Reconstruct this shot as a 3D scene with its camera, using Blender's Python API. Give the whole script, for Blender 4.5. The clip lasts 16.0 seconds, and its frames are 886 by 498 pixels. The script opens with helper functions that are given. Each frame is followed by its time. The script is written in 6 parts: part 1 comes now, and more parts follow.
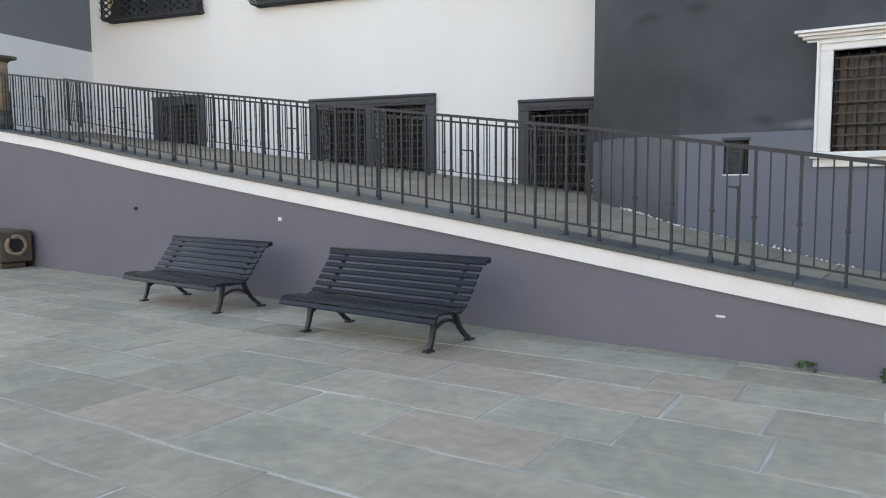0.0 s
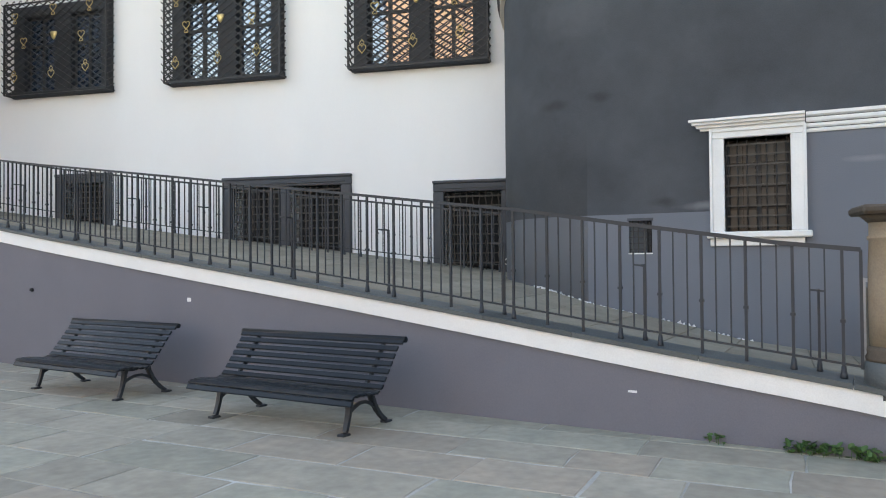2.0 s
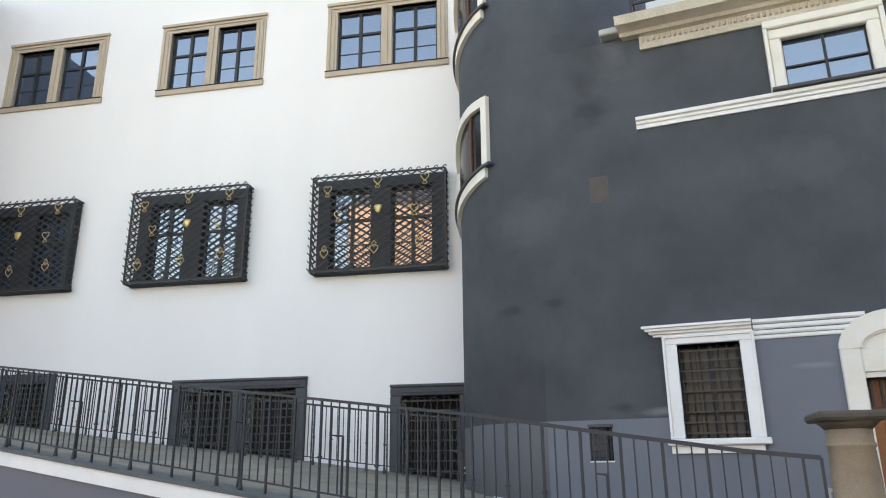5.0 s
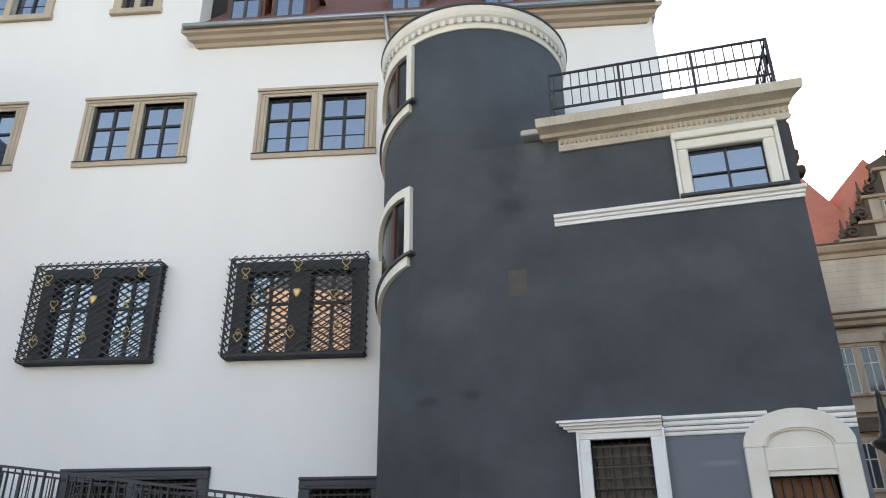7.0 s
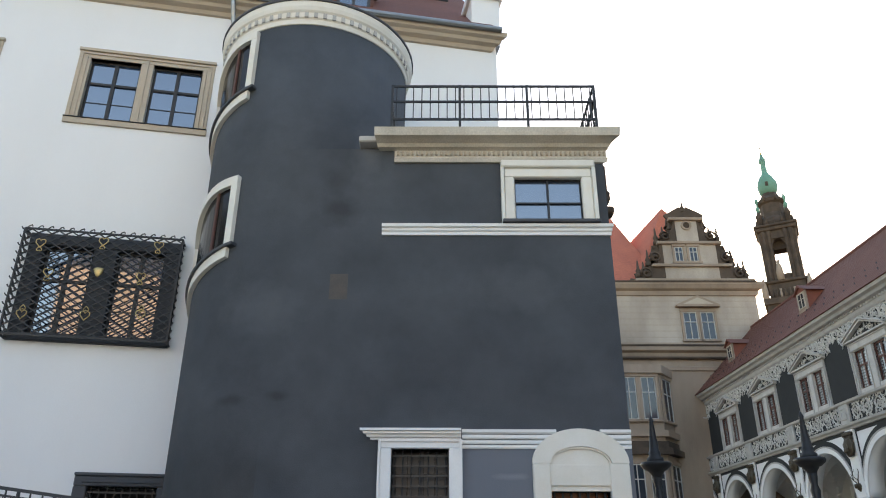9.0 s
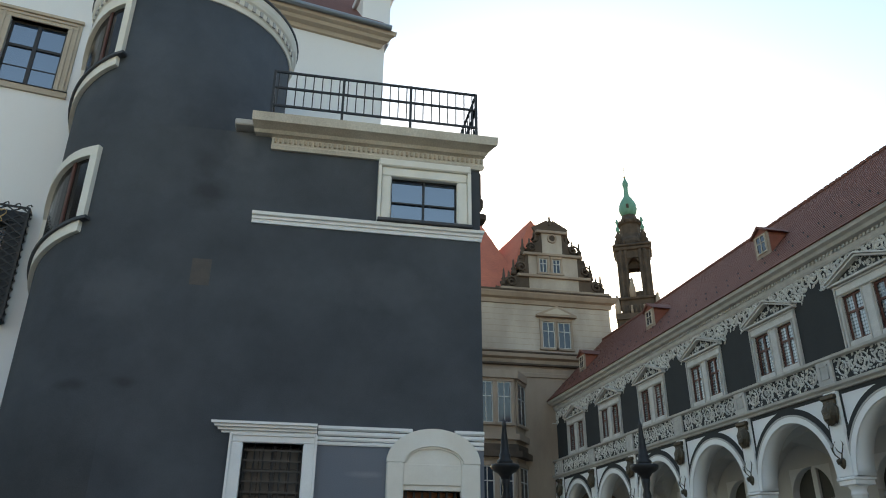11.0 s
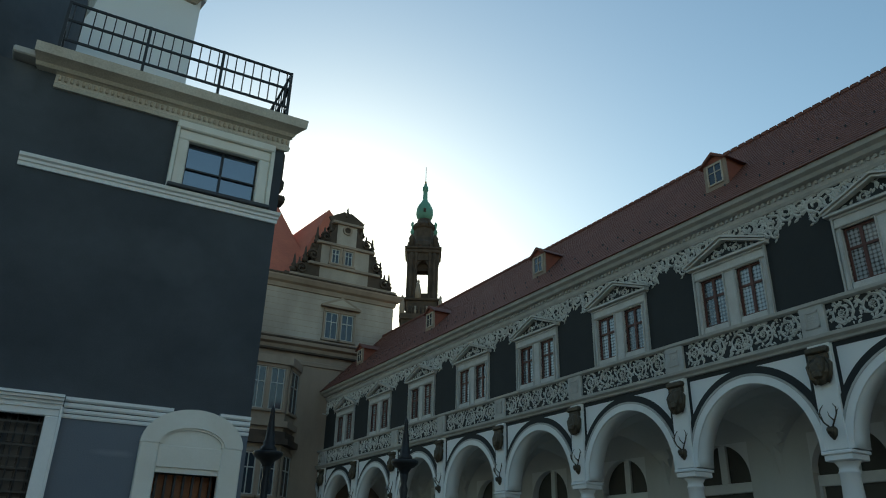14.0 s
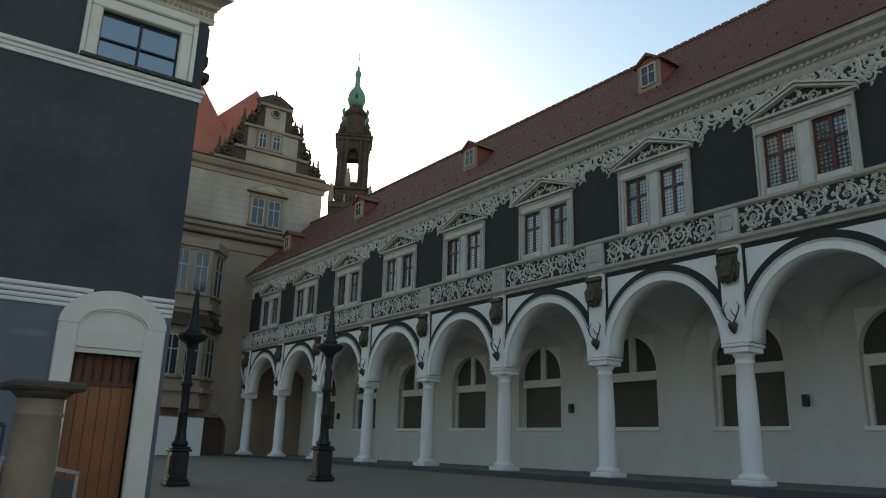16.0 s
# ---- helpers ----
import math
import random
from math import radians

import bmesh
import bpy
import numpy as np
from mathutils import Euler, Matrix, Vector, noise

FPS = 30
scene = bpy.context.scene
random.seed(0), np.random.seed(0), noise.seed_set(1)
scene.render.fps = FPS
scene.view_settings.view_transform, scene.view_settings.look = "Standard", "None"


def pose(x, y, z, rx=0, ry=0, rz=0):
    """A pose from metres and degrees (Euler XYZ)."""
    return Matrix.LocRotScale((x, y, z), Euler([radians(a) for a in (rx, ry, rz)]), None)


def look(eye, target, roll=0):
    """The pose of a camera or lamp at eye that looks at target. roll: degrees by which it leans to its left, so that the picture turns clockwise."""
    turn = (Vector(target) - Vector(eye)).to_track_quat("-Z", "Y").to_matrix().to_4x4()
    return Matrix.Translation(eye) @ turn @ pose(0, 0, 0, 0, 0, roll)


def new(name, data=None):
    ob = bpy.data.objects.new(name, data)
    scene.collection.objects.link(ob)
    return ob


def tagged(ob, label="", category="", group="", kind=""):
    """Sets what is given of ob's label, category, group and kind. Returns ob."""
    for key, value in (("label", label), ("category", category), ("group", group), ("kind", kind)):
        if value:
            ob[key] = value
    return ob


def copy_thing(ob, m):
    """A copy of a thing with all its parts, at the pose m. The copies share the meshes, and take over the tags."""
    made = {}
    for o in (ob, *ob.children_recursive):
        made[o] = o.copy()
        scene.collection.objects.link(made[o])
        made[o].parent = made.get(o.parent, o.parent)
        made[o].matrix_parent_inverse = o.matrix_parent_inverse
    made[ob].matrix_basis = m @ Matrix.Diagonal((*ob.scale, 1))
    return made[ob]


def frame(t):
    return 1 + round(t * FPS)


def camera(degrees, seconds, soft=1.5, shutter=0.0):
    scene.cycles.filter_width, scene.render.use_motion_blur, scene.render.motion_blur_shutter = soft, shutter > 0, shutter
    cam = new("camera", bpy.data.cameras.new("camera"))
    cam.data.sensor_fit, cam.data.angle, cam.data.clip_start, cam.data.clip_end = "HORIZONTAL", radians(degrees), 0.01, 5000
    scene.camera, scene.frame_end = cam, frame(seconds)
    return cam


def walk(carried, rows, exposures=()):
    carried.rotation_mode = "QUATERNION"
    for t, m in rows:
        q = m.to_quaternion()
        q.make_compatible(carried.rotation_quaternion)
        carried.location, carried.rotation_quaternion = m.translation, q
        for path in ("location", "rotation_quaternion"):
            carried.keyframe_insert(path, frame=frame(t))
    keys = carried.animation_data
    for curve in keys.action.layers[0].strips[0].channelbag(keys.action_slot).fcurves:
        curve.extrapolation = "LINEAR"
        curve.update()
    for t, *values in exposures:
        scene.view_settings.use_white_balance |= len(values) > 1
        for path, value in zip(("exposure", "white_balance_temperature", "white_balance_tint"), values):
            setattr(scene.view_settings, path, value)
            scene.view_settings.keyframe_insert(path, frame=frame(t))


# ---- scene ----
cam = camera(62.5, 16.0, soft=1.05)
walk(cam, [
    (0.0, pose(0, 0, 1.65, 84.94, 0.33, 31.89)),
    (0.5, pose(0, 0, 1.65, 86.75, 0.38, 30.18)),
    (1.0, pose(0, 0, 1.65, 88.51, 0.28, 28.73)),
    (1.5, pose(0, 0, 1.65, 89.39, 0.32, 27.41)),
    (2.0, pose(0, 0, 1.65, 91.08, 0.50, 25.32)),
    (2.5, pose(0, 0, 1.65, 93.54, 0.57, 23.36)),
    (3.0, pose(0, 0, 1.65, 97.15, 0.76, 22.47)),
    (3.5, pose(0, 0, 1.65, 99.73, 0.78, 22.48)),
    (4.0, pose(0, 0, 1.65, 102.11, 0.84, 22.64)),
    (6.5, pose(0, 0, 1.65, 112.79, 0.63, 18.55)),
    (7.0, pose(0, 0, 1.65, 113.79, 0.46, 15.39)),
    (7.5, pose(0, 0, 1.65, 114.21, 0.29, 11.55)),
    (8.0, pose(0, 0, 1.65, 114.40, 0.21, 7.56)),
    (8.5, pose(0, 0, 1.65, 114.26, 0.04, 4.09)),
    (9.0, pose(0, 0, 1.65, 114.17, -0.14, 0.17)),
    (11.5, pose(0, 0, 1.65, 114.11, -0.79, -13.57)),
    (12.0, pose(0, 0, 1.65, 114.22, -1.30, -17.00)),
    (12.5, pose(0, 0, 1.65, 114.24, -0.97, -21.49)),
    (13.0, pose(0, 0, 1.65, 114.25, -0.92, -24.19)),
    (13.5, pose(0, 0, 1.65, 114.19, -1.10, -26.44)),
    (14.0, pose(0, 0, 1.65, 113.64, -1.29, -28.86)),
    (14.5, pose(0, 0, 1.65, 112.01, -1.44, -30.85)),
    (15.0, pose(0, 0, 1.65, 109.35, -1.41, -32.43)),
    (15.5, pose(0, 0, 1.65, 107.30, -1.45, -33.59)),
    (16.0, pose(0, 0, 1.65, 105.24, -1.58, -34.79)),
], [(0.0, 2.2, 7750, 18), (4.0, 2.2, 7550, 18), (7.0, 1.82, 7350, 19), (9.0, 1.62, 7050, 17), (11.5, 0.84, 6700, 6), (12.5, 0.42, 6400, -1), (14.0, 0.02, 6000, -5), (15.0, 0.17, 6350, -2), (16.0, 0.5, 6800, 5)])
# ---- light ----
SUN_AZ, SUN_EL = radians(18), radians(18)
world = bpy.data.worlds.new("sky")
scene.world = world
world.use_nodes = True
wn = world.node_tree
sky = wn.nodes.new("ShaderNodeTexSky")
sky.sky_type, sky.sun_disc = "NISHITA", False
sky.sun_elevation, sky.sun_rotation = SUN_EL, SUN_AZ
sky.air_density, sky.dust_density, sky.ozone_density = 1.3, 0.8, 1.45
wn.nodes["Background"].inputs["Strength"].default_value = 0.15
wn.links.new(sky.outputs["Color"], wn.nodes["Background"].inputs["Color"])
sun = new("sun", bpy.data.lights.new("sun", "SUN"))
sun.data.energy, sun.data.angle, sun.data.color = 3.0, radians(0.6), (1.0, 0.93, 0.84)
sun.matrix_world = look((60 * math.sin(SUN_AZ), 60 * math.cos(SUN_AZ), 60 * math.tan(SUN_EL)), (0, 0, 0))


# ---- materials ----
def material(name, base, second=None, rough=0.8, scale=1.5, fine=40.0, bump=0.15, metal=0.0, amount=0.5, object_random=0.0, ior=1.45, streak=False):
    """A surface with broad blotches, fine grain and relief, in object-independent metres."""
    m = bpy.data.materials.new(name)
    m.use_nodes = True
    nt = m.node_tree
    b = nt.nodes["Principled BSDF"]
    b.inputs["Roughness"].default_value, b.inputs["Metallic"].default_value, b.inputs["IOR"].default_value = rough, metal, ior
    geo = nt.nodes.new("ShaderNodeNewGeometry")
    mp = nt.nodes.new("ShaderNodeMapping")
    mp.inputs["Scale"].default_value = (1, 1, 0.35) if streak else (1, 1, 1)
    nt.links.new(geo.outputs["Position"], mp.inputs["Vector"])
    n1 = nt.nodes.new("ShaderNodeTexNoise")
    n1.inputs["Scale"].default_value, n1.inputs["Detail"].default_value, n1.inputs["Roughness"].default_value = scale, 6, 0.62
    n2 = nt.nodes.new("ShaderNodeTexNoise")
    n2.inputs["Scale"].default_value, n2.inputs["Detail"].default_value = fine, 4
    nt.links.new(mp.outputs["Vector"], n1.inputs["Vector"])
    nt.links.new(geo.outputs["Position"], n2.inputs["Vector"])
    if second is None:
        second = tuple(c * 0.8 for c in base)
    ramp = nt.nodes.new("ShaderNodeMapRange")
    ramp.inputs["From Min"].default_value, ramp.inputs["From Max"].default_value = 0.5 - 0.28, 0.5 + 0.28
    nt.links.new(n1.outputs["Fac"], ramp.inputs["Value"])
    mix = nt.nodes.new("ShaderNodeMix")
    mix.data_type = "RGBA"
    mix.inputs["A"].default_value, mix.inputs["B"].default_value = (*base, 1), (*second, 1)
    nt.links.new(ramp.outputs["Result"], mix.inputs["Factor"])
    grain = nt.nodes.new("ShaderNodeMapRange")
    grain.inputs["From Min"].default_value, grain.inputs["From Max"].default_value = 0.3, 0.7
    grain.inputs["To Min"].default_value, grain.inputs["To Max"].default_value = 1 - 0.16 * amount, 1 + 0.16 * amount
    nt.links.new(n2.outputs["Fac"], grain.inputs["Value"])
    value = grain.outputs["Result"]
    if object_random:
        info = nt.nodes.new("ShaderNodeObjectInfo")
        r = nt.nodes.new("ShaderNodeMapRange")
        r.inputs["To Min"].default_value, r.inputs["To Max"].default_value = 1 - object_random, 1 + object_random
        nt.links.new(info.outputs["Random"], r.inputs["Value"])
        mul = nt.nodes.new("ShaderNodeMath")
        mul.operation = "MULTIPLY"
        nt.links.new(value, mul.inputs[0]), nt.links.new(r.outputs["Result"], mul.inputs[1])
        value = mul.outputs[0]
    hsv = nt.nodes.new("ShaderNodeHueSaturation")
    nt.links.new(mix.outputs["Result"], hsv.inputs["Color"]), nt.links.new(value, hsv.inputs["Value"])
    nt.links.new(hsv.outputs["Color"], b.inputs["Base Color"])
    bp = nt.nodes.new("ShaderNodeBump")
    bp.inputs["Strength"].default_value, bp.inputs["Distance"].default_value = bump, 0.02
    nt.links.new(n2.outputs["Fac"], bp.inputs["Height"]), nt.links.new(bp.outputs["Normal"], b.inputs["Normal"])
    return m


def glass(name, tint, rough=0.03, ior=2.9):
    m = material(name, tint, tint, rough=rough, scale=0.6, fine=2.5, bump=0.02, amount=0.2, ior=ior)
    return m


M_PAVER = material("paving_sandstone", (0.27, 0.245, 0.195), (0.43, 0.385, 0.305), rough=0.7, scale=1.9, fine=9, bump=0.05, object_random=0.16, amount=0.7)
M_PAVER_R = material("paving_reddish", (0.40, 0.325, 0.25), (0.29, 0.26, 0.21), rough=0.7, scale=2.2, fine=9, bump=0.05, object_random=0.15, amount=0.7)
M_PAVER_G = material("paving_greenish", (0.255, 0.25, 0.2), (0.41, 0.375, 0.295), rough=0.7, scale=2.3, fine=9, bump=0.05, object_random=0.15, amount=0.7)
M_JOINT = material("lime_joint", (0.72, 0.70, 0.65), (0.17, 0.16, 0.135), rough=0.95, scale=1.0, fine=60, bump=0.4)
M_COURT = material("court_gravel", (0.195, 0.155, 0.112), (0.25, 0.2, 0.145), rough=0.95, scale=0.25, fine=30, bump=0.5)
M_PURPLE = material("violet_grey_render", (0.143, 0.145, 0.170), (0.172, 0.170, 0.193), rough=0.85, scale=0.9, fine=90, bump=0.15, amount=0.35)
M_WHITE = material("white_render", (0.80, 0.80, 0.80), (0.75, 0.745, 0.74), rough=0.85, scale=0.5, fine=70, bump=0.12, amount=0.15, streak=True)
M_WHITE_TRIM = material("white_trim", (0.82, 0.815, 0.80), (0.74, 0.735, 0.715), rough=0.7, scale=2.5, fine=80, bump=0.08, amount=0.25)
M_CREAM = material("limewashed_stone", (0.79, 0.765, 0.70), (0.68, 0.64, 0.55), rough=0.8, scale=1.8, fine=60, bump=0.02, amount=0.15)
M_CAP = material("slate_coping", (0.07, 0.08, 0.083), (0.10, 0.11, 0.11), rough=0.5, scale=2.0, fine=60, bump=0.2, object_random=0.1)
M_RAMP = material("ramp_stone", (0.21, 0.185, 0.14), (0.33, 0.295, 0.23), rough=0.85, scale=2.2, fine=30, bump=0.35, object_random=0.12)
M_IRON = material("anthracite_iron", (0.024, 0.027, 0.032), (0.034, 0.038, 0.044), rough=0.5, scale=6, fine=120, bump=0.1)
M_BLACK = material("black_iron", (0.016, 0.017, 0.019), (0.028, 0.028, 0.03), rough=0.5, scale=5, fine=90, bump=0.15)
M_GOLD = material("gilded_iron", (0.62, 0.46, 0.20), (0.45, 0.34, 0.16), rough=0.4, metal=0.7, scale=20, fine=90)
M_BENCH = material("bench_paint", (0.007, 0.009, 0.012), (0.015, 0.018, 0.022), rough=0.3, ior=1.35, scale=4, fine=120, bump=0.12, object_random=0.15)
M_FRAME = material("grey_stone_frame", (0.055, 0.058, 0.066), (0.075, 0.078, 0.086), rough=0.75, scale=3, fine=80, bump=0.15)
# near-black colour that stands in for the shade inside unlit openings
M_DARKROOM = material("painted_unlit_interior", (0.012, 0.012, 0.013), (0.02, 0.02, 0.02), rough=0.9)
M_SAND = material("beige_sandstone", (0.50, 0.425, 0.335), (0.42, 0.35, 0.27), rough=0.85, scale=2, fine=60, bump=0.2)
M_SAND_OLD = material("weathered_sandstone", (0.40, 0.31, 0.235), (0.22, 0.165, 0.125), rough=0.9, scale=0.5, fine=20, bump=0.2, streak=True)
M_SAND_PALE = material("pale_ashlar", (0.53, 0.455, 0.38), (0.26, 0.21, 0.17), rough=0.9, scale=0.5, fine=20, bump=0.2, streak=True)
M_SAND_BLACK = material("sooty_sandstone", (0.034, 0.026, 0.021), (0.125, 0.086, 0.060), rough=0.9, scale=0.6, fine=12, bump=0.3)
M_TERRACE = material("weathered_terrace_stone", (0.64, 0.59, 0.50), (0.40, 0.35, 0.28), rough=0.9, scale=1.2, fine=40, bump=0.2, amount=0.7, streak=True)
# off-white render; the gallery's shade is partly put into this lower albedo
M_ARCADE = material("shade_dimmed_white_render", (0.67, 0.665, 0.65), (0.57, 0.56, 0.54), rough=0.9, scale=0.6, fine=50, bump=0.15, amount=0.3, streak=True)
M_PILLAR = material("pillar_sandstone", (0.34, 0.265, 0.185), (0.23, 0.175, 0.125), rough=0.85, scale=4, fine=70, bump=0.25)
M_PILLAR_DARK = material("pillar_cap_stone", (0.075, 0.060, 0.047), (0.12, 0.095, 0.072), rough=0.85, scale=5, fine=70, bump=0.3)
M_TILE = material("brown_roof_tile", (0.135, 0.055, 0.04), (0.185, 0.074, 0.052), rough=0.8, scale=0.8, fine=20, bump=0.3, amount=1.2)
M_TILE_RED = material("orange_roof_tile", (0.52, 0.15, 0.08), (0.38, 0.11, 0.065), rough=0.8, scale=0.6, fine=9, bump=0.3, amount=1.0)
M_CHEEK = material("red_brown_clay", (0.27, 0.085, 0.05), (0.19, 0.06, 0.038), rough=0.8, scale=3, fine=20, bump=0.3)
M_COPPER = material("green_copper", (0.17, 0.36, 0.26), (0.10, 0.22, 0.16), rough=0.6, scale=0.5, fine=4)
M_WOOD = material("oak_door", (0.31, 0.12, 0.038), (0.2, 0.075, 0.025), rough=0.5, scale=3, fine=30, bump=0.15)
M_WOOD_RED = material("red_brown_window_frame", (0.11, 0.04, 0.028), (0.08, 0.032, 0.024), rough=0.55)
M_SGRAF = material("black_sgraffito", (0.022, 0.024, 0.025), (0.032, 0.034, 0.034), rough=0.85, scale=0.8, fine=40)
M_ORN = material("sgraffito_white", (0.62, 0.61, 0.57), (0.40, 0.39, 0.365), rough=0.85, scale=3, fine=30, amount=0.8)
M_LEDGE = material("grey_stone_ledge", (0.51, 0.495, 0.465), (0.35, 0.335, 0.31), rough=0.85, scale=2, fine=50, bump=0.2)
M_BRONZE = material("dark_bronze", (0.05, 0.042, 0.032), (0.10, 0.075, 0.045), rough=0.5, metal=0.4, scale=9, fine=40, bump=0.3)
# blue base tint strengthens the sky's reflection by colour
M_GLASS = glass("window_glass", (0.02, 0.042, 0.085))
M_GLASS_OLD = glass("old_glass", (0.016, 0.014, 0.013), rough=0.15, ior=1.33)
M_GLASS_FAR = glass("far_glass", (0.02, 0.027, 0.04), rough=0.08, ior=1.6)
M_GRATE = material("rusty_grate_iron", (0.062, 0.055, 0.048), (0.045, 0.04, 0.036), rough=0.6, scale=8)
M_FRIEZE_STONE = material("window_stone_grey", (0.61, 0.595, 0.565), (0.44, 0.42, 0.39), rough=0.85, scale=2.5, fine=40, bump=0.15, amount=0.6)
M_PALE = material("pale_facade", (0.50, 0.49, 0.47), (0.45, 0.44, 0.42), rough=0.9, scale=0.4)
M_SHADE = material("drawn_blind", (0.10, 0.095, 0.08), (0.085, 0.08, 0.07), rough=0.8)
M_LEAF = material("weed_leaf", (0.045, 0.11, 0.03), (0.07, 0.145, 0.04), rough=0.6, scale=20, fine=90)
M_OCHRE = material("ochre_facade", (0.56, 0.42, 0.30), (0.50, 0.37, 0.26), rough=0.9, scale=0.4)
M_STEEL = material("brushed_steel", (0.35, 0.36, 0.37), (0.28, 0.29, 0.30), rough=0.35, metal=0.8)


def dark_render():
    """Slate-dark render with big repair patches; a lighter blue-grey coat covers its foot."""
    m = material("slate_dark_render", (0.038, 0.043, 0.050), (0.083, 0.091, 0.101), rough=0.85, scale=0.75, fine=60, bump=0.2, amount=0.5)
    nt = m.node_tree
    b = nt.nodes["Principled BSDF"]
    old = b.inputs["Base Color"].links[0].from_socket
    geo = nt.nodes.new("ShaderNodeNewGeometry")
    sep = nt.nodes.new("ShaderNodeSeparateXYZ")
    nt.links.new(geo.outputs["Position"], sep.inputs[0])

    def math_node(op, a, c):
        n = nt.nodes.new("ShaderNodeMath")
        n.operation = op
        for i, v in enumerate((a, c)):
            if isinstance(v, (int, float)):
                n.inputs[i].default_value = v
            else:
                nt.links.new(v, n.inputs[i])
        return n.outputs[0]
    wob = nt.nodes.new("ShaderNodeTexNoise")
    wob.inputs["Scale"].default_value = 3.0
    z = math_node("ADD", sep.outputs["Z"], math_node("MULTIPLY", wob.outputs["Fac"], 0.03))
    low = math_node("LESS_THAN", z, 2.35)
    mid = math_node("MULTIPLY", math_node("LESS_THAN", z, 3.45), math_node("GREATER_THAN", sep.outputs["X"], 0.0))
    coat = math_node("MAXIMUM", low, mid)
    mix = nt.nodes.new("ShaderNodeMix")
    mix.data_type = "RGBA"
    nt.links.new(coat, mix.inputs["Factor"])
    nt.links.new(old, mix.inputs["A"])
    n = nt.nodes.new("ShaderNodeTexNoise")
    n.inputs["Scale"].default_value, n.inputs["Detail"].default_value = 1.2, 6
    nt.links.new(geo.outputs["Position"], n.inputs["Vector"])
    c2 = nt.nodes.new("ShaderNodeMix")
    c2.data_type = "RGBA"
    c2.inputs["A"].default_value, c2.inputs["B"].default_value = (0.135, 0.150, 0.178, 1), (0.165, 0.180, 0.207, 1)
    nt.links.new(n.outputs["Fac"], c2.inputs["Factor"])
    nt.links.new(c2.outputs["Result"], mix.inputs["B"])
    # damp stains and pale scrapes, each with a ragged outline
    out = mix.outputs["Result"]
    rag = nt.nodes.new("ShaderNodeTexNoise")
    rag.inputs["Scale"].default_value, rag.inputs["Detail"].default_value = 4.0, 5
    nt.links.new(geo.outputs["Position"], rag.inputs["Vector"])
    for x, z, rx, rz, col, amount in ((-1.75, 7.2, 0.34, 0.36, (0.030, 0.031, 0.035), 0.75), (-1.85, 7.75, 0.25, 0.3, (0.035, 0.037, 0.042), 0.5), (-3.2, 4.05, 0.3, 0.1, (0.03, 0.03, 0.034), 0.6), (-2.5, 4.1, 0.2, 0.09, (0.03, 0.03, 0.034), 0.6),
                                      (-1.35, 8.5, 0.3, 0.9, (0.13, 0.135, 0.145), 0.5), (-1.6, 2.5, 0.22, 0.09, (0.03, 0.03, 0.034), 0.6), (-0.9, 2.42, 0.5, 0.07, (0.2, 0.21, 0.225), 0.7), (0.95, 2.95, 0.3, 0.05, (0.26, 0.27, 0.28), 0.5), (-2.9, 5.5, 0.7, 0.5, (0.105, 0.112, 0.122), 0.5), (1.2, 5.8, 0.9, 0.5, (0.10, 0.107, 0.116), 0.5)):
        dx = math_node("DIVIDE", math_node("SUBTRACT", sep.outputs["X"], x), rx)
        dz = math_node("DIVIDE", math_node("SUBTRACT", sep.outputs["Z"], z), rz)
        d = math_node("ADD", math_node("SQRT", math_node("ADD", math_node("MULTIPLY", dx, dx), math_node("MULTIPLY", dz, dz)), 0), math_node("MULTIPLY", rag.outputs["Fac"], 1.1))
        r = nt.nodes.new("ShaderNodeMapRange")
        r.inputs["From Min"].default_value, r.inputs["From Max"].default_value = 1.6, 0.8
        r.inputs["To Min"].default_value, r.inputs["To Max"].default_value = 0.0, amount
        nt.links.new(d, r.inputs["Value"])
        mx = nt.nodes.new("ShaderNodeMix")
        mx.data_type = "RGBA"
        nt.links.new(r.outputs["Result"], mx.inputs["Factor"]), nt.links.new(out, mx.inputs["A"])
        mx.inputs["B"].default_value = (*col, 1)
        out = mx.outputs["Result"]
    nt.links.new(out, b.inputs["Base Color"])
    return m


M_DARK = dark_render()


# ---- building helpers ----
def box(bm, x0, x1, y0, y1, z0, z1, bevel=0.0):
    v = [bm.verts.new(p) for p in ((x0, y0, z0), (x1, y0, z0), (x1, y1, z0), (x0, y1, z0), (x0, y0, z1), (x1, y0, z1), (x1, y1, z1), (x0, y1, z1))]
    fs = [bm.faces.new([v[i] for i in f]) for f in ((3, 2, 1, 0), (4, 5, 6, 7), (0, 1, 5, 4), (1, 2, 6, 5), (2, 3, 7, 6), (3, 0, 4, 7))]
    if bevel:
        bmesh.ops.bevel(bm, geom=list({e for f in fs for e in f.edges}), offset=bevel, segments=1, affect="EDGES")
    return bm


def cbox(*a, bevel=0.0):
    return box(bmesh.new(), *a, bevel=bevel)


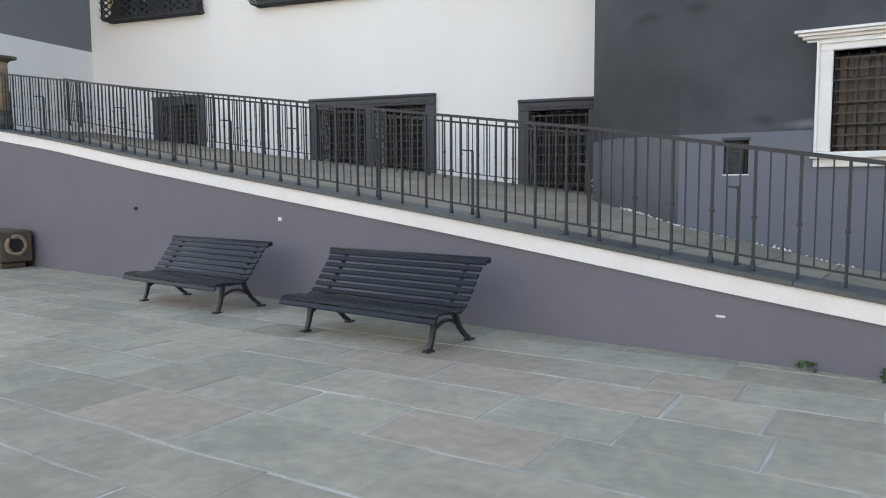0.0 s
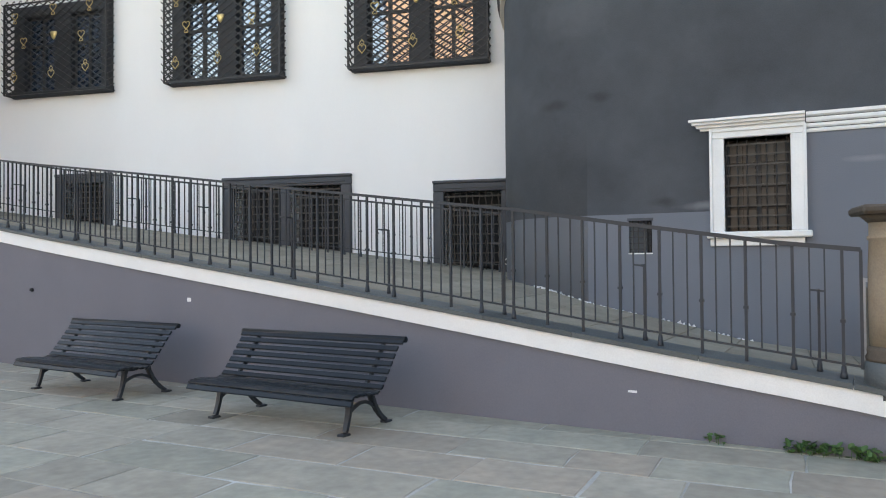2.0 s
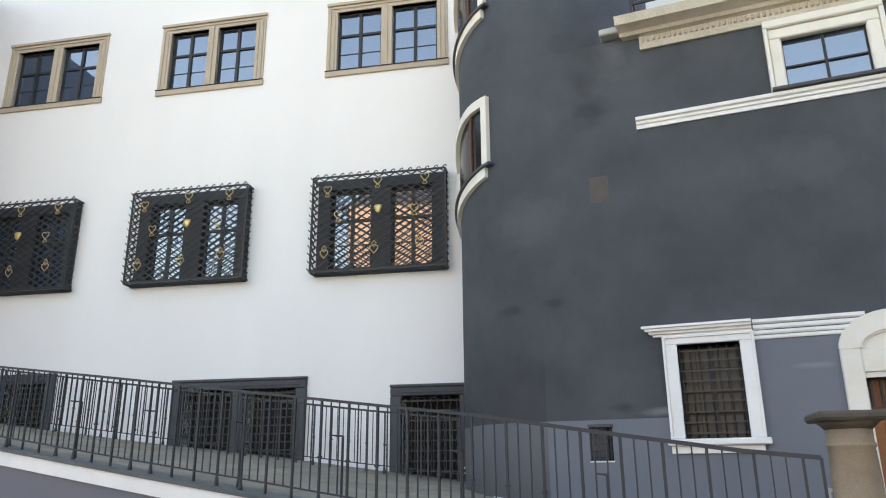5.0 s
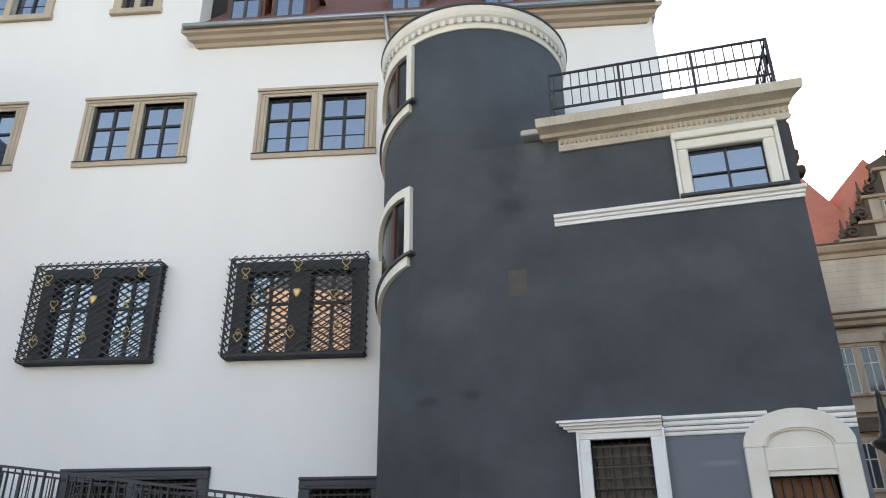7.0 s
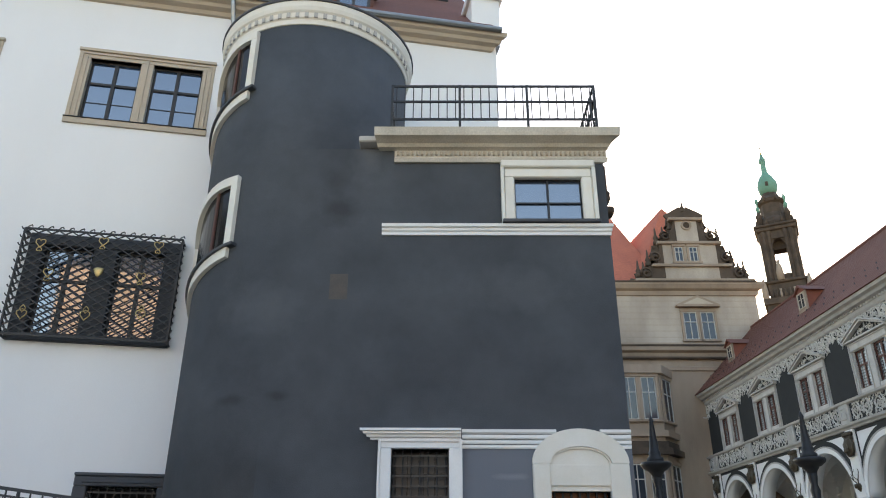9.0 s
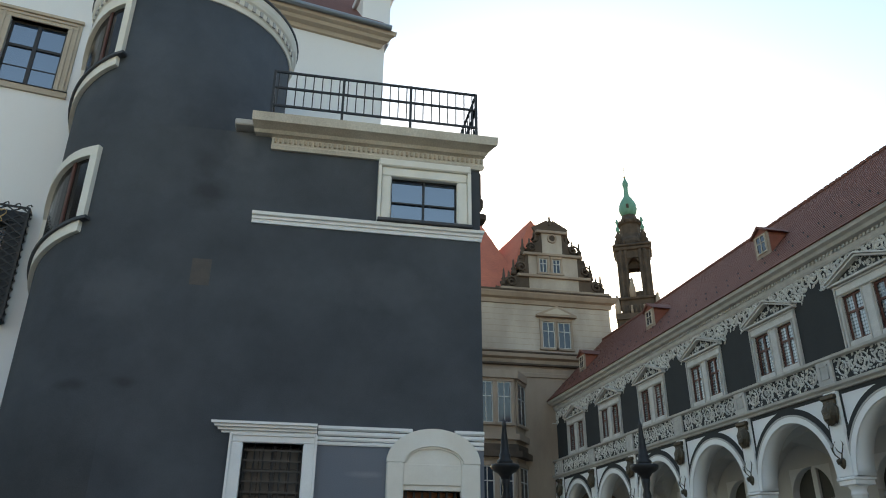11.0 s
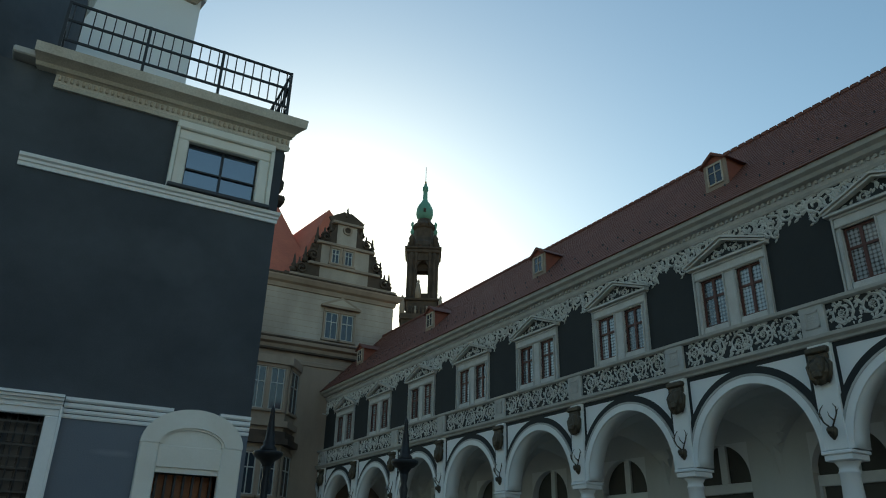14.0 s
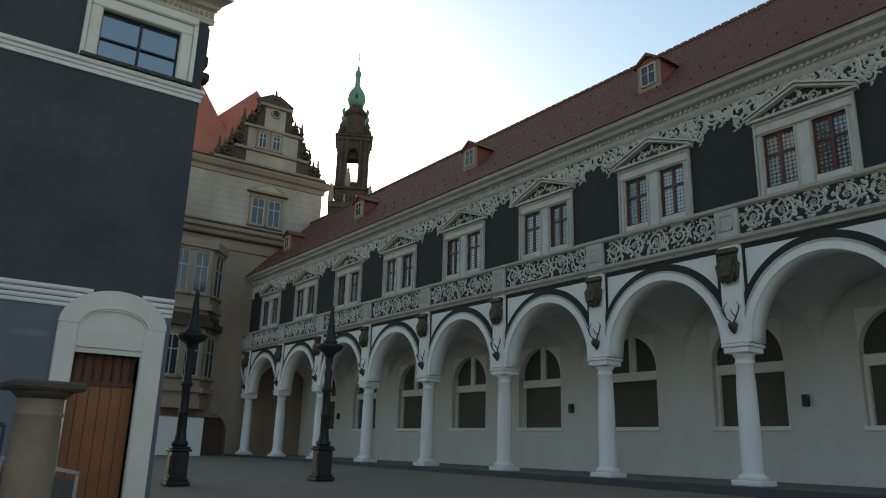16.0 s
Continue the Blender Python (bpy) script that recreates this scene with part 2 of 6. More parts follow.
def bar(bm, p, q, w, h=None, up=(0, 0, 1)):
    """A straight bar from p to q, w wide and h deep."""
    p, q = Vector(p), Vector(q)
    h = w if h is None else h
    d = (q - p).normalized()
    s = d.cross(Vector(up))
    s = s.normalized() if s.length > 1e-4 else Vector((1, 0, 0))
    n = s.cross(d)
    ring = [[bm.verts.new(c + s * a * w / 2 + n * b * h / 2) for a, b in ((-1, -1), (1, -1), (1, 1), (-1, 1))] for c in (p, q)]
    for i in range(4):
        bm.faces.new((ring[0][i], ring[0][(i + 1) % 4], ring[1][(i + 1) % 4], ring[1][i]))
    bm.faces.new(ring[0][::-1]), bm.faces.new(ring[1])
    return bm


def lathe(bm, profile, cx=0.0, cy=0.0, n=16, smooth=True):
    """Turn (radius, z) pairs about an upright axis."""
    rings = []
    for r, z in profile:
        rings.append([bm.verts.new((cx + r * math.cos(2 * math.pi * i / n), cy + r * math.sin(2 * math.pi * i / n), z)) for i in range(n)])
    for a, b in zip(rings, rings[1:]):
        for i in range(n):
            f = bm.faces.new((a[i], a[(i + 1) % n], b[(i + 1) % n], b[i]))
            f.smooth = smooth
    bm.faces.new(rings[0][::-1]), bm.faces.new(rings[-1])
    return bm


def tube(bm, pts, r, n=5, closed=False):
    """A thin tube along points."""
    pts = [Vector(p) for p in pts]
    rings = []
    for i, p in enumerate(pts):
        a = pts[i - 1] if i else (pts[-1] if closed else p)
        b = pts[(i + 1) % len(pts)] if (closed or i < len(pts) - 1) else p
        d = (b - a).normalized()
        s = d.orthogonal().normalized() if abs(d.y) > 0.9 else d.cross(Vector((0, 1, 0))).normalized()
        t = s.cross(d)
        rr = r[i] if isinstance(r, (list, tuple)) else r
        rings.append([bm.verts.new(p + (s * math.cos(2 * math.pi * k / n) + t * math.sin(2 * math.pi * k / n)) * rr) for k in range(n)])
    pairs = list(zip(rings, rings[1:])) + ([(rings[-1], rings[0])] if closed else [])
    for a, b in pairs:
        for k in range(n):
            bm.faces.new((a[k], a[(k + 1) % n], b[(k + 1) % n], b[k])).smooth = True
    if not closed:
        bm.faces.new(rings[0][::-1]), bm.faces.new(rings[-1])
    return bm


def sheet(bm, outline, y0, y1):
    """A flat plate with an outline of (x, z), from depth y0 to y1."""
    a = [bm.verts.new((x, y0, z)) for x, z in outline]
    b = [bm.verts.new((x, y1, z)) for x, z in outline]
    bm.faces.new(a), bm.faces.new(b[::-1])
    for i in range(len(a)):
        j = (i + 1) % len(a)
        bm.faces.new((a[j], a[i], b[i], b[j]))
    return bm


def profile_run(bm, x0, x1, prof, ret0=0.0, ret1=0.0):
    """A moulding along x from a profile of (out, z); y is minus out."""
    n = len(prof)
    a = [bm.verts.new((x0 - o * ret0, -o, z)) for o, z in prof]
    b = [bm.verts.new((x1 + o * ret1, -o, z)) for o, z in prof]
    for i in range(n):
        j = (i + 1) % n
        bm.faces.new((a[i], a[j], b[j], b[i]))
    bm.faces.new(a[::-1]), bm.faces.new(b)
    return bm


def finish(name, bm, mat):
    bmesh.ops.recalc_face_normals(bm, faces=bm.faces)
    me = bpy.data.meshes.new(name)
    bm.to_mesh(me)
    bm.free()
    me.materials.append(mat)
    return new(name, me)


def part(name, bm, mat, parent, label=""):
    ob = finish(name, bm, mat)
    ob.parent = parent
    return tagged(ob, label)


def thing(name, m, label, category, group="", kind=""):
    ob = new(name)
    ob.empty_display_size = 0.2
    ob.matrix_world = m
    return tagged(ob, label, category, group, kind)


def solid(name, bm, mat, label, category, m=None, group="", kind=""):
    ob = finish(name, bm, mat)
    if m is not None:
        ob.matrix_world = m
    return tagged(ob, label, category, group, kind)


def wall_mesh(u0, u1, z0, z1, thick, holes=()):
    """A wall in the plane y = 0, its body behind it (y from 0 to thick), with square openings (ua, ub, za, zb) right through."""
    us = sorted({u0, u1, *[h[i] for h in holes for i in (0, 1) if u0 < h[i] < u1]})
    zs = sorted({z0, z1, *[h[i] for h in holes for i in (2, 3) if z0 < h[i] < z1]})
    full = {}
    for i in range(len(us) - 1):
        for j in range(len(zs) - 1):
            u, z = (us[i] + us[i + 1]) / 2, (zs[j] + zs[j + 1]) / 2
            full[i, j] = not any(h[0] < u < h[1] and h[2] < z < h[3] for h in holes)
    bm = bmesh.new()
    cache = {}

    def v(i, j, k):
        key = (i, j, k)
        if key not in cache:
            cache[key] = bm.verts.new((us[i], thick * k, zs[j]))
        return cache[key]
    for (i, j), f in full.items():
        if not f:
            continue
        bm.faces.new((v(i, j, 0), v(i + 1, j, 0), v(i + 1, j + 1, 0), v(i, j + 1, 0)))
        bm.faces.new((v(i, j + 1, 1), v(i + 1, j + 1, 1), v(i + 1, j, 1), v(i, j, 1)))
        for di, dj, a, b in ((-1, 0, (i, j), (i, j + 1)), (1, 0, (i + 1, j + 1), (i + 1, j)), (0, -1, (i + 1, j), (i, j)), (0, 1, (i, j + 1), (i + 1, j + 1))):
            if not full.get((i + di, j + dj), False):
                bm.faces.new((v(*a, 0), v(*b, 0), v(*b, 1), v(*a, 1)))
    return bm


# frames of the walls: x along the wall, y into it, z up
WW0 = pose(-5.2, 13.8, 0, 0, 0, 11)
WW = WW0 @ pose(0.05, 0, 0.2) @ Matrix.Diagonal((0.957, 1, 0.967, 1))
DW = pose(-0.01, 10.8, 0.1) @ Matrix.Diagonal((0.985, 1, 0.97, 1))
RW = pose(-3.51, 6.84, 0, 0, 0, -5.1)
ST = pose(17.3, 0, 0, 0, 0, -87.875)      # local x runs back along the court
LW = pose(-17.6, 11.4, 0, 0, 0, 101.7)


def lerp(x, xs, ys):
    return float(np.interp(x, xs, ys))


CAP_U, CAP_Z = (-14.5, -12.73, -9.79, -6.69, -3.3, -1.01, 0.7, 2.34, 3.82, 4.2, 4.75), (3.13, 2.91, 2.55, 2.1, 1.655, 1.365, 1.135, 0.905, 0.715, 0.66, 0.57)


def cap_z(u):
    return lerp(u, CAP_U, CAP_Z)

M_FLOOR = material("arcade_flagstone", (0.15, 0.14, 0.12), (0.21, 0.195, 0.165), rough=0.85, scale=0.8, fine=30, bump=0.25)
M_RAMP_JOINT = material("ramp_joint", (0.15, 0.135, 0.105), (0.22, 0.2, 0.16), rough=0.95, scale=3)


# ---- ground, plaza and ramp ----
PLAZA_Z = 0.11      # the paved square, below the eye by a man's height


def ground_z(x, y):
    s = max(0.0, (x - 1.2) * 0.8 + max(0.0, y - 6.3) * 0.3) if x > 1.2 else 0.0
    return PLAZA_Z + 0.83 * (1 - math.exp(-s / 8))


def grid_sheet(xs, ys, zf):
    bm = bmesh.new()
    rows = [[bm.verts.new((x, y, zf(x, y))) for x in xs] for y in ys]
    for a, b in zip(rows, rows[1:]):
        for i in range(len(xs) - 1):
            bm.faces.new((a[i], a[i + 1], b[i + 1], b[i])).smooth = True
    return bm


xs = [-400, -120, -50, -25, -10, 0, 0.6, 1.2, 1.6, 2, 2.5, 3, 3.5, 4, 5, 6, 7, 8, 9, 10, 12, 14, 16, 20, 30, 60, 150, 400]
ys = [-400, -120, -40, -10, 0, 3, 6.3, 7, 8, 9, 10, 11, 12, 14, 16, 18, 20, 24, 28, 33, 38, 45, 60, 100, 200, 400]
solid("ground", grid_sheet(xs, ys, lambda x, y: ground_z(x, y) - 0.035), M_COURT, "brown compacted gravel of the court", "ground", kind="structure")

# violet retaining wall under the ramp, with its white band and slate coping
bm = bmesh.new()
us = [-14.5 + 0.5 * i for i in range(38)] + [4.52]
front = [(bm.verts.new((u, 0, -0.1)), bm.verts.new((u, 0, cap_z(u) - 0.06)), bm.verts.new((u, 0.35, cap_z(u) - 0.06)), bm.verts.new((u, 0.35, -0.1))) for u in us]
for a, b in zip(front, front[1:]):
    for k in range(4):
        bm.faces.new((a[k], b[k], b[(k + 1) % 4], a[(k + 1) % 4]))
bm.faces.new(front[0]), bm.faces.new(front[-1][::-1])
retaining_wall = solid("wall_retaining", bm, M_PURPLE, "violet-grey rendered retaining wall below the ramp", "wall", RW, kind="structure")
bm = bmesh.new()
rows_ = []
for u in [-14.5 + 0.5 * i for i in range(38)] + [4.45, 4.58, 4.68]:
    zt = cap_z(u) - 0.035 - max(0, u - 4.45) ** 2 * 2.2
    th = 0.185 + lerp(u, (-14, 4), (0.02, -0.01))
    rows_.append([bm.verts.new((u, y, z)) for y, z in ((-0.035, zt - th), (-0.035, zt), (0.37, zt), (0.37, zt - th))])
for a, b in zip(rows_, rows_[1:]):
    for k in range(4):
        bm.faces.new((a[k], b[k], b[(k + 1) % 4], a[(k + 1) % 4]))
bm.faces.new(rows_[0]), bm.faces.new(rows_[-1][::-1])
box(bm, 4.47, 4.68, -0.036, 0.371, -0.1, 0.34)
part("band", bm, M_WHITE_TRIM, retaining_wall, "white painted band along the wall top")
u = -14.5
while u < 4.6:
    w = min(random.uniform(0.85, 1.15), 4.66 - u)
    bm = bmesh.new()
    z0, z1 = cap_z(u), cap_z(u + w)
    v = [bm.verts.new((a, b, z + c)) for c in (-0.045, 0.0) for a, b, z in ((u + 0.004, -0.06, z0), (u + w - 0.004, -0.06, z1), (u + w - 0.004, 0.42, z1), (u + 0.004, 0.42, z0))]
    for f in ((3, 2, 1, 0), (4, 5, 6, 7), (0, 1, 5, 4), (1, 2, 6, 5), (2, 3, 7, 6), (3, 0, 4, 7)):
        bm.faces.new([v[i] for i in f])
    part("coping_stone", bm, M_CAP, retaining_wall)
    u += w

# ramp behind the coping, up to the palace wall
def ramp_z(x, y):
    near = lerp(x, (-19, -16.9, -7.1, -3.5, 0.06, 0.8, 2.2), (2.95, 2.68, 1.43, 1.06, 0.52, 0.4, 0.15))
    far = lerp(x, (-19, -17.6, -11.68, -8.6, -5.2, -3.4, -2.55, -1.29, -0.54, 0.6, 2.2), (3.1, 2.9, 2.13, 1.78, 1.33, 1.1, 0.86, 0.61, 0.42, 0.28, 0.17))
    f = min(1, max(0, (y - 7.2) / 3.4))
    return 0.13 + near + (far - near) * f


def ramp_y0(x):
    return 6.84 + 0.2 - (x + 3.51) * 0.0892


bm = bmesh.new()
cols = []
for i in range(45):
    x = -19 + i * 21.2 / 44
    cols.append([bm.verts.new((x, ramp_y0(x) + (14.5 - ramp_y0(x)) * k / 12, ramp_z(x, ramp_y0(x) + (14.5 - ramp_y0(x)) * k / 12))) for k in range(13)])
for a, b in zip(cols, cols[1:]):
    for k in range(12):
        bm.faces.new((a[k], b[k], b[k + 1], a[k + 1])).smooth = True
ramp = solid("ramp", bm, M_RAMP_JOINT, "sloping stone-paved ramp below the palace", "ramp", kind="structure")

# ---- white palace ----
def window_hole(u0, u1, z0, z1):
    return (u0, u1, z0, z1)


BASKET = [(-3.34, -0.3), (-7.94, -5.04), (-12.5, -9.6)]
UPPER = [(-3.3, -0.22), (-7.9, -4.97), (-12.5, -9.5)]
TOPS = [(-7.75, -6.35), (-12.2, -9.5)]
DOORS = [(-1.3, -0.06, 1.2, 3.0), (-6.36, -3.66, 1.7, 3.24), (-11.0, -9.86, 2.3, 3.5)]
holes = [(a + 0.1, b - 0.1, 5.82, 7.86) for a, b in BASKET]
for a, b in UPPER:
    w = (b - a)
    holes += [(a + 0.27, a + w / 2 - 0.14, 10.86, 12.52), (a + w / 2 + 0.14, b - 0.27, 10.86, 12.52)]
holes += [(a + 0.25, (a + b) / 2 - 0.1, 15.7, 17.3) for a, b in TOPS] + [((a + b) / 2 + 0.1, b - 0.25, 15.7, 17.3) for a, b in TOPS]
holes += [(-6.36, -5.12, 1.5, 3.24), (-4.9, -3.66, 1.5, 3.24), (-1.3, -0.06, 1.0, 3.0), (-11.0, -9.86, 2.0, 3.5)]
white = solid("wall_palace", wall_mesh(-13.3, 6.86, 0, 14.45, 0.6, [h for h in holes if h[3] < 14]), M_WHITE, "smooth white rendered palace wall", "wall", WW, kind="structure")
solid("wall_palace_gable", wall_mesh(-13.3, -5.2, 14.45, 21, 0.6, [h for h in holes if h[2] > 14.5]), M_WHITE, "smooth white rendered gable wall", "wall", WW, kind="structure")
solid("wall_palace_end", wall_mesh(0.61, 9, 0, 14.45, 0.5), M_WHITE, "white rendered end wall of the palace", "wall", WW @ pose(6.86, 0.0, 0, 0, 0, 90), kind="structure")
# back sheet and floors carry the rooms' darkness in their colour
solid("wall_palace_inside", cbox(-12.6, 6.2, 3.2, 3.4, 0, 20), M_DARKROOM, "near-black sheet standing for the unlit rooms behind the windows", "wall", WW, kind="structure")
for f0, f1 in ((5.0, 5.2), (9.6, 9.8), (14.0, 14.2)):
    solid("floor_palace", cbox(-12.6, 6.2, 0.62, 3.18, f0, f1), M_DARKROOM, "storey floor inside the palace, coloured near-black as if unlit", "floor", WW, kind="structure")

CORN = [(0, 14.18), (0.06, 14.2), (0.1, 14.29), (0.22, 14.33), (0.26, 14.41), (0.36, 14.45), (0.38, 14.57), (0, 14.58)]
solid("cornice", profile_run(bmesh.new(), -5.1, 6.7, CORN, 1, 1), M_SAND, "moulded beige sandstone eaves cornice", "cornice", WW, kind="structure")
bm = bmesh.new()
tube(bm, [(-5.4, -0.44, 14.6), (6.9, -0.44, 14.6)], 0.075, 8)
tube(bm, [(0.0, -0.44, 14.58), (0.02, -0.3, 14.3), (0.06, -0.14, 13.9), (0.1, -0.12, 13.4), (0.14, -0.12, 12.4), (0.14, -0.12, 11.2)], 0.06, 8)
solid("gutter", bm, M_STEEL, "grey zinc gutter and downpipe under the eaves", "gutter", WW)
# roof behind the cornice
bm = bmesh.new()
v = [bm.verts.new(p) for p in ((-5.2, -0.35, 14.62), (6.9, -0.35, 14.62), (6.9, 5, 21), (-5.2, 5, 21), (-5.2, 5.2, 21), (6.9, 5.2, 21), (-5.2, 5.2, 14.5), (6.9, 5.2, 14.5))]
for f in ((0, 1, 2, 3), (3, 2, 5, 4), (4, 5, 7, 6), (0, 6, 7, 1), (1, 7, 5, 2), (0, 3, 4, 6)):
    bm.faces.new([v[i] for i in f])
palace_roof = solid("roof_palace", bm, M_TILE, "brown clay tile roof of the palace", "roof", WW, kind="structure")
for u in (-4.2, -2.9, 0.4, 3.0):
    d = thing("roof_dormer", WW @ pose(u, 0.6, 15.5), "small copper-clad roof dormer with a paned window", "dormer", "palace roof dormers")
    part("body", cbox(-0.55, 0.55, 0.0, 1.6, -0.2, 1.5), M_TILE, d)
    bm = bmesh.new()
    sheet(bm, [(-0.72, 1.5), (0.72, 1.5), (0, 1.95)], -0.15, 1.8)
    part("roof", bm, M_TILE, d)
    part("pane", cbox(-0.38, 0.38, -0.03, -0.01, 0.15, 1.3), M_GLASS, d)
    bm = bmesh.new()
    for a in (-0.42, 0, 0.42):
        box(bm, a - 0.04, a + 0.04, -0.06, -0.03, 0.1, 1.36)
    for a in (0.1, 0.85, 1.3):
        box(bm, -0.42, 0.42, -0.065, -0.035, a, a + 0.06)
    part("frame", bm, M_FRAME, d)
bm = bmesh.new()
box(bm, 6.3, 7.1, 0.4, 1.6, 14.8, 16.4), box(bm, 6.2, 7.2, 0.3, 1.7, 16.4, 16.6), box(bm, 6.45, 7.0, 0.5, 1.5, 16.6, 17.4)
solid("chimney", bm, M_WHITE, "white rendered chimney on the palace eaves", "chimney", WW)


def casement(parent, u0, u1, z0, z1, y, mat_frame, mat_glass, splits=(0.62,), bar_w=0.05, rows=2):
    """A two-leaf casement: frame, leaves' bars and panes as parts."""
    bm = bmesh.new()
    w = bar_w
    box(bm, u0, u0 + w, y, y + 0.07, z0, z1), box(bm, u1 - w, u1, y, y + 0.07, z0, z1)
    box(bm, u0 + w, u1 - w, y, y + 0.07, z0, z0 + w), box(bm, u0 + w, u1 - w, y, y + 0.07, z1 - w, z1)
    part("window_frame", bm, mat_frame, parent)
    m = (u0 + u1) / 2
    part("mullion", cbox(m - w * 0.75, m + w * 0.75, y - 0.02, y + 0.05, z0 + w, z1 - w), mat_frame, parent)
    zt = z0 + (z1 - z0) * splits[0]
    part("transom", cbox(u0 + w, u1 - w, y - 0.015, y + 0.055, zt - w * 0.6, zt + w * 0.6), mat_frame, parent)
    bm = bmesh.new()
    for k in range(1, rows):
        zz = z0 + (zt - z0) * k / rows
        box(bm, u0 + w, u1 - w, y + 0.01, y + 0.04, zz - 0.012, zz + 0.012)
    if rows > 1:
        part("glazing_bar", bm, mat_frame, parent)
    for a, b in ((u0 + w, m - w * 0.75), (m + w * 0.75, u1 - w)):
        for c, d in ((z0 + w, zt - w * 0.6), (zt + w * 0.6, z1 - w)):
            part("pane", cbox(a, b, y + 0.02, y + 0.03, c, d), mat_glass, parent)


M_FRAME_DARK = material("dark_stone_frame", (0.030, 0.032, 0.037), (0.042, 0.044, 0.05), rough=0.7, scale=3)
M_WINDARK = material("dark_window_frame", (0.02, 0.018, 0.018), (0.03, 0.027, 0.026), rough=0.5)
n_win = 0
for (a, b) in UPPER:
    n_win += 1
    t = thing("window_%d" % n_win, WW, "double window in a beige sandstone surround, dark frames", "window", kind="structure")
    m = (a + b) / 2
    for name, q in (("sill", (a - 0.02, b + 0.02, -0.05, 0.3, 10.72, 10.86)), ("sill_flashing", (a - 0.02, b + 0.02, -0.08, 0.1, 10.86, 10.875)), ("lintel", (a, b, -0.03, 0.3, 12.52, 12.7)), ("cornice", (a - 0.02, b + 0.02, -0.07, 0.1, 12.7, 12.78)),
                    ("jamb", (a, a + 0.27, -0.03, 0.3, 10.86, 12.52)), ("jamb", (b - 0.27, b, -0.03, 0.3, 10.86, 12.52)), ("mullion_post", (m - 0.14, m + 0.14, -0.03, 0.3, 10.86, 12.52)),
                    ("fillet", (a + 0.06, a + 0.1, -0.055, -0.02, 10.88, 12.66)), ("fillet", (b - 0.1, b - 0.06, -0.055, -0.02, 10.88, 12.66)), ("fillet", (a + 0.1, b - 0.1, -0.055, -0.02, 12.61, 12.66)),
                    ("fillet", (m - 0.03, m + 0.03, -0.055, -0.02, 10.88, 12.61)), ("fillet", (a + 0.17, a + 0.21, -0.05, -0.02, 10.88, 12.58)), ("fillet", (b - 0.21, b - 0.17, -0.05, -0.02, 10.88, 12.58))):
        part(name, cbox(*q, bevel=0.008), M_FRAME if name == "sill_flashing" else M_SAND, t)
    casement(t, a + 0.27, m - 0.14, 10.86, 12.52, 0.1, M_WINDARK, M_GLASS)
    casement(t, m + 0.14, b - 0.27, 10.86, 12.52, 0.1, M_WINDARK, M_GLASS)
for (a, b) in TOPS:
    n_win += 1
    t = thing("window_%d" % n_win, WW, "gable window in a beige sandstone surround, dark frames", "window", kind="structure")
    m = (a + b) / 2
    for name, q in (("sill", (a - 0.04, b + 0.04, -0.1, 0.3, 15.5, 15.7)), ("lintel", (a, b, -0.05, 0.3, 17.3, 17.5)), ("jamb", (a, a + 0.25, -0.05, 0.3, 15.7, 17.3)), ("jamb", (b - 0.25, b, -0.05, 0.3, 15.7, 17.3)), ("mullion_post", (m - 0.1, m + 0.1, -0.05, 0.3, 15.7, 17.3))):
        part(name, cbox(*q, bevel=0.02), M_SAND, t)
    casement(t, a + 0.25, m - 0.1, 15.7, 17.3, 0.16, M_WINDARK, M_GLASS)
    casement(t, m + 0.1, b - 0.25, 15.7, 17.3, 0.16, M_WINDARK, M_GLASS)


def heart(bm, cx, cz, s, y, r):
    pts = []
    for i in range(14):
        a = 2 * math.pi * i / 14
        pts.append((cx + s * 0.06 * 16 * math.sin(a) ** 3 * 0.9, y, cz + s * 0.06 * (13 * math.cos(a) - 5 * math.cos(2 * a) - 2 * math.cos(3 * a) - math.cos(4 * a))))
    tube(bm, pts, r, 4, closed=True)


def lattice(bm, x0, x1, z0, z1, place, step=0.165, w=0.024, slope=0.64):
    """Crossing slanted bars clipped to a rectangle; place(x, z) gives the point in space."""
    for sgn in (1, -1):
        lo = z0 - slope * (x1 - x0)
        z = lo
        while z < z1 + slope * (x1 - x0):
            xa, xb = x0, x1
            f = lambda x: z + sgn * slope * (x - x0)
            if sgn > 0:
                xa = max(x0, x0 + (z0 - z) / slope)
                xb = min(x1, x0 + (z1 - z) / slope)
            else:
                xa = max(x0, x0 + (z - z1) / slope)
                xb = min(x1, x0 + (z - z0) / slope)
            if xb - xa > 0.03:
                bar(bm, place(xa, f(xa), sgn), place(xb, f(xb), sgn), w, w, up=(0, 1, 0))
            z += step


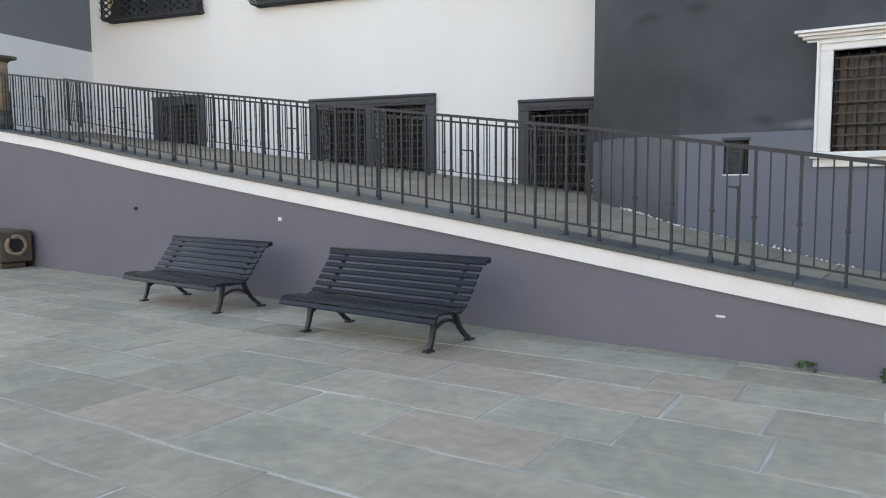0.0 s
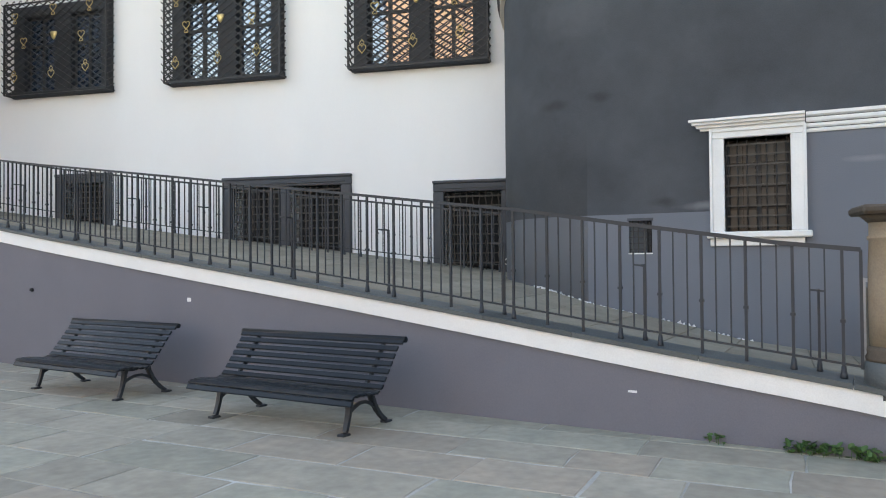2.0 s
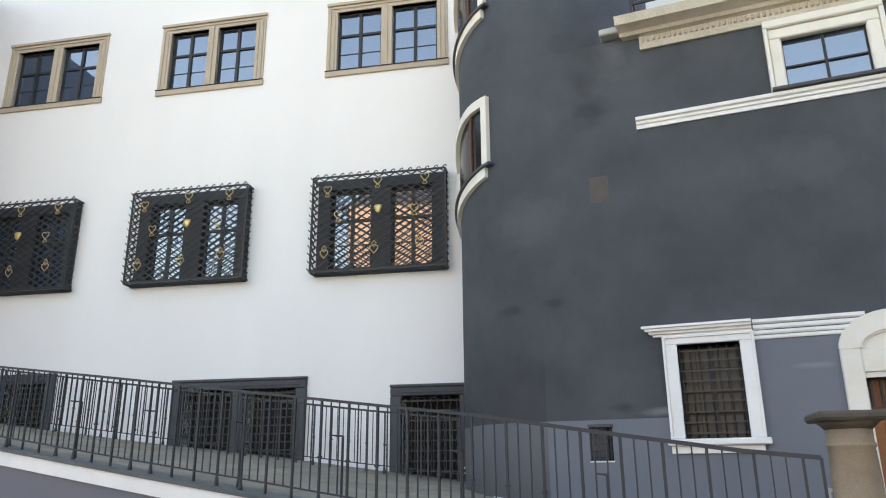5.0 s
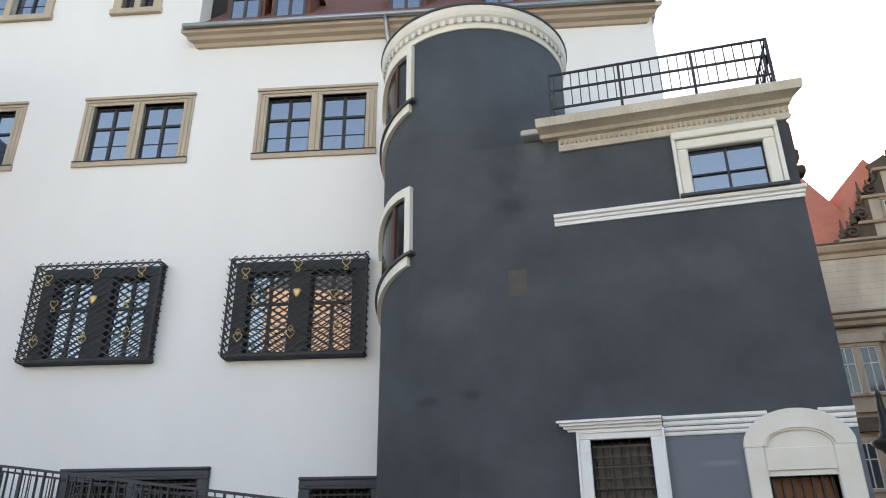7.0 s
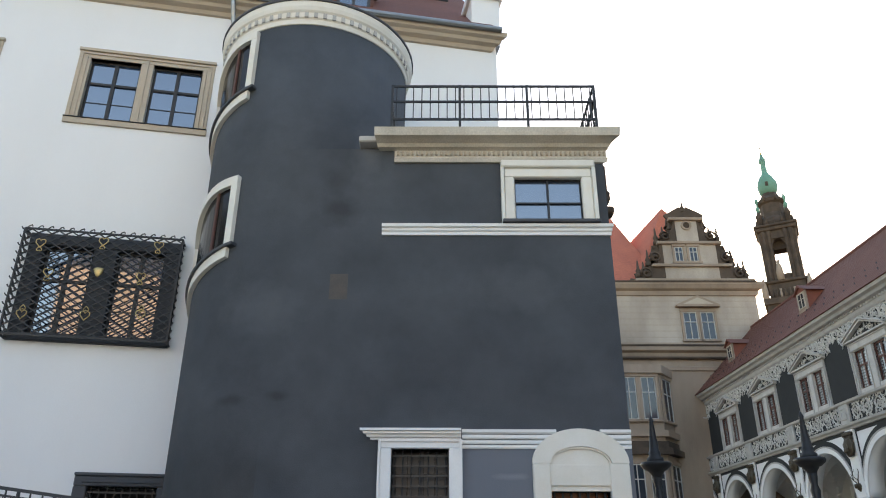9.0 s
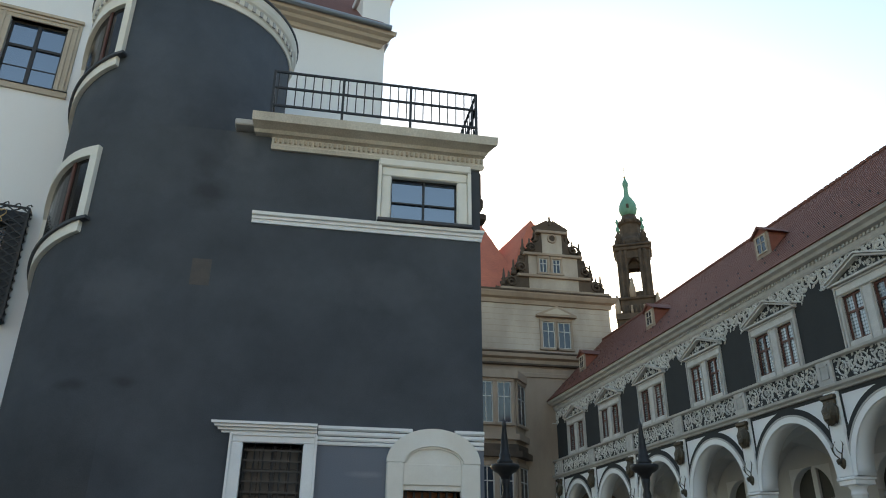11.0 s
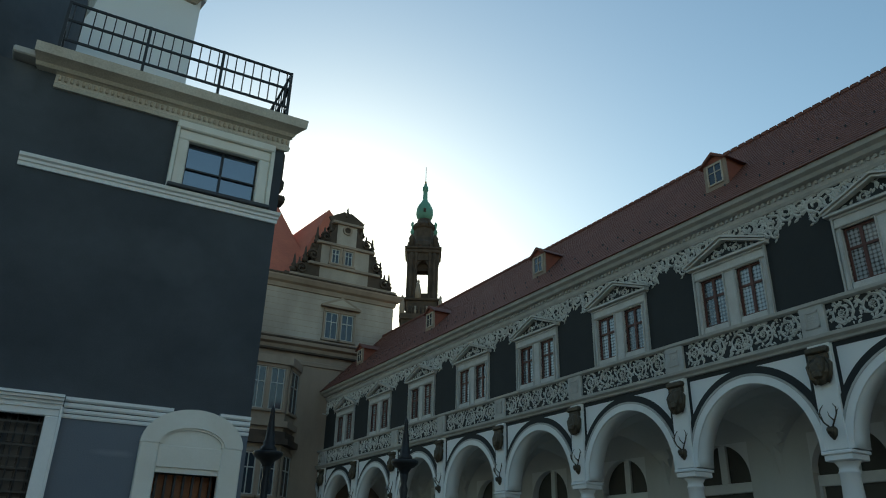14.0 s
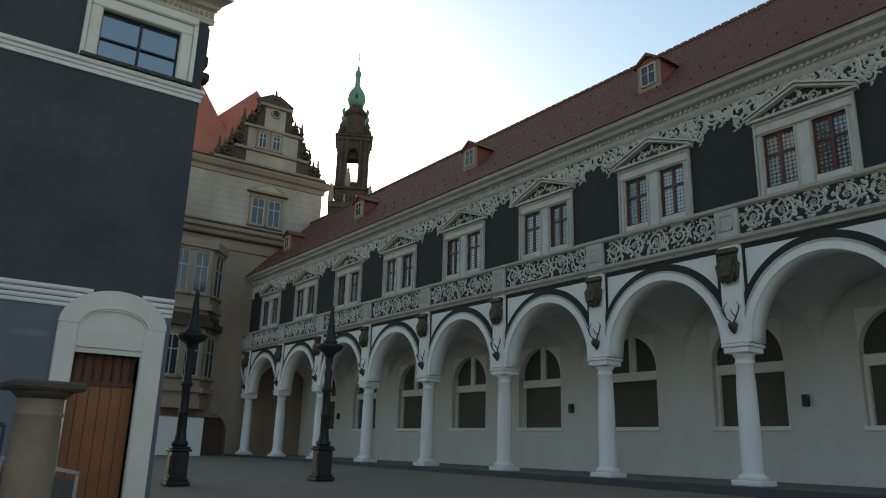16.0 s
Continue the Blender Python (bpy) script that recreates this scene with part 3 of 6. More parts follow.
for k, (a, b) in enumerate(BASKET):
    n_win += 1
    t = thing("window_%d" % n_win, WW, "dark framed window with warm reflections in the panes", "window", kind="structure")
    m = (a + b) / 2
    for name, q in (("sill", (a - 0.02, b + 0.02, -0.1, 0.3, 5.68, 5.84)), ("lintel", (a, b, -0.05, 0.3, 7.72, 7.98)), ("jamb", (a, a + 0.32, -0.05, 0.3, 5.84, 7.72)), ("jamb", (b - 0.32, b, -0.05, 0.3, 5.84, 7.72)), ("mullion_post", (m - 0.24, m + 0.24, -0.04, 0.3, 5.84, 7.72))):
        part(name, cbox(*q, bevel=0.015), M_FRAME_DARK, t)
    casement(t, a + 0.32, m - 0.24, 5.84, 7.72, 0.12, M_WINDARK, M_GLASS)
    casement(t, m + 0.24, b - 0.32, 5.84, 7.72, 0.12, M_WINDARK, M_GLASS)
    g = thing("window_grille", WW, "black wrought-iron basket grille with gilded hearts", "grille", "basket grilles")
    D = -0.3
    bm = bmesh.new()
    lattice(bm, a - 0.03, b + 0.03, 5.72, 7.95, lambda x, z, s: (x, D + 0.012 * s, z))
    part("front_lattice", bm, M_BLACK, g)
    for nm, ux in (("side_lattice", a - 0.03), ("side_lattice", b + 0.03)):
        bm = bmesh.new()
        lattice(bm, 0.0, 0.27, 5.72, 7.95, lambda x, z, s, ux=ux: (ux + 0.011 * s, D + x, z))
        part(nm, bm, M_BLACK, g)
    bm = bmesh.new()
    for p, q in (((a - 0.03, D, 5.72), (b + 0.03, D, 5.72)), ((a - 0.03, D, 7.95), (b + 0.03, D, 7.95)), ((a - 0.03, D, 5.72), (a - 0.03, D, 7.95)), ((b + 0.03, D, 5.72), (b + 0.03, D, 7.95)),
                 ((a - 0.03, D, 5.72), (a - 0.03, 0, 5.72)), ((b + 0.03, D, 5.72), (b + 0.03, 0, 5.72)), ((a - 0.03, D, 7.95), (a - 0.03, 0, 7.95)), ((b + 0.03, D, 7.95), (b + 0.03, 0, 7.95))):
        bar(bm, p, q, 0.035)
    part("border", bm, M_BLACK, g)
    u = a
    while u < b + 0.02:
        part("curled_tip", tube(bmesh.new(), [(u, D, 7.95), (u + 0.04, D - 0.01, 8.0), (u + 0.09, D - 0.02, 8.02), (u + 0.11, D - 0.03, 7.98)], 0.014, 4), M_BLACK, g)
        u += 0.2
    z = 5.75
    while z < 7.95:
        part("curled_tip", tube(bmesh.new(), [(a - 0.03, D, z), (a - 0.07, D - 0.01, z + 0.02), (a - 0.095, D - 0.02, z + 0.06)], 0.013, 4), M_BLACK, g)
        z += 0.18
    spots = [(0.11, 0.86), (0.5, 0.92), (0.86, 0.92), (0.2, 0.58), (0.78, 0.6), (0.1, 0.18), (0.48, 0.2), (0.82, 0.24)]
    for fx, fz in spots:
        bm = bmesh.new()
        cx, cz = a + (b - a) * fx, 5.72 + 2.23 * fz
        heart(bm, cx, cz, 0.11, D - 0.03, 0.012)
        heart(bm, cx, cz + (0.13 if fz < 0.5 else -0.14), -0.06, D - 0.03, 0.010)
        part("gilded_heart", bm, M_GOLD, g, "gilded iron heart scroll")
    bm = bmesh.new()
    lathe(bm, [(0.01, 0), (0.05, 0.04), (0.09, 0.12), (0.1, 0.18), (0.07, 0.2), (0.01, 0.205)], 0, 0, 10)
    bmesh.ops.scale(bm, verts=bm.verts, vec=(1, 0.35, 1))
    bmesh.ops.transform(bm, matrix=pose(m + 0.02, D - 0.03, 6.98), verts=bm.verts)
    part("medallion", bm, M_GOLD, g, "gilded shield medallion")

# ramp-level grated openings in grey stone frames
for k, (a, b, z0, z1) in enumerate(DOORS):
    t = thing("door_%d" % (k + 1), WW, "iron-grated cellar opening in a grey stone frame", "grated door", kind="structure")
    fr = 0.24
    part("jamb", cbox(a - fr, a, -0.08, 0.25, z0 - 0.4, z1, bevel=0.02), M_FRAME, t)
    part("jamb", cbox(b, b + (fr if k else 0.12), -0.08, 0.25, z0 - 0.4, z1, bevel=0.02), M_FRAME, t)
    part("lintel", cbox(a - fr, b + (fr if k else 0.12), -0.08, 0.25, z1, z1 + 0.18, bevel=0.02), M_FRAME, t)
    part("hood_mould", cbox(a - fr - 0.01, b + (fr if k else 0.12) + 0.01, -0.1, 0.02, z1 + 0.18, z1 + 0.24, bevel=0.015), M_FRAME, t)
    part("inner_fillet", cbox(a - 0.1, b + (0.1 if k else 0.06), -0.1, -0.07, z1 + 0.06, z1 + 0.1, bevel=0.008), M_FRAME, t)
    spans = [(a, b)]
    if k == 1:
        part("mullion_post", cbox(-5.12, -4.9, -0.08, 0.25, z0 - 0.4, z1, bevel=0.02), M_FRAME, t)
        spans = [(a, -5.12), (-4.9, b)]
    for s0, s1 in spans:
        # near-black sheet behind the grate: the cellar's shade is in its colour
        part("dark_backing", cbox(s0 - 0.05, s1 + 0.05, 0.4, 0.45, z0 - 0.4, z1 + 0.05), M_DARKROOM, t)
        bm = bmesh.new()
        n = 8
        for i in range(n + 1):
            x = s0 + (s1 - s0) * (i + 0.5) / (n + 1)
            pts = [(x + 0.012 * (-1) ** (j + i), 0.02, z0 - 0.4 + (z1 - z0 + 0.4) * j / 18) for j in range(19)]
            tube(bm, pts, 0.014, 4)
        part("upright_bars", bm, M_GRATE, t)
        for j in range(9):
            z = z0 + (z1 - z0) * (j + 0.5) / 9
            part("cross_bar", cbox(s0 - 0.02, s1 + 0.02, -0.0, 0.035, z - 0.014, z + 0.014), M_GRATE, t)

# ---- dark stair house with its round tower ----
TX, TY, TR = -2.71, 12.66, 1.86
dark_holes = [(-0.78, 0.06, 2.0, 3.33), (1.18, 2.32, 7.09, 7.92), (1.5, 2.37, 0.0, 2.73), (-2.12, -1.79, 1.72, 2.2)]
dark = solid("wall_stair_house", wall_mesh(-2.741, 2.74, -0.3, 8.55, 0.5, dark_holes), M_DARK, "slate-dark rendered wall with lighter foot", "wall", DW, kind="structure")
solid("wall_stair_house_end", wall_mesh(0.504, 4.6, -0.3, 8.4, 0.4), M_DARK, "slate-dark rendered end wall", "wall", pose(2.69, 10.8, 0, 0, 0, 90), kind="structure")
# sheet and floor coloured near-black for the unlit stair house
solid("wall_stair_inside", cbox(-2.6, 2.3, 1.6, 1.7, 0, 8.8), M_DARKROOM, "near-black sheet standing for the unlit rooms behind the windows", "wall", DW, kind="structure")
solid("floor_stair_house", cbox(-2.0, 2.3, 0.52, 1.58, 6.4, 6.55), M_DARKROOM, "storey floor inside, coloured near-black as if unlit", "floor", DW, kind="structure")
bm = bmesh.new()
lathe(bm, [(TR, 0.2), (TR, 4), (TR, 8), (TR, 11.2)], TX, TY, 64)
tower = solid("wall_tower", bm, M_DARK, "slate-dark rendered round stair tower", "wall", kind="structure")
bm = bmesh.new()
lathe(bm, [(TR - 0.05, 11.11), (TR + 0.02, 11.13), (TR + 0.03, 11.23), (TR + 0.06, 11.26), (TR + 0.07, 11.36), (TR + 0.1, 11.4), (TR + 0.12, 11.48), (TR + 0.125, 11.6), (0.3, 11.63)], TX, TY, 64, smooth=False)
part("ring_cornice", bm, M_CREAM, tower, "pale limewashed ring cornice")
bm = bmesh.new()
lathe(bm, [(TR + 0.14, 11.6), (TR + 0.15, 11.65), (1.2, 12.0), (0.5, 12.4), (0.05, 12.6)], TX, TY, 48)
part("roof", bm, M_FRAME, tower, "dark sheet-metal cone roof")
for i in range(70):
    a = 2 * math.pi * i / 70
    if math.cos(a - math.radians(255)) < -0.1:
        continue
    ob = part("bead", cbox(-0.035, 0.035, -0.03, 0.02, -0.06, 0.05), M_LEDGE, tower)
    ob.matrix_local = Matrix.Translation((TX + (TR + 0.05) * math.cos(a), TY + (TR + 0.05) * math.sin(a), 11.31)) @ Matrix.Rotation(a + math.pi / 2, 4, "Z")


def bend(bm):
    """Wrap a mesh of (degrees round the tower, out, z) onto the tower."""
    for v in bm.verts:
        a = math.radians(v.co.x)
        r = TR + v.co.y
        v.co = Vector((TX + r * math.sin(a), TY - r * math.cos(a), v.co.z))
    return bm


def bent_sheet(f, ya, yb):
    """A curved strip between two functions of the angle."""
    bm = bmesh.new()
    lo, hi, a0, a1 = f
    n = 12
    ring = []
    for i in range(n + 1):
        a = a0 + (a1 - a0) * i / n
        ring.append([bm.verts.new(p) for p in ((a, ya, lo(a)), (a, yb, lo(a)), (a, yb, hi(a)), (a, ya, hi(a)))])
    for p, q in zip(ring, ring[1:]):
        for k in range(4):
            bm.faces.new((p[k], q[k], q[(k + 1) % 4], p[(k + 1) % 4]))
    bm.faces.new(ring[0]), bm.faces.new(ring[-1][::-1])
    return bend(bm)


for zc in (6.64, 9.78):
    n_win += 1
    t = thing("window_%d" % n_win, Matrix.Identity(4), "arched stair slit in a pale limewashed frame", "window", kind="structure")
    A0, A1, H = -88.0, -26.0, 1.3
    arc = lambda a, top, A0=A0, A1=A1: top - 0.95 * (max(0.0, (A1 - 9) - a) / (A1 - 9 - A0)) ** 2.0
    part("arch", bent_sheet((lambda a: arc(a, zc + H - 0.17), lambda a: arc(a, zc + H), A0, A1), -0.02, 0.09), M_CREAM, t)
    part("jamb", bent_sheet((lambda a: zc, lambda a: arc(a, zc + H - 0.17) + 0.01, A1 - 4, A1), -0.02, 0.085), M_CREAM, t)
    part("jamb", bent_sheet((lambda a: zc - 0.2, lambda a: arc(a, zc + H - 0.17) + 0.01, A0, A0 + 10), -0.02, 0.085), M_CREAM, t)
    slope = lambda a: zc - 0.6 * (max(0.0, A1 - a) / (A1 - A0)) ** 1.2
    part("sill", bent_sheet((lambda a: slope(a) - 0.025, lambda a: slope(a) + 0.025, A0 - 4, A1 + 2), -0.02, 0.12), M_FRAME, t, "dark sheet-metal sill")
    part("apron", bent_sheet((lambda a: slope(a) - 0.2, lambda a: slope(a) - 0.025, A0 - 4, A1 - 2), -0.02, 0.075), M_CREAM, t)
    part("pane", bent_sheet((lambda a: zc, lambda a: arc(a, zc + H - 0.17), A0 + 9, A1 - 3), 0.0, 0.012), M_GLASS_OLD, t)
    part("leaf_frame", bent_sheet((lambda a: zc, lambda a: arc(a, zc + H - 0.17), A1 - 17, A1 - 15), 0.0, 0.035), M_WOOD_RED, t)

# mouldings of the dark house
for z0, z1, o, inset in ((3.55, 3.61, 0.07, 0.34), (3.47, 3.533, 0.055, 0.3), (3.4, 3.452, 0.04, 0.2), (3.335, 3.382, 0.03, 0.2)):
    for x0, x1 in ((0.255, 1.3 + inset), (2.63 - inset, 2.737)):
        solid("string_course", profile_run(bmesh.new(), x0, x1, [(0, z0), (o * 0.7, z0), (o, z0 + 0.02), (o, z1), (0, z1 + 0.01)]), M_WHITE_TRIM, "white profiled string course", "trim", DW, kind="structure")
STR = [(0, 6.84), (0.03, 6.84), (0.035, 6.9), (0.06, 6.91), (0.065, 6.95), (0.1, 6.97), (0.11, 7.02), (0, 7.03)]
solid("string_course", profile_run(bmesh.new(), -1.05, 2.745, STR, 0, 0.4), M_WHITE_TRIM, "white profiled string course", "trim", DW, kind="structure")
bm = profile_run(bmesh.new(), -0.88, 2.75, [(0, 8.25), (0.05, 8.25), (0.07, 8.32), (0.05, 8.34), (0.05, 8.48), (0.1, 8.5), (0, 8.52)], 0, 1)
solid("entablature", bm, M_TERRACE, "pale moulded band below the terrace slab", "trim", DW, kind="structure")
ent = bpy.data.objects["entablature"]
for i in range(44):
    part("dentil", cbox(-0.84 + i * 0.0832, -0.84 + i * 0.0832 + 0.045, -0.085, -0.04, 8.37, 8.46, bevel=0.012), M_SAND, ent)
bm = profile_run(bmesh.new(), -1.15, 2.75, [(0, 8.5), (0.12, 8.51), (0.16, 8.56), (0.26, 8.6), (0.33, 8.62), (0.35, 8.78), (-4.5, 8.84), (-4.5, 8.6)], 0.2, 0.75)
solid("terrace_slab", bm, M_TERRACE, "projecting stone terrace slab", "terrace", DW, kind="structure")
solid("stone_spout", cbox(-1.5, -1.16, -0.2, 0.3, 8.58, 8.7, bevel=0.02), M_LEDGE, "small projecting stone spout on the tower", "spout", DW)
# weathered lion mask at the terrace's corner
bm = bmesh.new()
for q in ((2.74, 2.8, 0.1, 0.4, 7.5, 8.3), (2.74, 2.85, 0.15, 0.4, 7.6, 7.8), (2.74, 2.9, 0.15, 0.4, 7.35, 7.5)):
    box(bm, *q, bevel=0.03)
solid("corner_bracket", bm, M_SAND_BLACK, "sooty carved bracket on the house corner", "bracket", DW)

# terrace railing
t = thing("terrace_railing", DW, "black iron railing round the terrace", "railing")
Y = -0.08
for p, q in (((-0.95, Y, 9.84), (2.68, Y, 9.84)), ((-0.95, Y, 9.12), (2.68, Y, 9.12)), ((-0.95, Y, 9.5), (2.68, Y, 9.5)), ((2.68, Y, 9.84), (2.68, 2.4, 9.84)), ((2.68, Y, 9.12), (2.68, 2.4, 9.12)), ((2.68, Y, 9.5), (2.68, 2.4, 9.5))):
    part("rail", bar(bmesh.new(), p, q, 0.035), M_BLACK, t)
for x in (-0.95, 0.26, 1.47, 2.68):
    part("post", cbox(x - 0.022, x + 0.022, Y - 0.022, Y + 0.022, 8.77, 9.86), M_BLACK, t)
for y in (1.1, 2.4):
    part("post", cbox(2.66, 2.7, y - 0.02, y + 0.02, 8.77, 9.86), M_BLACK, t)
x = -0.95
for i in range(24):
    x = -0.95 + 3.63 * (i + 0.5) / 24
    part("baluster", cbox(x - 0.009, x + 0.009, Y - 0.009, Y + 0.009, 9.12, 9.84), M_BLACK, t)
for i in range(15):
    y = Y + 2.4 * (i + 0.5) / 15
    part("baluster", cbox(2.67, 2.69, y - 0.009, y + 0.009, 9.12, 9.84), M_BLACK, t)
part("brace", bar(bmesh.new(), (2.68, Y, 9.6), (2.5, 0.35, 8.78), 0.03), M_BLACK, t)
part("brace", bar(bmesh.new(), (-0.95, Y, 9.6), (-0.9, 0.4, 8.78), 0.03), M_BLACK, t)

# ground-floor window of the dark house
n_win += 1
t = thing("window_%d" % n_win, DW, "barred window in a white moulded frame with cornice", "window", kind="structure")
part("jamb", cbox(-0.97, -0.78, -0.07, 0.3, 2.0, 3.33, bevel=0.012), M_WHITE_TRIM, t)
part("jamb", cbox(0.06, 0.25, -0.07, 0.3, 2.0, 3.33, bevel=0.012), M_WHITE_TRIM, t)
part("lintel", cbox(-0.97, 0.25, -0.07, 0.3, 3.33, 3.46, bevel=0.012), M_WHITE_TRIM, t)
part("hood_mould", profile_run(bmesh.new(), -1.06, 0.24, [(0, 3.46), (0.04, 3.46), (0.04, 3.49), (0.09, 3.495), (0.09, 3.53), (0.14, 3.535), (0.14, 3.57), (0.18, 3.575), (0.18, 3.61), (0, 3.62)], 1, 0), M_WHITE_TRIM, t)
part("sill", cbox(-1.02, 0.31, -0.13, 0.3, 1.91, 2.0, bevel=0.015), M_WHITE_TRIM, t)
for q in ((-0.975, -0.935, -0.095, -0.06, 2.0, 3.46), (0.215, 0.255, -0.095, -0.06, 2.0, 3.46), (-0.935, 0.215, -0.095, -0.06, 3.42, 3.46)):
    part("outer_fillet", cbox(*q, bevel=0.006), M_WHITE_TRIM, t)
part("apron", cbox(-0.98, 0.22, -0.05, 0.02, 1.8, 1.91, bevel=0.01), M_WHITE_TRIM, t)
part("dark_backing", cbox(-0.78, 0.06, 0.24, 0.27, 2.0, 3.33), M_GLASS_OLD, t)
for x in (-0.78, -0.37, 0.03):
    part("window_frame", cbox(x, x + 0.05, 0.19, 0.24, 2.0, 3.33), M_WINDARK, t)
M_PANE_DIM = glass("dim_pane", (0.035, 0.033, 0.03), rough=0.3, ior=1.4)
for i in range(4):
    for x in (-0.72, -0.545, -0.31, -0.135):
        part("pane", cbox(x, x + 0.155, 0.215, 0.23, 2.06 + i * 0.315, 2.06 + i * 0.315 + 0.26), M_PANE_DIM, t)
for i in range(7):
    x = -0.74 + i * 0.125
    part("upright_bar", tube(bmesh.new(), [(x, 0.06, 2.0), (x, 0.06, 3.33)], 0.011, 5), M_BLACK, t)
for i in range(9):
    z = 2.08 + i * 0.145
    part("cross_bar", cbox(-0.78, 0.06, 0.04, 0.06, z - 0.012, z + 0.012), M_GRATE, t)
# upper window
n_win += 1
t = thing("window_%d" % n_win, DW, "square modern window in a white stepped frame", "window", kind="structure")
for name, q in (("jamb", (1.0, 1.18, -0.1, 0.3, 7.09, 7.92)), ("jamb", (2.32, 2.5, -0.1, 0.3, 7.09, 7.92)), ("lintel", (1.0, 2.5, -0.1, 0.3, 7.92, 8.1))):
    part(name, cbox(*q, bevel=0.02), M_CREAM, t)
part("hood_mould", cbox(0.95, 2.56, -0.15, 0.02, 8.1, 8.24, bevel=0.02), M_CREAM, t)
part("outer_frame", cbox(0.95, 1.0, -0.14, 0.02, 7.05, 8.1), M_CREAM, t)
part("outer_frame", cbox(2.5, 2.56, -0.14, 0.02, 7.05, 8.1), M_CREAM, t)
part("sill", cbox(0.96, 2.58, -0.16, 0.3, 7.03, 7.09, bevel=0.01), M_FRAME, t)
casement(t, 1.18, 2.32, 7.09, 7.92, 0.02, M_BLACK, M_GLASS, splits=(0.45,), bar_w=0.022, rows=1)
# small cellar grate
n_win += 1
t = thing("window_%d" % n_win, DW, "small grated vent opening in the wall", "vent", kind="structure")
# near-black sheet paints the shade inside the vent
part("dark_backing", cbox(-2.14, -1.77, 0.2, 0.22, 1.7, 2.22), M_DARKROOM, t)
part("lintel", cbox(-2.14, -1.77, -0.02, 0.05, 2.2, 2.24), M_FRAME, t)
for i in range(4):
    part("upright_bar", cbox(-2.08 + i * 0.083, -2.068 + i * 0.083, 0.03, 0.05, 1.72, 2.2), M_BLACK, t)
for i in range(5):
    part("cross_bar", cbox(-2.12, -1.79, 0.02, 0.035, 1.77 + i * 0.09, 1.782 + i * 0.09), M_BLACK, t)
part("sill", cbox(-2.13, -1.78, -0.012, 0.05, 1.7, 1.72), M_WHITE_TRIM, t)


# portal with oak door
def arch_strip(cx, zc, rx, rz, th, y0, y1, n=20, a0=0.0, a1=math.pi):
    bm = bmesh.new()
    ring = []
    for i in range(n + 1):
        a = a0 + (a1 - a0) * i / n
        c, s = math.cos(a), math.sin(a)
        ring.append([bm.verts.new((cx + (rx + k) * c, y, zc + (rz + k) * s)) for k, y in ((0, y0), (th, y0), (th, y1), (0, y1))])
    for p, q in zip(ring, ring[1:]):
        for k in range(4):
            bm.faces.new((p[k], q[k], q[(k + 1) % 4], p[(k + 1) % 4]))
    bm.faces.new(ring[0]), bm.faces.new(ring[-1][::-1])
    return bm


t = thing("door_4", DW, "oak door in a white arched stone portal", "door", kind="structure")
part("jamb", cbox(1.27, 1.52, -0.1, 0.45, 0, 3.12, bevel=0.015), M_CREAM, t)
part("jamb", cbox(2.37, 2.66, -0.1, 0.45, 0, 3.12, bevel=0.015), M_CREAM, t)
part("tympanum", cbox(1.52, 2.37, -0.05, 0.4, 2.73, 3.13), M_CREAM, t)
part("tympanum_panel", cbox(1.5, 2.4, -0.075, -0.05, 2.8, 3.1, bevel=0.008), M_CREAM, t)
out = [(1.965 - 0.46 * math.cos(math.pi * i / 16), 3.12 + 0.26 * math.sin(math.pi * i / 16)) for i in range(17)]
bm = sheet(bmesh.new(), out, -0.04, 0.05)
part("lunette", bm, M_CREAM, t)
part("arch", arch_strip(1.965, 3.12, 0.44, 0.24, 0.26, -0.1, 0.1), M_CREAM, t)
part("arch_fillet", arch_strip(1.965, 3.12, 0.41, 0.21, 0.03, -0.07, 0.1), M_CREAM, t)
part("transom_frame", cbox(1.52, 2.37, 0.1, 0.16, 2.3, 2.36), M_WOOD_RED, t)
part("transom_pane", cbox(1.52, 2.37, 0.2, 0.21, 2.36, 2.73), M_WOOD, t)
for i in range(7):
    part("transom_bar", cbox(1.57 + i * 0.122, 1.6 + i * 0.122, 0.1, 0.15, 2.36, 2.73), M_BLACK, t)
for i in range(6):
    part("plank", cbox(1.52 + i * 0.1417, 1.52 + i * 0.1417 + 0.138, 0.12, 0.17, 0.1, 2.3, bevel=0.004), M_WOOD, t)
part("step", cbox(1.2, 2.7, -0.35, 0.3, 0.0, 0.3, bevel=0.02), M_LEDGE, t)
solid("repair_patch", cbox(-1.86, -1.57, -0.006, 0.0, 5.7, 6.14), material("brown_patch", (0.105, 0.09, 0.075), (0.075, 0.07, 0.066), scale=6), "brownish square repair patch on the dark wall", "patch", DW)
tube_bm = tube(bmesh.new(), [(0.2, -0.1, 1.32), (0.12, -0.12, 1.4), (-0.02, -0.12, 1.5), (0.1, -0.12, 1.62), (0.16, -0.1, 1.8)], 0.012, 5)
solid("loose_cable", tube_bm, M_WHITE_TRIM, "loose white cable by the cellar grate", "cable", WW)
bm = bmesh.new()
rnd = random.Random(5)
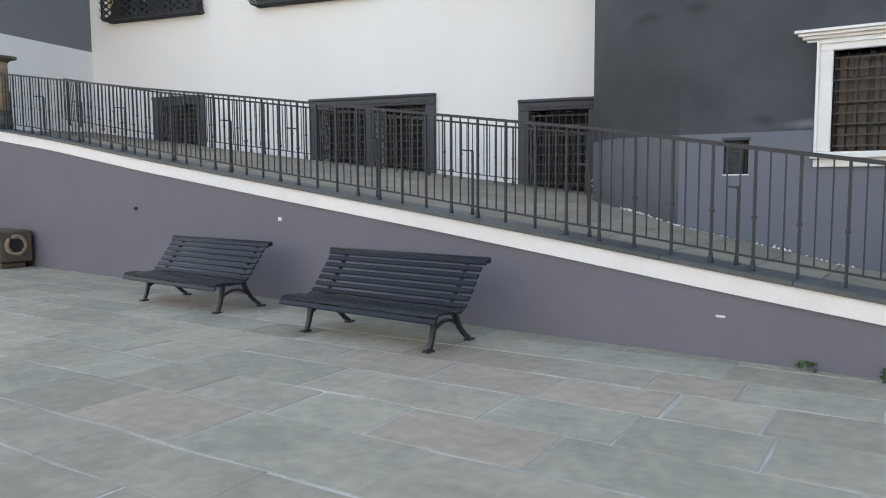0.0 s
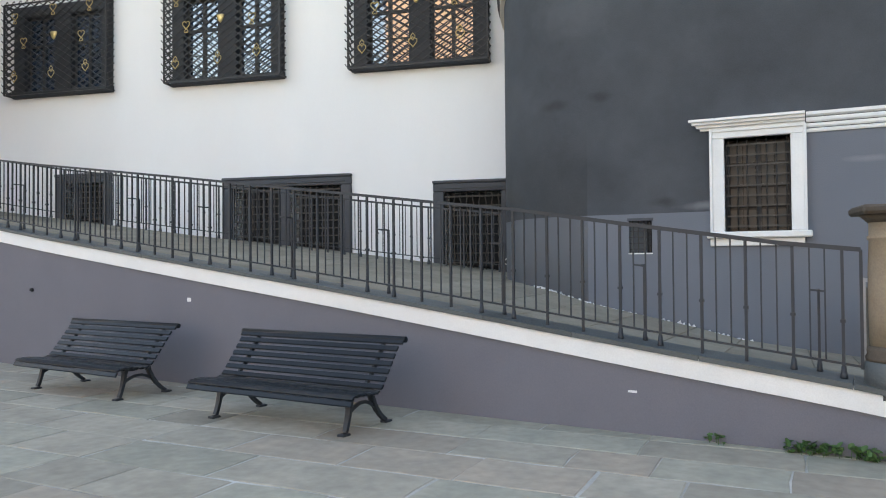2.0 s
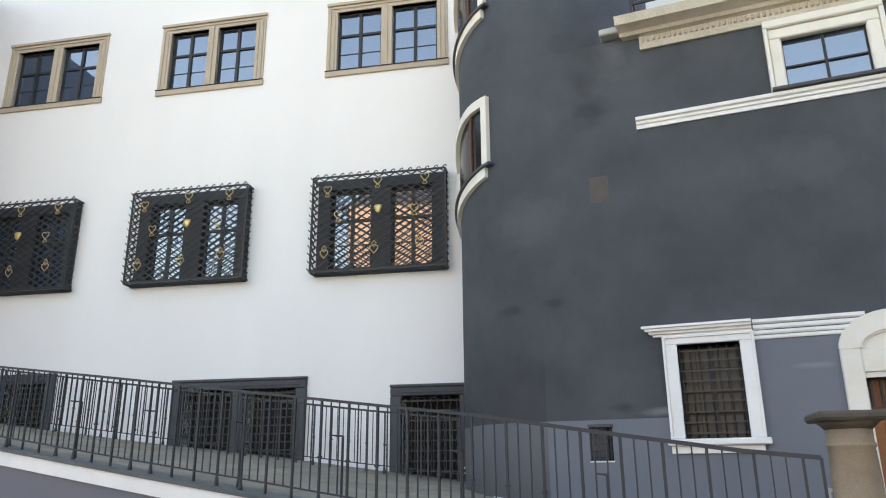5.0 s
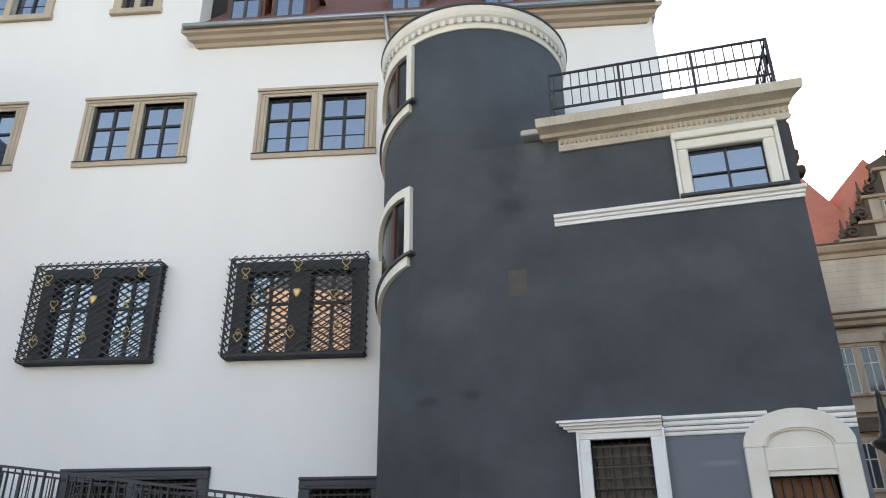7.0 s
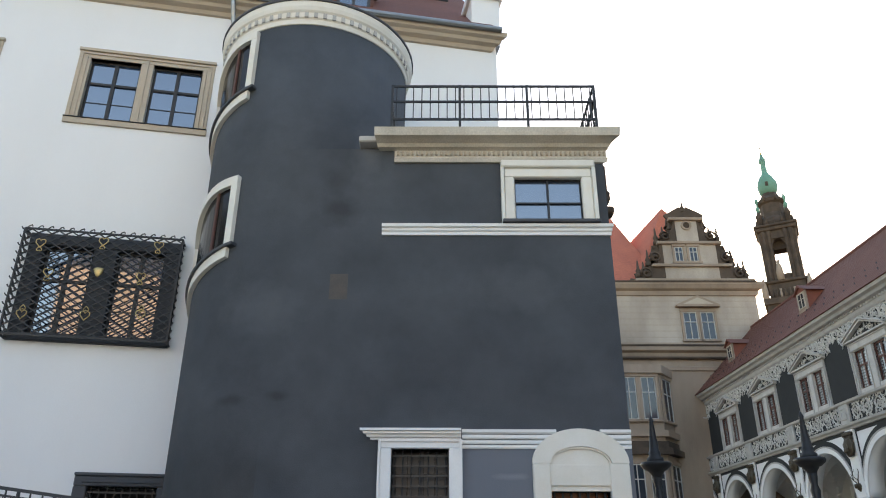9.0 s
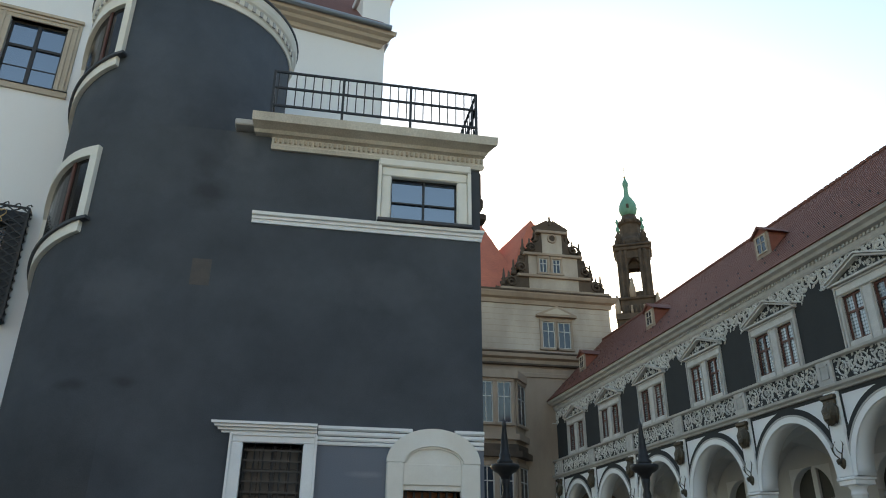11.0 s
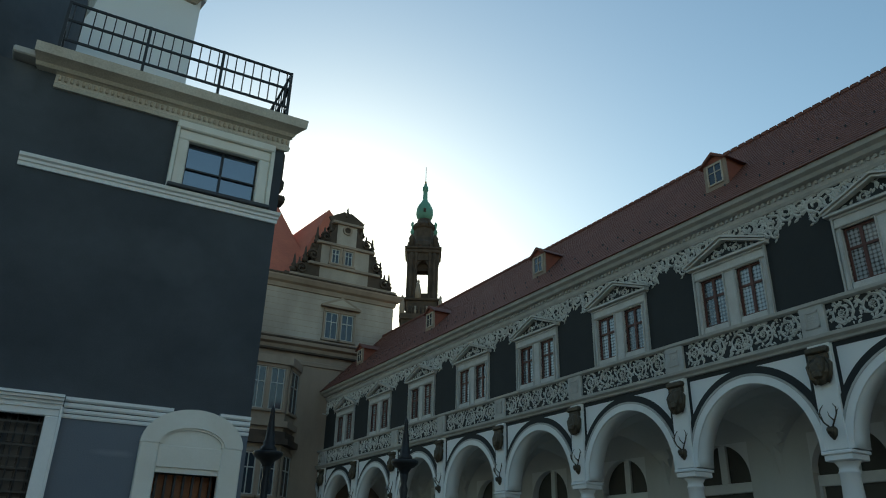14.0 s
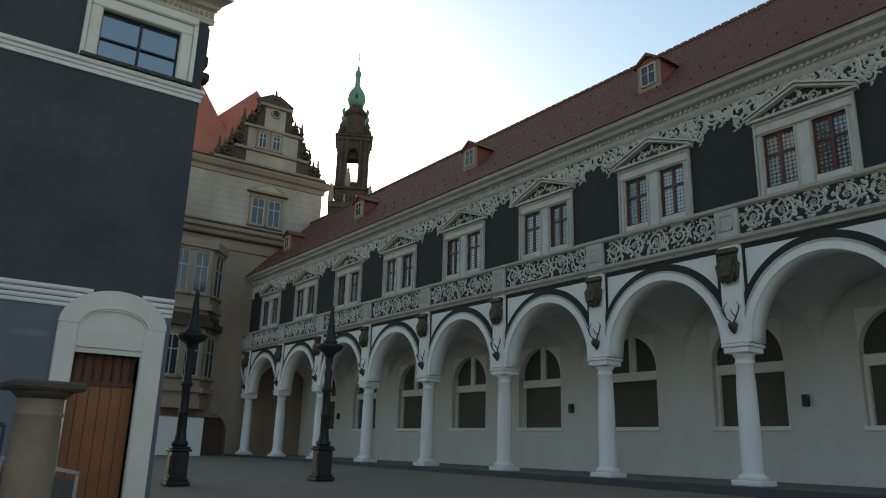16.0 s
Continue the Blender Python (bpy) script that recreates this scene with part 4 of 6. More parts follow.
for i in range(60):
    x = rnd.uniform(-3.6, -0.4)
    s = rnd.uniform(0.015, 0.05)
    y = 10.72 if x > TX else TY - math.sqrt(TR ** 2 - (x - TX) ** 2) - 0.05
    mm = pose(x, y - rnd.uniform(0, 0.06), ramp_z(x, y) + 0.01, rnd.uniform(0, 90), rnd.uniform(0, 90), rnd.uniform(0, 90))
    vs = [bm.verts.new(mm @ Vector(p)) for p in ((-s, -s, -s * 0.4), (s, -s, -s * 0.4), (0, s, -s * 0.4), (0, 0, s * 0.6))]
    for f in ((0, 2, 1), (0, 1, 3), (1, 2, 3), (2, 0, 3)):
        bm.faces.new([vs[i] for i in f])
solid("plaster_crumbs", bm, M_WHITE_TRIM, "pale plaster crumbs along the foot of the wall", "debris", kind="stuff")

# ---- ramp railing ----
RAIL_U, RAIL_Z = (-12.85, -12.19, -6.97, -4.69, -3.05, -0.76, 1.03, 2.35, 3.45, 4.03), (4.05, 3.95, 3.22, 2.93, 2.715, 2.405, 2.175, 1.96, 1.79, 1.725)


def rail_z(u):
    return lerp(u, RAIL_U, RAIL_Z)


railing = thing("ramp_railing", RW, "anthracite wrought-iron railing along the ramp", "railing")
RY = 0.12
edges = [-12.1, -11, -9, -7, -5, -3.6, -1.8, 0, 1.0]
for a, b in zip(edges, edges[1:]):
    part("top_rail", bar(bmesh.new(), (a, RY, rail_z(a)), (b, RY, rail_z(b)), 0.042, 0.03), M_IRON, railing)
for a, b in ((1.0, 2.3), (2.3, 3.45), (3.45, 4.03)):
    part("top_rail", bar(bmesh.new(), (a, RY, rail_z(a)), (b, RY, rail_z(b)), 0.048, 0.036), M_IRON, railing)
edges = [-12.1, -11, -9, -7, -5, -3.6, -1.8, 0, 1.0, 2.3, 3.4, 4.03]
for a, b in zip(edges, edges[1:]):
    part("bottom_rail", bar(bmesh.new(), (a, RY, cap_z(a) + 0.12), (b, RY, cap_z(b) + 0.12), 0.025, 0.018), M_IRON, railing)


def bar_part(name, u, z0, z1, w, collar=False, foot=False, back=0.0):
    bm = bmesh.new()
    box(bm, u - w / 2, u + w / 2, RY - w / 2, RY + w / 2, z0, z1)
    if collar:
        zc = z0 + (z1 - z0) * 0.44
        box(bm, u - w * 0.85, u + w * 0.85, RY - w * 0.85, RY + w * 0.85, zc - 0.012, zc + 0.012)
    if foot:
        lathe(bm, [(w * 1.25, z0), (w * 1.2, z0 + 0.015), (w * 0.75, z0 + 0.1)], u, RY, 6)
    if back:
        bmesh.ops.translate(bm, verts=bm.verts, vec=(0, back, 0))
    part(name, bm, M_IRON, railing)


SP = 0.359
k = 0
u = 3.9
while u > -12.1:
    ph = k % 4
    bar_part("post", u, cap_z(u), rail_z(u), 0.023, True, ph in (0, 1))
    if ph == 0:
        # between two footed posts stands a short footed bar under a bridge
        m = u - SP / 2
        bar_part("short_post", m, cap_z(m), rail_z(m) - 0.36, 0.02, False, True, 0.16)
        for e in (-0.055, 0.055):
            bar_part("baluster", m + e, cap_z(m) + 0.12, rail_z(m), 0.012)
        part("bridge", bar(bmesh.new(), (m - 0.055, RY, rail_z(m - 0.055) - 0.36), (m + 0.055, RY, rail_z(m + 0.055) - 0.36), 0.016), M_IRON, railing)
        part("stay", bar(bmesh.new(), (m, RY, rail_z(m) - 0.36), (m, RY + 0.16, rail_z(m) - 0.36), 0.016), M_IRON, railing)
    else:
        for e in (1, 2):
            x = u - SP * e / 3
            bar_part("baluster", x, cap_z(x) + 0.12, rail_z(x), 0.012)
    u -= SP
    k += 1
bar_part("end_post", 4.03, cap_z(4.03) + 0.1, rail_z(4.03), 0.024)


# second railing on the far side of the ramp, before the palace wall
back_rail = thing("ramp_railing", WW0 @ pose(0, -1.1, 0), "anthracite wrought-iron railing before the palace wall", "railing")
BT = lambda u: lerp(u, (-12.5, -11.36, -10.07, -7.63, -5.38, -2.93, -1.37, 0.16), (4.24, 4.07, 3.84, 3.51, 3.24, 2.905, 2.725, 2.56))
BB = lambda u: BT(u) - 1.09
edges = [-12.4, -9.5, -6.6, -3.73, -1.56, 0.16]
for a, b in zip(edges, edges[1:]):
    part("top_rail", bar(bmesh.new(), (a, 0, BT(a)), (b, 0, BT(b)), 0.05, 0.035), M_IRON, back_rail)
    part("bottom_rail", bar(bmesh.new(), (a, 0, BB(a) + 0.13), (b, 0, BB(b) + 0.13), 0.025, 0.018), M_IRON, back_rail)
k, u = 0, 0.14
while u > -12.4:
    ph = k % 4
    bm = cbox(u - 0.014, u + 0.014, -0.014, 0.014, BB(u), BT(u))
    if ph < 2:
        lathe(bm, [(0.036, BB(u)), (0.034, BB(u) + 0.015), (0.02, BB(u) + 0.1)], u, 0, 6)
    zc = BB(u) + 0.5
    box(bm, u - 0.024, u + 0.024, -0.024, 0.024, zc - 0.012, zc + 0.012)
    part("post", bm, M_IRON, back_rail)
    for e in (1, 2):
        x = u - 0.345 * e / 3
        part("baluster", cbox(x - 0.007, x + 0.007, -0.007, 0.007, BB(x) + 0.13, BT(x)), M_IRON, back_rail)
    u -= 0.345
    k += 1


# ---- round stone pillars at the ramp's ends ----
def pillar(m, label):
    t = thing("stone_pillar", m, label, "pillar", "ramp end pillars")
    part("plinth", lathe(bmesh.new(), [(0.215, 0), (0.215, 0.26), (0.2, 0.28)], 0, 0, 28), M_CAP, t, "grey stone plinth drum")
    part("base_ring", lathe(bmesh.new(), [(0.2, 0.28), (0.205, 0.31), (0.19, 0.335), (0.195, 0.36), (0.19, 0.385), (0.17, 0.4)], 0, 0, 28), M_PILLAR_DARK, t)
    part("shaft", lathe(bmesh.new(), [(0.172, 0.4), (0.178, 0.7), (0.175, 1.0), (0.165, 1.22), (0.178, 1.23), (0.178, 1.25), (0.165, 1.26), (0.165, 1.36)], 0, 0, 28), M_PILLAR, t)
    bm = bmesh.new()
    lathe(bm, [(0.17, 1.36), (0.2, 1.39), (0.235, 1.42)], 0, 0, 28)
    part("capital", bm, M_PILLAR_DARK, t)
    # slab's shadowed look is put into its dark stone colour
    part("slab", cbox(-0.26, 0.26, -0.26, 0.26, 1.42, 1.49, bevel=0.02), M_PILLAR_DARK, t, "top slab with its shadowed look put into a dark colour")


pillar(RW @ pose(4.25, 0.16, 0.575, 0, 0, 12), "beige sandstone pillar with a dark top slab")
pillar(RW @ pose(-12.26, 0.16, cap_z(-12.26) - 0.04, 0, 0, 5), "beige sandstone pillar at the ramp's upper end")


# ---- benches ----
def bench(m, label):
    """A park bench of many slats on cast-iron feet; the sitter looks along -y."""
    t = thing("park_bench", m, label, "bench", "benches at the ramp wall")
    L = 1.03
    # side profile of the slats, from the front edge to the top of the back
    path = [(-0.475, 0.325), (-0.445, 0.372), (-0.37, 0.382), (-0.295, 0.378), (-0.22, 0.37), (-0.145, 0.36), (-0.07, 0.366), (-0.008, 0.405), (0.045, 0.47), (0.095, 0.535), (0.145, 0.6), (0.195, 0.665), (0.245, 0.73), (0.295, 0.79)]
    for i, (y, z) in enumerate(path):
        a = path[max(0, i - 1)]
        b = path[min(len(path) - 1, i + 1)]
        d = Vector((0, b[0] - a[0], b[1] - a[1])).normalized()
        bm = bmesh.new()
        last = i == len(path) - 1
        half = 0.027 if i < 7 else 0.0285
        box(bm, -L - (0.03 if last else 0), L + (0.03 if last else 0), -half, half, -0.012, 0.012, bevel=0.006)
        ang = math.atan2(d.z, d.y)
        bmesh.ops.transform(bm, matrix=Matrix.Translation((0, y, z)) @ Matrix.Rotation(ang, 4, "X"), verts=bm.verts)
        part("seat_slat" if i < 7 else "back_slat", bm, M_BENCH, t)
    part("top_roll", tube(bmesh.new(), [(-L - 0.04, 0.325, 0.81), (L + 0.04, 0.325, 0.81)], 0.03, 8), M_BENCH, t)
    for x in (-0.82, 0.82):
        bm = bmesh.new()
        pts = [(x, y + (0.02 if z > 0.5 else 0), z - 0.03) for y, z in path[1:]]
        for p, q in zip(pts, pts[1:]):
            bar(bm, p, q, 0.035, 0.028, up=(1, 0, 0))
        part("seat_iron", bm, M_IRON, t)
        for s, y0, y1 in ((-1, -0.22, -0.31), (1, 0.06, 0.35)):
            bm = bmesh.new()
            pts = [(x, y0 + (y1 - y0) * f, z) for f, z in ((0.0, 0.37), (0.1, 0.3), (0.25, 0.22), (0.45, 0.14), (0.68, 0.075), (0.9, 0.03))]
            for (p, q), w in zip(zip(pts, pts[1:]), (0.075, 0.06, 0.05, 0.045, 0.045)):
                bar(bm, p, q, 0.036, w, up=(1, 0, 0))
            box(bm, x - 0.04, x + 0.04, y1 - 0.06, y1 + 0.045, 0.0, 0.022, bevel=0.006)
            part("leg", bm, M_IRON, t)
        bm = bmesh.new()
        arch = [(x, -0.25 + 0.4 * f, 0.19 + 0.07 * math.sin(math.pi * f)) for f in (0, 0.2, 0.4, 0.6, 0.8, 1)]
        for p, q in zip(arch, arch[1:]):
            bar(bm, p, q, 0.026, 0.03)
        part("stretcher", bm, M_IRON, t)
    return t


bench(pose(-4.4, 5.92, PLAZA_Z, 0, 0, -5), "dark anthracite slatted park bench on iron feet")
bench(pose(-7.72, 6.36, PLAZA_Z, 0, 0, -6), "dark anthracite slatted park bench on iron feet, farther along the wall")

# stone block at the foot of the wall, its round hole painted as a dark disc
t = thing("stone_block", pose(-14.6, 7.55, PLAZA_Z, 0, 0, -5), "weathered brown stone block with a round hole", "stone block")
part("foot", cbox(-0.2, 0.42, -0.35, 0.1, 0, 0.12, bevel=0.02), M_PILLAR_DARK, t)
bm = cbox(-0.75, 0.5, -0.4, 0.2, 0.12, 0.72, bevel=0.03)
part("body", bm, M_PILLAR_DARK, t)
bm = tube(bmesh.new(), [(0.5, -0.1 + 0.17 * math.cos(k * 0.393), 0.44 + 0.17 * math.sin(k * 0.393)) for k in range(16)], 0.045, 6, closed=True)
part("hole_rim", bm, M_PILLAR, t)
# flat near-black disc: the hole's inner shade is put into its colour
bm = bmesh.new()
lathe(bm, [(0.15, 0), (0.14, 0.012)], 0, 0, 20)
bmesh.ops.transform(bm, matrix=pose(0.502, -0.1, 0.44, 0, 90, 0), verts=bm.verts)
part("hole", bm, M_DARKROOM, t)

# small marks on the violet wall
solid("sticker", cbox(-3.565, -3.5, -0.006, 0.0, 1.175, 1.225), M_WHITE_TRIM, "small pale sticker on the ramp wall", "sticker", RW)
solid("wall_hook", lathe(bmesh.new(), [(0.03, 0), (0.03, 0.03), (0.012, 0.05)], 0, 0, 8), M_BLACK, "small dark iron bolt in the wall", "bolt", RW @ pose(-7.04, 0.0, 1.29, 90, 0, 0))
solid("plaster_chip", cbox(2.2, 2.28, -0.004, 0.0, 0.475, 0.495), M_WHITE_TRIM, "pale chip in the wall's render", "chip", RW)

# weeds at the foot of the wall
def weed(m, n, spread, label, seed):
    rnd = random.Random(seed)
    bm = bmesh.new()
    for i in range(n):
        x, y, z = rnd.uniform(-spread, spread), rnd.uniform(-0.08, 0.02), rnd.uniform(0.02, 0.1)
        r, a, tilt = rnd.uniform(0.018, 0.04), rnd.uniform(0, 6.28), rnd.uniform(-0.7, 0.7)
        mm = pose(x, y, z, math.degrees(tilt) - 30, math.degrees(tilt * 0.6), math.degrees(a))
        ring = [bm.verts.new(mm @ Vector((r * math.cos(q) * 0.85, r * math.sin(q), 0.004 * math.cos(2 * q)))) for q in [2 * math.pi * j / 7 for j in range(7)]]
        c = bm.verts.new(mm @ Vector((0, 0, -0.008)))
        for j in range(7):
            bm.faces.new((ring[j], ring[(j + 1) % 7], c))
        if i % 3 == 0:
            bar(bm, (x, y, 0), mm @ Vector((0, 0, -0.008)), 0.004)
    solid("weed", bm, M_LEAF, label, "weed", m, "weeds along the wall", "stuff")


weed(RW @ pose(4.2, -0.03, PLAZA_Z), 70, 0.28, "low green round-leaved weeds at the wall's foot", 1)
weed(RW @ pose(3.68, -0.03, PLAZA_Z), 55, 0.2, "low green round-leaved weeds at the wall's foot", 2)
weed(RW @ pose(2.95, -0.02, PLAZA_Z), 10, 0.09, "tiny green weed tuft in the joint", 3)
weed(RW @ pose(4.55, -0.1, PLAZA_Z), 40, 0.2, "low green round-leaved weeds at the wall's corner", 4)

# steel handrail with a panel in front of the portal
t = thing("handrail", pose(1.5, 9.6, 0), "grey steel handrail with an infill panel at the portal", "handrail")
part("rail", bar(bmesh.new(), (-0.75, 0, 1.42), (0.08, 0, 1.25), 0.04), M_STEEL, t)
part("post", cbox(0.04, 0.08, -0.02, 0.02, 0.15, 1.25), M_STEEL, t)
part("post", cbox(-0.75, -0.71, -0.02, 0.02, 0.15, 1.4), M_STEEL, t)
part("panel", sheet(bmesh.new(), [(-0.71, 0.4), (0.04, 0.25), (0.04, 1.18), (-0.71, 1.33)], -0.006, 0.006), M_SHADE, t)

# ---- wall to the north-west, white below and grey above ----
solid("wall_west_low", wall_mesh(-4.3, 0.3, 0, 5.05, 0.4), M_WHITE, "white rendered lower wall", "wall", LW, kind="structure")
M_GREYUP = material("grey_render", (0.16, 0.165, 0.18), (0.19, 0.195, 0.21), rough=0.85, scale=0.6, fine=60, amount=0.3)
solid("wall_west_up", wall_mesh(-4.3, 0.3, 5.05, 14, 0.4), M_GREYUP, "grey rendered upper wall", "wall", LW, kind="structure")

# ---- arcade house along the court ----
FLOOR_Z = 1.01
BAY = 4.575
COLS = [11.0 + BAY * i for i in range(-4, 8)]
Y0, Y1 = COLS[0], COLS[-1]
END = 44.0
arc = thing("arcade_house", Matrix.Identity(4), "long black-and-white sgraffito arcade house with brown tile roof", "building")
# everything in local frame ST: x = -world y, y into the house
solid("kerb_arcade", cbox(-END, -Y0, -0.82, -0.7, 0.3, FLOOR_Z - 0.045, bevel=0.015), M_FRAME, "dark stone kerb along the arcade", "kerb", ST, kind="structure")
solid("floor_arcade", cbox(-END, -Y0, -0.698, 4.2, 0.3, FLOOR_Z - 0.05, bevel=0.01), M_FLOOR, "stone-paved arcade floor with a dark kerb", "floor", ST, kind="structure")


def column_mesh():
    bm = bmesh.new()
    box(bm, -0.38, 0.38, -0.38, 0.38, 0, 0.13, bevel=0.02)
    lathe(bm, [(0.34, 0.13), (0.36, 0.18), (0.33, 0.24), (0.27, 0.26), (0.26, 0.3), (0.255, 1.2), (0.242, 2.2), (0.215, 2.82), (0.24, 2.84), (0.24, 2.88), (0.215, 2.9), (0.215, 2.98), (0.27, 3.06), (0.3, 3.1)], 0, 0, 24)
    box(bm, -0.35, 0.35, -0.35, 0.35, 3.1, 3.24, bevel=0.02)
    box(bm, -0.39, 0.39, -0.39, 0.39, 3.24, 3.32, bevel=0.015)
    bmesh.ops.scale(bm, verts=bm.verts, vec=(1, 1, 1.036))
    return bm


CZ = FLOOR_Z - 0.05 + 3.44      # top of the capitals
R_ARC = 1.86
SPR = CZ + 0.02


def share(name, me, mat, parent, m):
    ob = new(name, me)
    ob.parent = parent
    ob.matrix_local = m
    return ob


def mesh_of(name, bm, mat):
    bmesh.ops.recalc_face_normals(bm, faces=bm.faces)
    me = bpy.data.meshes.new(name)
    bm.to_mesh(me)
    bm.free()
    me.materials.append(mat)
    return me


HB = BAY / 2


def arch_wall(y0, y1):
    """The wall over one arch from the springing to the ledge, with its soffit."""
    bm = bmesh.new()
    n = 28
    top = 6.97
    fr, bk = [], []
    for i in range(n + 1):
        a = math.pi * i / n
        x, z = -R_ARC * math.cos(a), SPR + R_ARC * math.sin(a) * 1.07
        xt = -HB + BAY * i / n
        fr.append((bm.verts.new((x, y0, z)), bm.verts.new((xt, y0, top))))
        bk.append((bm.verts.new((x, y1, z)), bm.verts.new((xt, y1, top))))
    l0, l1 = [(bm.verts.new((-HB, y, SPR)), bm.verts.new((HB, y, SPR))) for y in (y0, y1)]
    for f in (fr, bk):
        for a, b in zip(f, f[1:]):
            bm.faces.new((a[0], b[0], b[1], a[1]))
    bm.faces.new((fr[0][0], fr[0][1], l0[0])), bm.faces.new((fr[-1][1], fr[-1][0], l0[1]))
    bm.faces.new((bk[0][0], bk[0][1], l1[0])), bm.faces.new((bk[-1][1], bk[-1][0], l1[1]))
    for a, b in zip(range(n), range(1, n + 1)):
        bm.faces.new((fr[a][0], fr[b][0], bk[b][0], bk[a][0])).smooth = True
        bm.faces.new((fr[a][1], fr[b][1], bk[b][1], bk[a][1]))
    bm.faces.new((l0[0], fr[0][0], bk[0][0], l1[0])), bm.faces.new((fr[-1][0], l0[1], l1[1], bk[-1][0]))
    return bm


me_col = mesh_of("column", column_mesh(), M_WHITE)
me_arch = mesh_of("arch_wall", arch_wall(-0.25, 0.35), M_WHITE)
bm = arch_strip(0, SPR, R_ARC - 0.0, R_ARC * 1.07, 0.2, -0.30, -0.24, 32)
me_archiv = mesh_of("archivolt", bm, M_WHITE_TRIM)
bm = arch_strip(0, SPR, R_ARC + 0.2, R_ARC * 1.07 + 0.2, 0.06, -0.315, -0.24, 32)
me_archiv2 = mesh_of("archivolt_rim", bm, M_LEDGE)
# black painted band round the arch, and along the field's border
bm = arch_strip(0, SPR, R_ARC + 0.26, R_ARC * 1.07 + 0.26, 0.2, -0.262, -0.24, 32, math.radians(14), math.radians(166))
box(bm, -HB + 0.33, HB - 0.33, -0.258, -0.24, 6.83, 6.97)
box(bm, -HB + 0.33, -HB + 0.42, -0.2585, -0.24, SPR + 0.75, 6.83), box(bm, HB - 0.42, HB - 0.33, -0.2585, -0.24, SPR + 0.75, 6.83)
me_black = mesh_of("painted_band", bm, M_SGRAF)
bm = bmesh.new()
box(bm, -0.3, 0.3, -0.34, -0.2, SPR, 6.97, bevel=0.02)
me_pier = mesh_of("pier", bm, M_WHITE_TRIM)


def mask_mesh():
    """A carved bronze-dark lion mask on a bracket, kept plain."""
    bm = bmesh.new()
    box(bm, -0.24, 0.24, -0.5, -0.34, 0.62, 0.74, bevel=0.03)
    box(bm, -0.2, 0.2, -0.46, -0.34, 0.5, 0.62, bevel=0.02)
    s = bmesh.ops.create_icosphere(bm, subdivisions=3, radius=0.22)
    for v in s["verts"]:
        n = noise.noise(v.co * 9) * 0.05
        v.co = Vector((v.co.x * 0.95, -0.42 + v.co.y * 0.75, 0.32 + v.co.z * 1.25)) * 1.0 + v.co.normalized() * n
    box(bm, -0.1, 0.1, -0.62, -0.42, 0.14, 0.3, bevel=0.04)
    for sx in (-1, 1):
        tube(bm, [(sx * 0.12, -0.42, 0.08), (sx * 0.2, -0.44, 0.2), (sx * 0.24, -0.44, 0.4), (sx * 0.16, -0.44, 0.52)], [0.04, 0.05, 0.05, 0.03], 6)
    return bm


bm = mask_mesh()
bmesh.ops.transform(bm, matrix=Matrix.Translation((0, -0.3, 0.4)) @ Matrix.Diagonal((1.25, 1.1, 1.35, 1)) @ Matrix.Translation((0, 0.3, -0.4)), verts=bm.verts)
me_mask = mesh_of("carved_mask", bm, M_BRONZE)


def trophy_mesh():
    """A small dark stag trophy with two antlers on a shield."""
    bm = bmesh.new()
    lathe(bm, [(0.02, -0.22), (0.1, -0.12), (0.12, 0.02), (0.08, 0.08), (0.02, 0.1)], 0, -0.45, 10)
    lathe(bm, [(0.05, -0.1), (0.08, 0.0), (0.06, 0.06)], 0, -0.58, 8)
    for s in (-1, 1):
        tube(bm, [(s * 0.04, -0.5, 0.08), (s * 0.14, -0.55, 0.2), (s * 0.22, -0.55, 0.36), (s * 0.2, -0.5, 0.52), (s * 0.12, -0.48, 0.62)], [0.022, 0.02, 0.018, 0.014, 0.006], 5)
        tube(bm, [(s * 0.14, -0.55, 0.2), (s * 0.1, -0.66, 0.3), (s * 0.1, -0.7, 0.4)], [0.018, 0.014, 0.006], 5)
        tube(bm, [(s * 0.21, -0.55, 0.38), (s * 0.3, -0.55, 0.48)], [0.015, 0.005], 5)
    return bm


me_trophy = mesh_of("antler_trophy", trophy_mesh(), M_BRONZE)


def spiral(bm, cx, cz, r, turns, a0, sgn, w, y, taper=0.35, lobes=True):
    """A flat painted scroll with leafy lobes, standing a finger proud."""
    n = int(14 * turns)
    pts = []
    for i in range(n + 1):
        f = i / n
        rr = r * (1 - 0.86 * f)
        a = a0 + sgn * 2 * math.pi * turns * f
        pts.append(Vector((cx + rr * math.cos(a), 0, cz + rr * math.sin(a))))
    prev = None
    for i, p in enumerate(pts):
        d = (pts[min(i + 1, n)] - pts[max(i - 1, 0)]).normalized()
        s = Vector((-d.z, 0, d.x))
        ww = w * (1 - taper * i / n) * (0.8 + 0.25 * math.sin(i * 2.3))
        ring = [bm.verts.new((p + s * k).to_tuple()[:1] + (yy,) + ((p + s * k).z,)) for k, yy in ((-ww, y + 0.03), (0, y - 0.01), (ww, y + 0.03))]
        if prev:
            bm.faces.new((prev[0], ring[0], ring[1], prev[1])), bm.faces.new((prev[1], ring[1], ring[2], prev[2]))
        prev = ring
        if lobes and i % 3 == 1 and i < n * 0.8:
            o = p + s * (ww + w * 0.9) * -sgn
            leaf(bm, o.x, o.z, w * 1.5, math.atan2(-sgn * s.z, -sgn * s.x) + 0.6 * sgn, y)


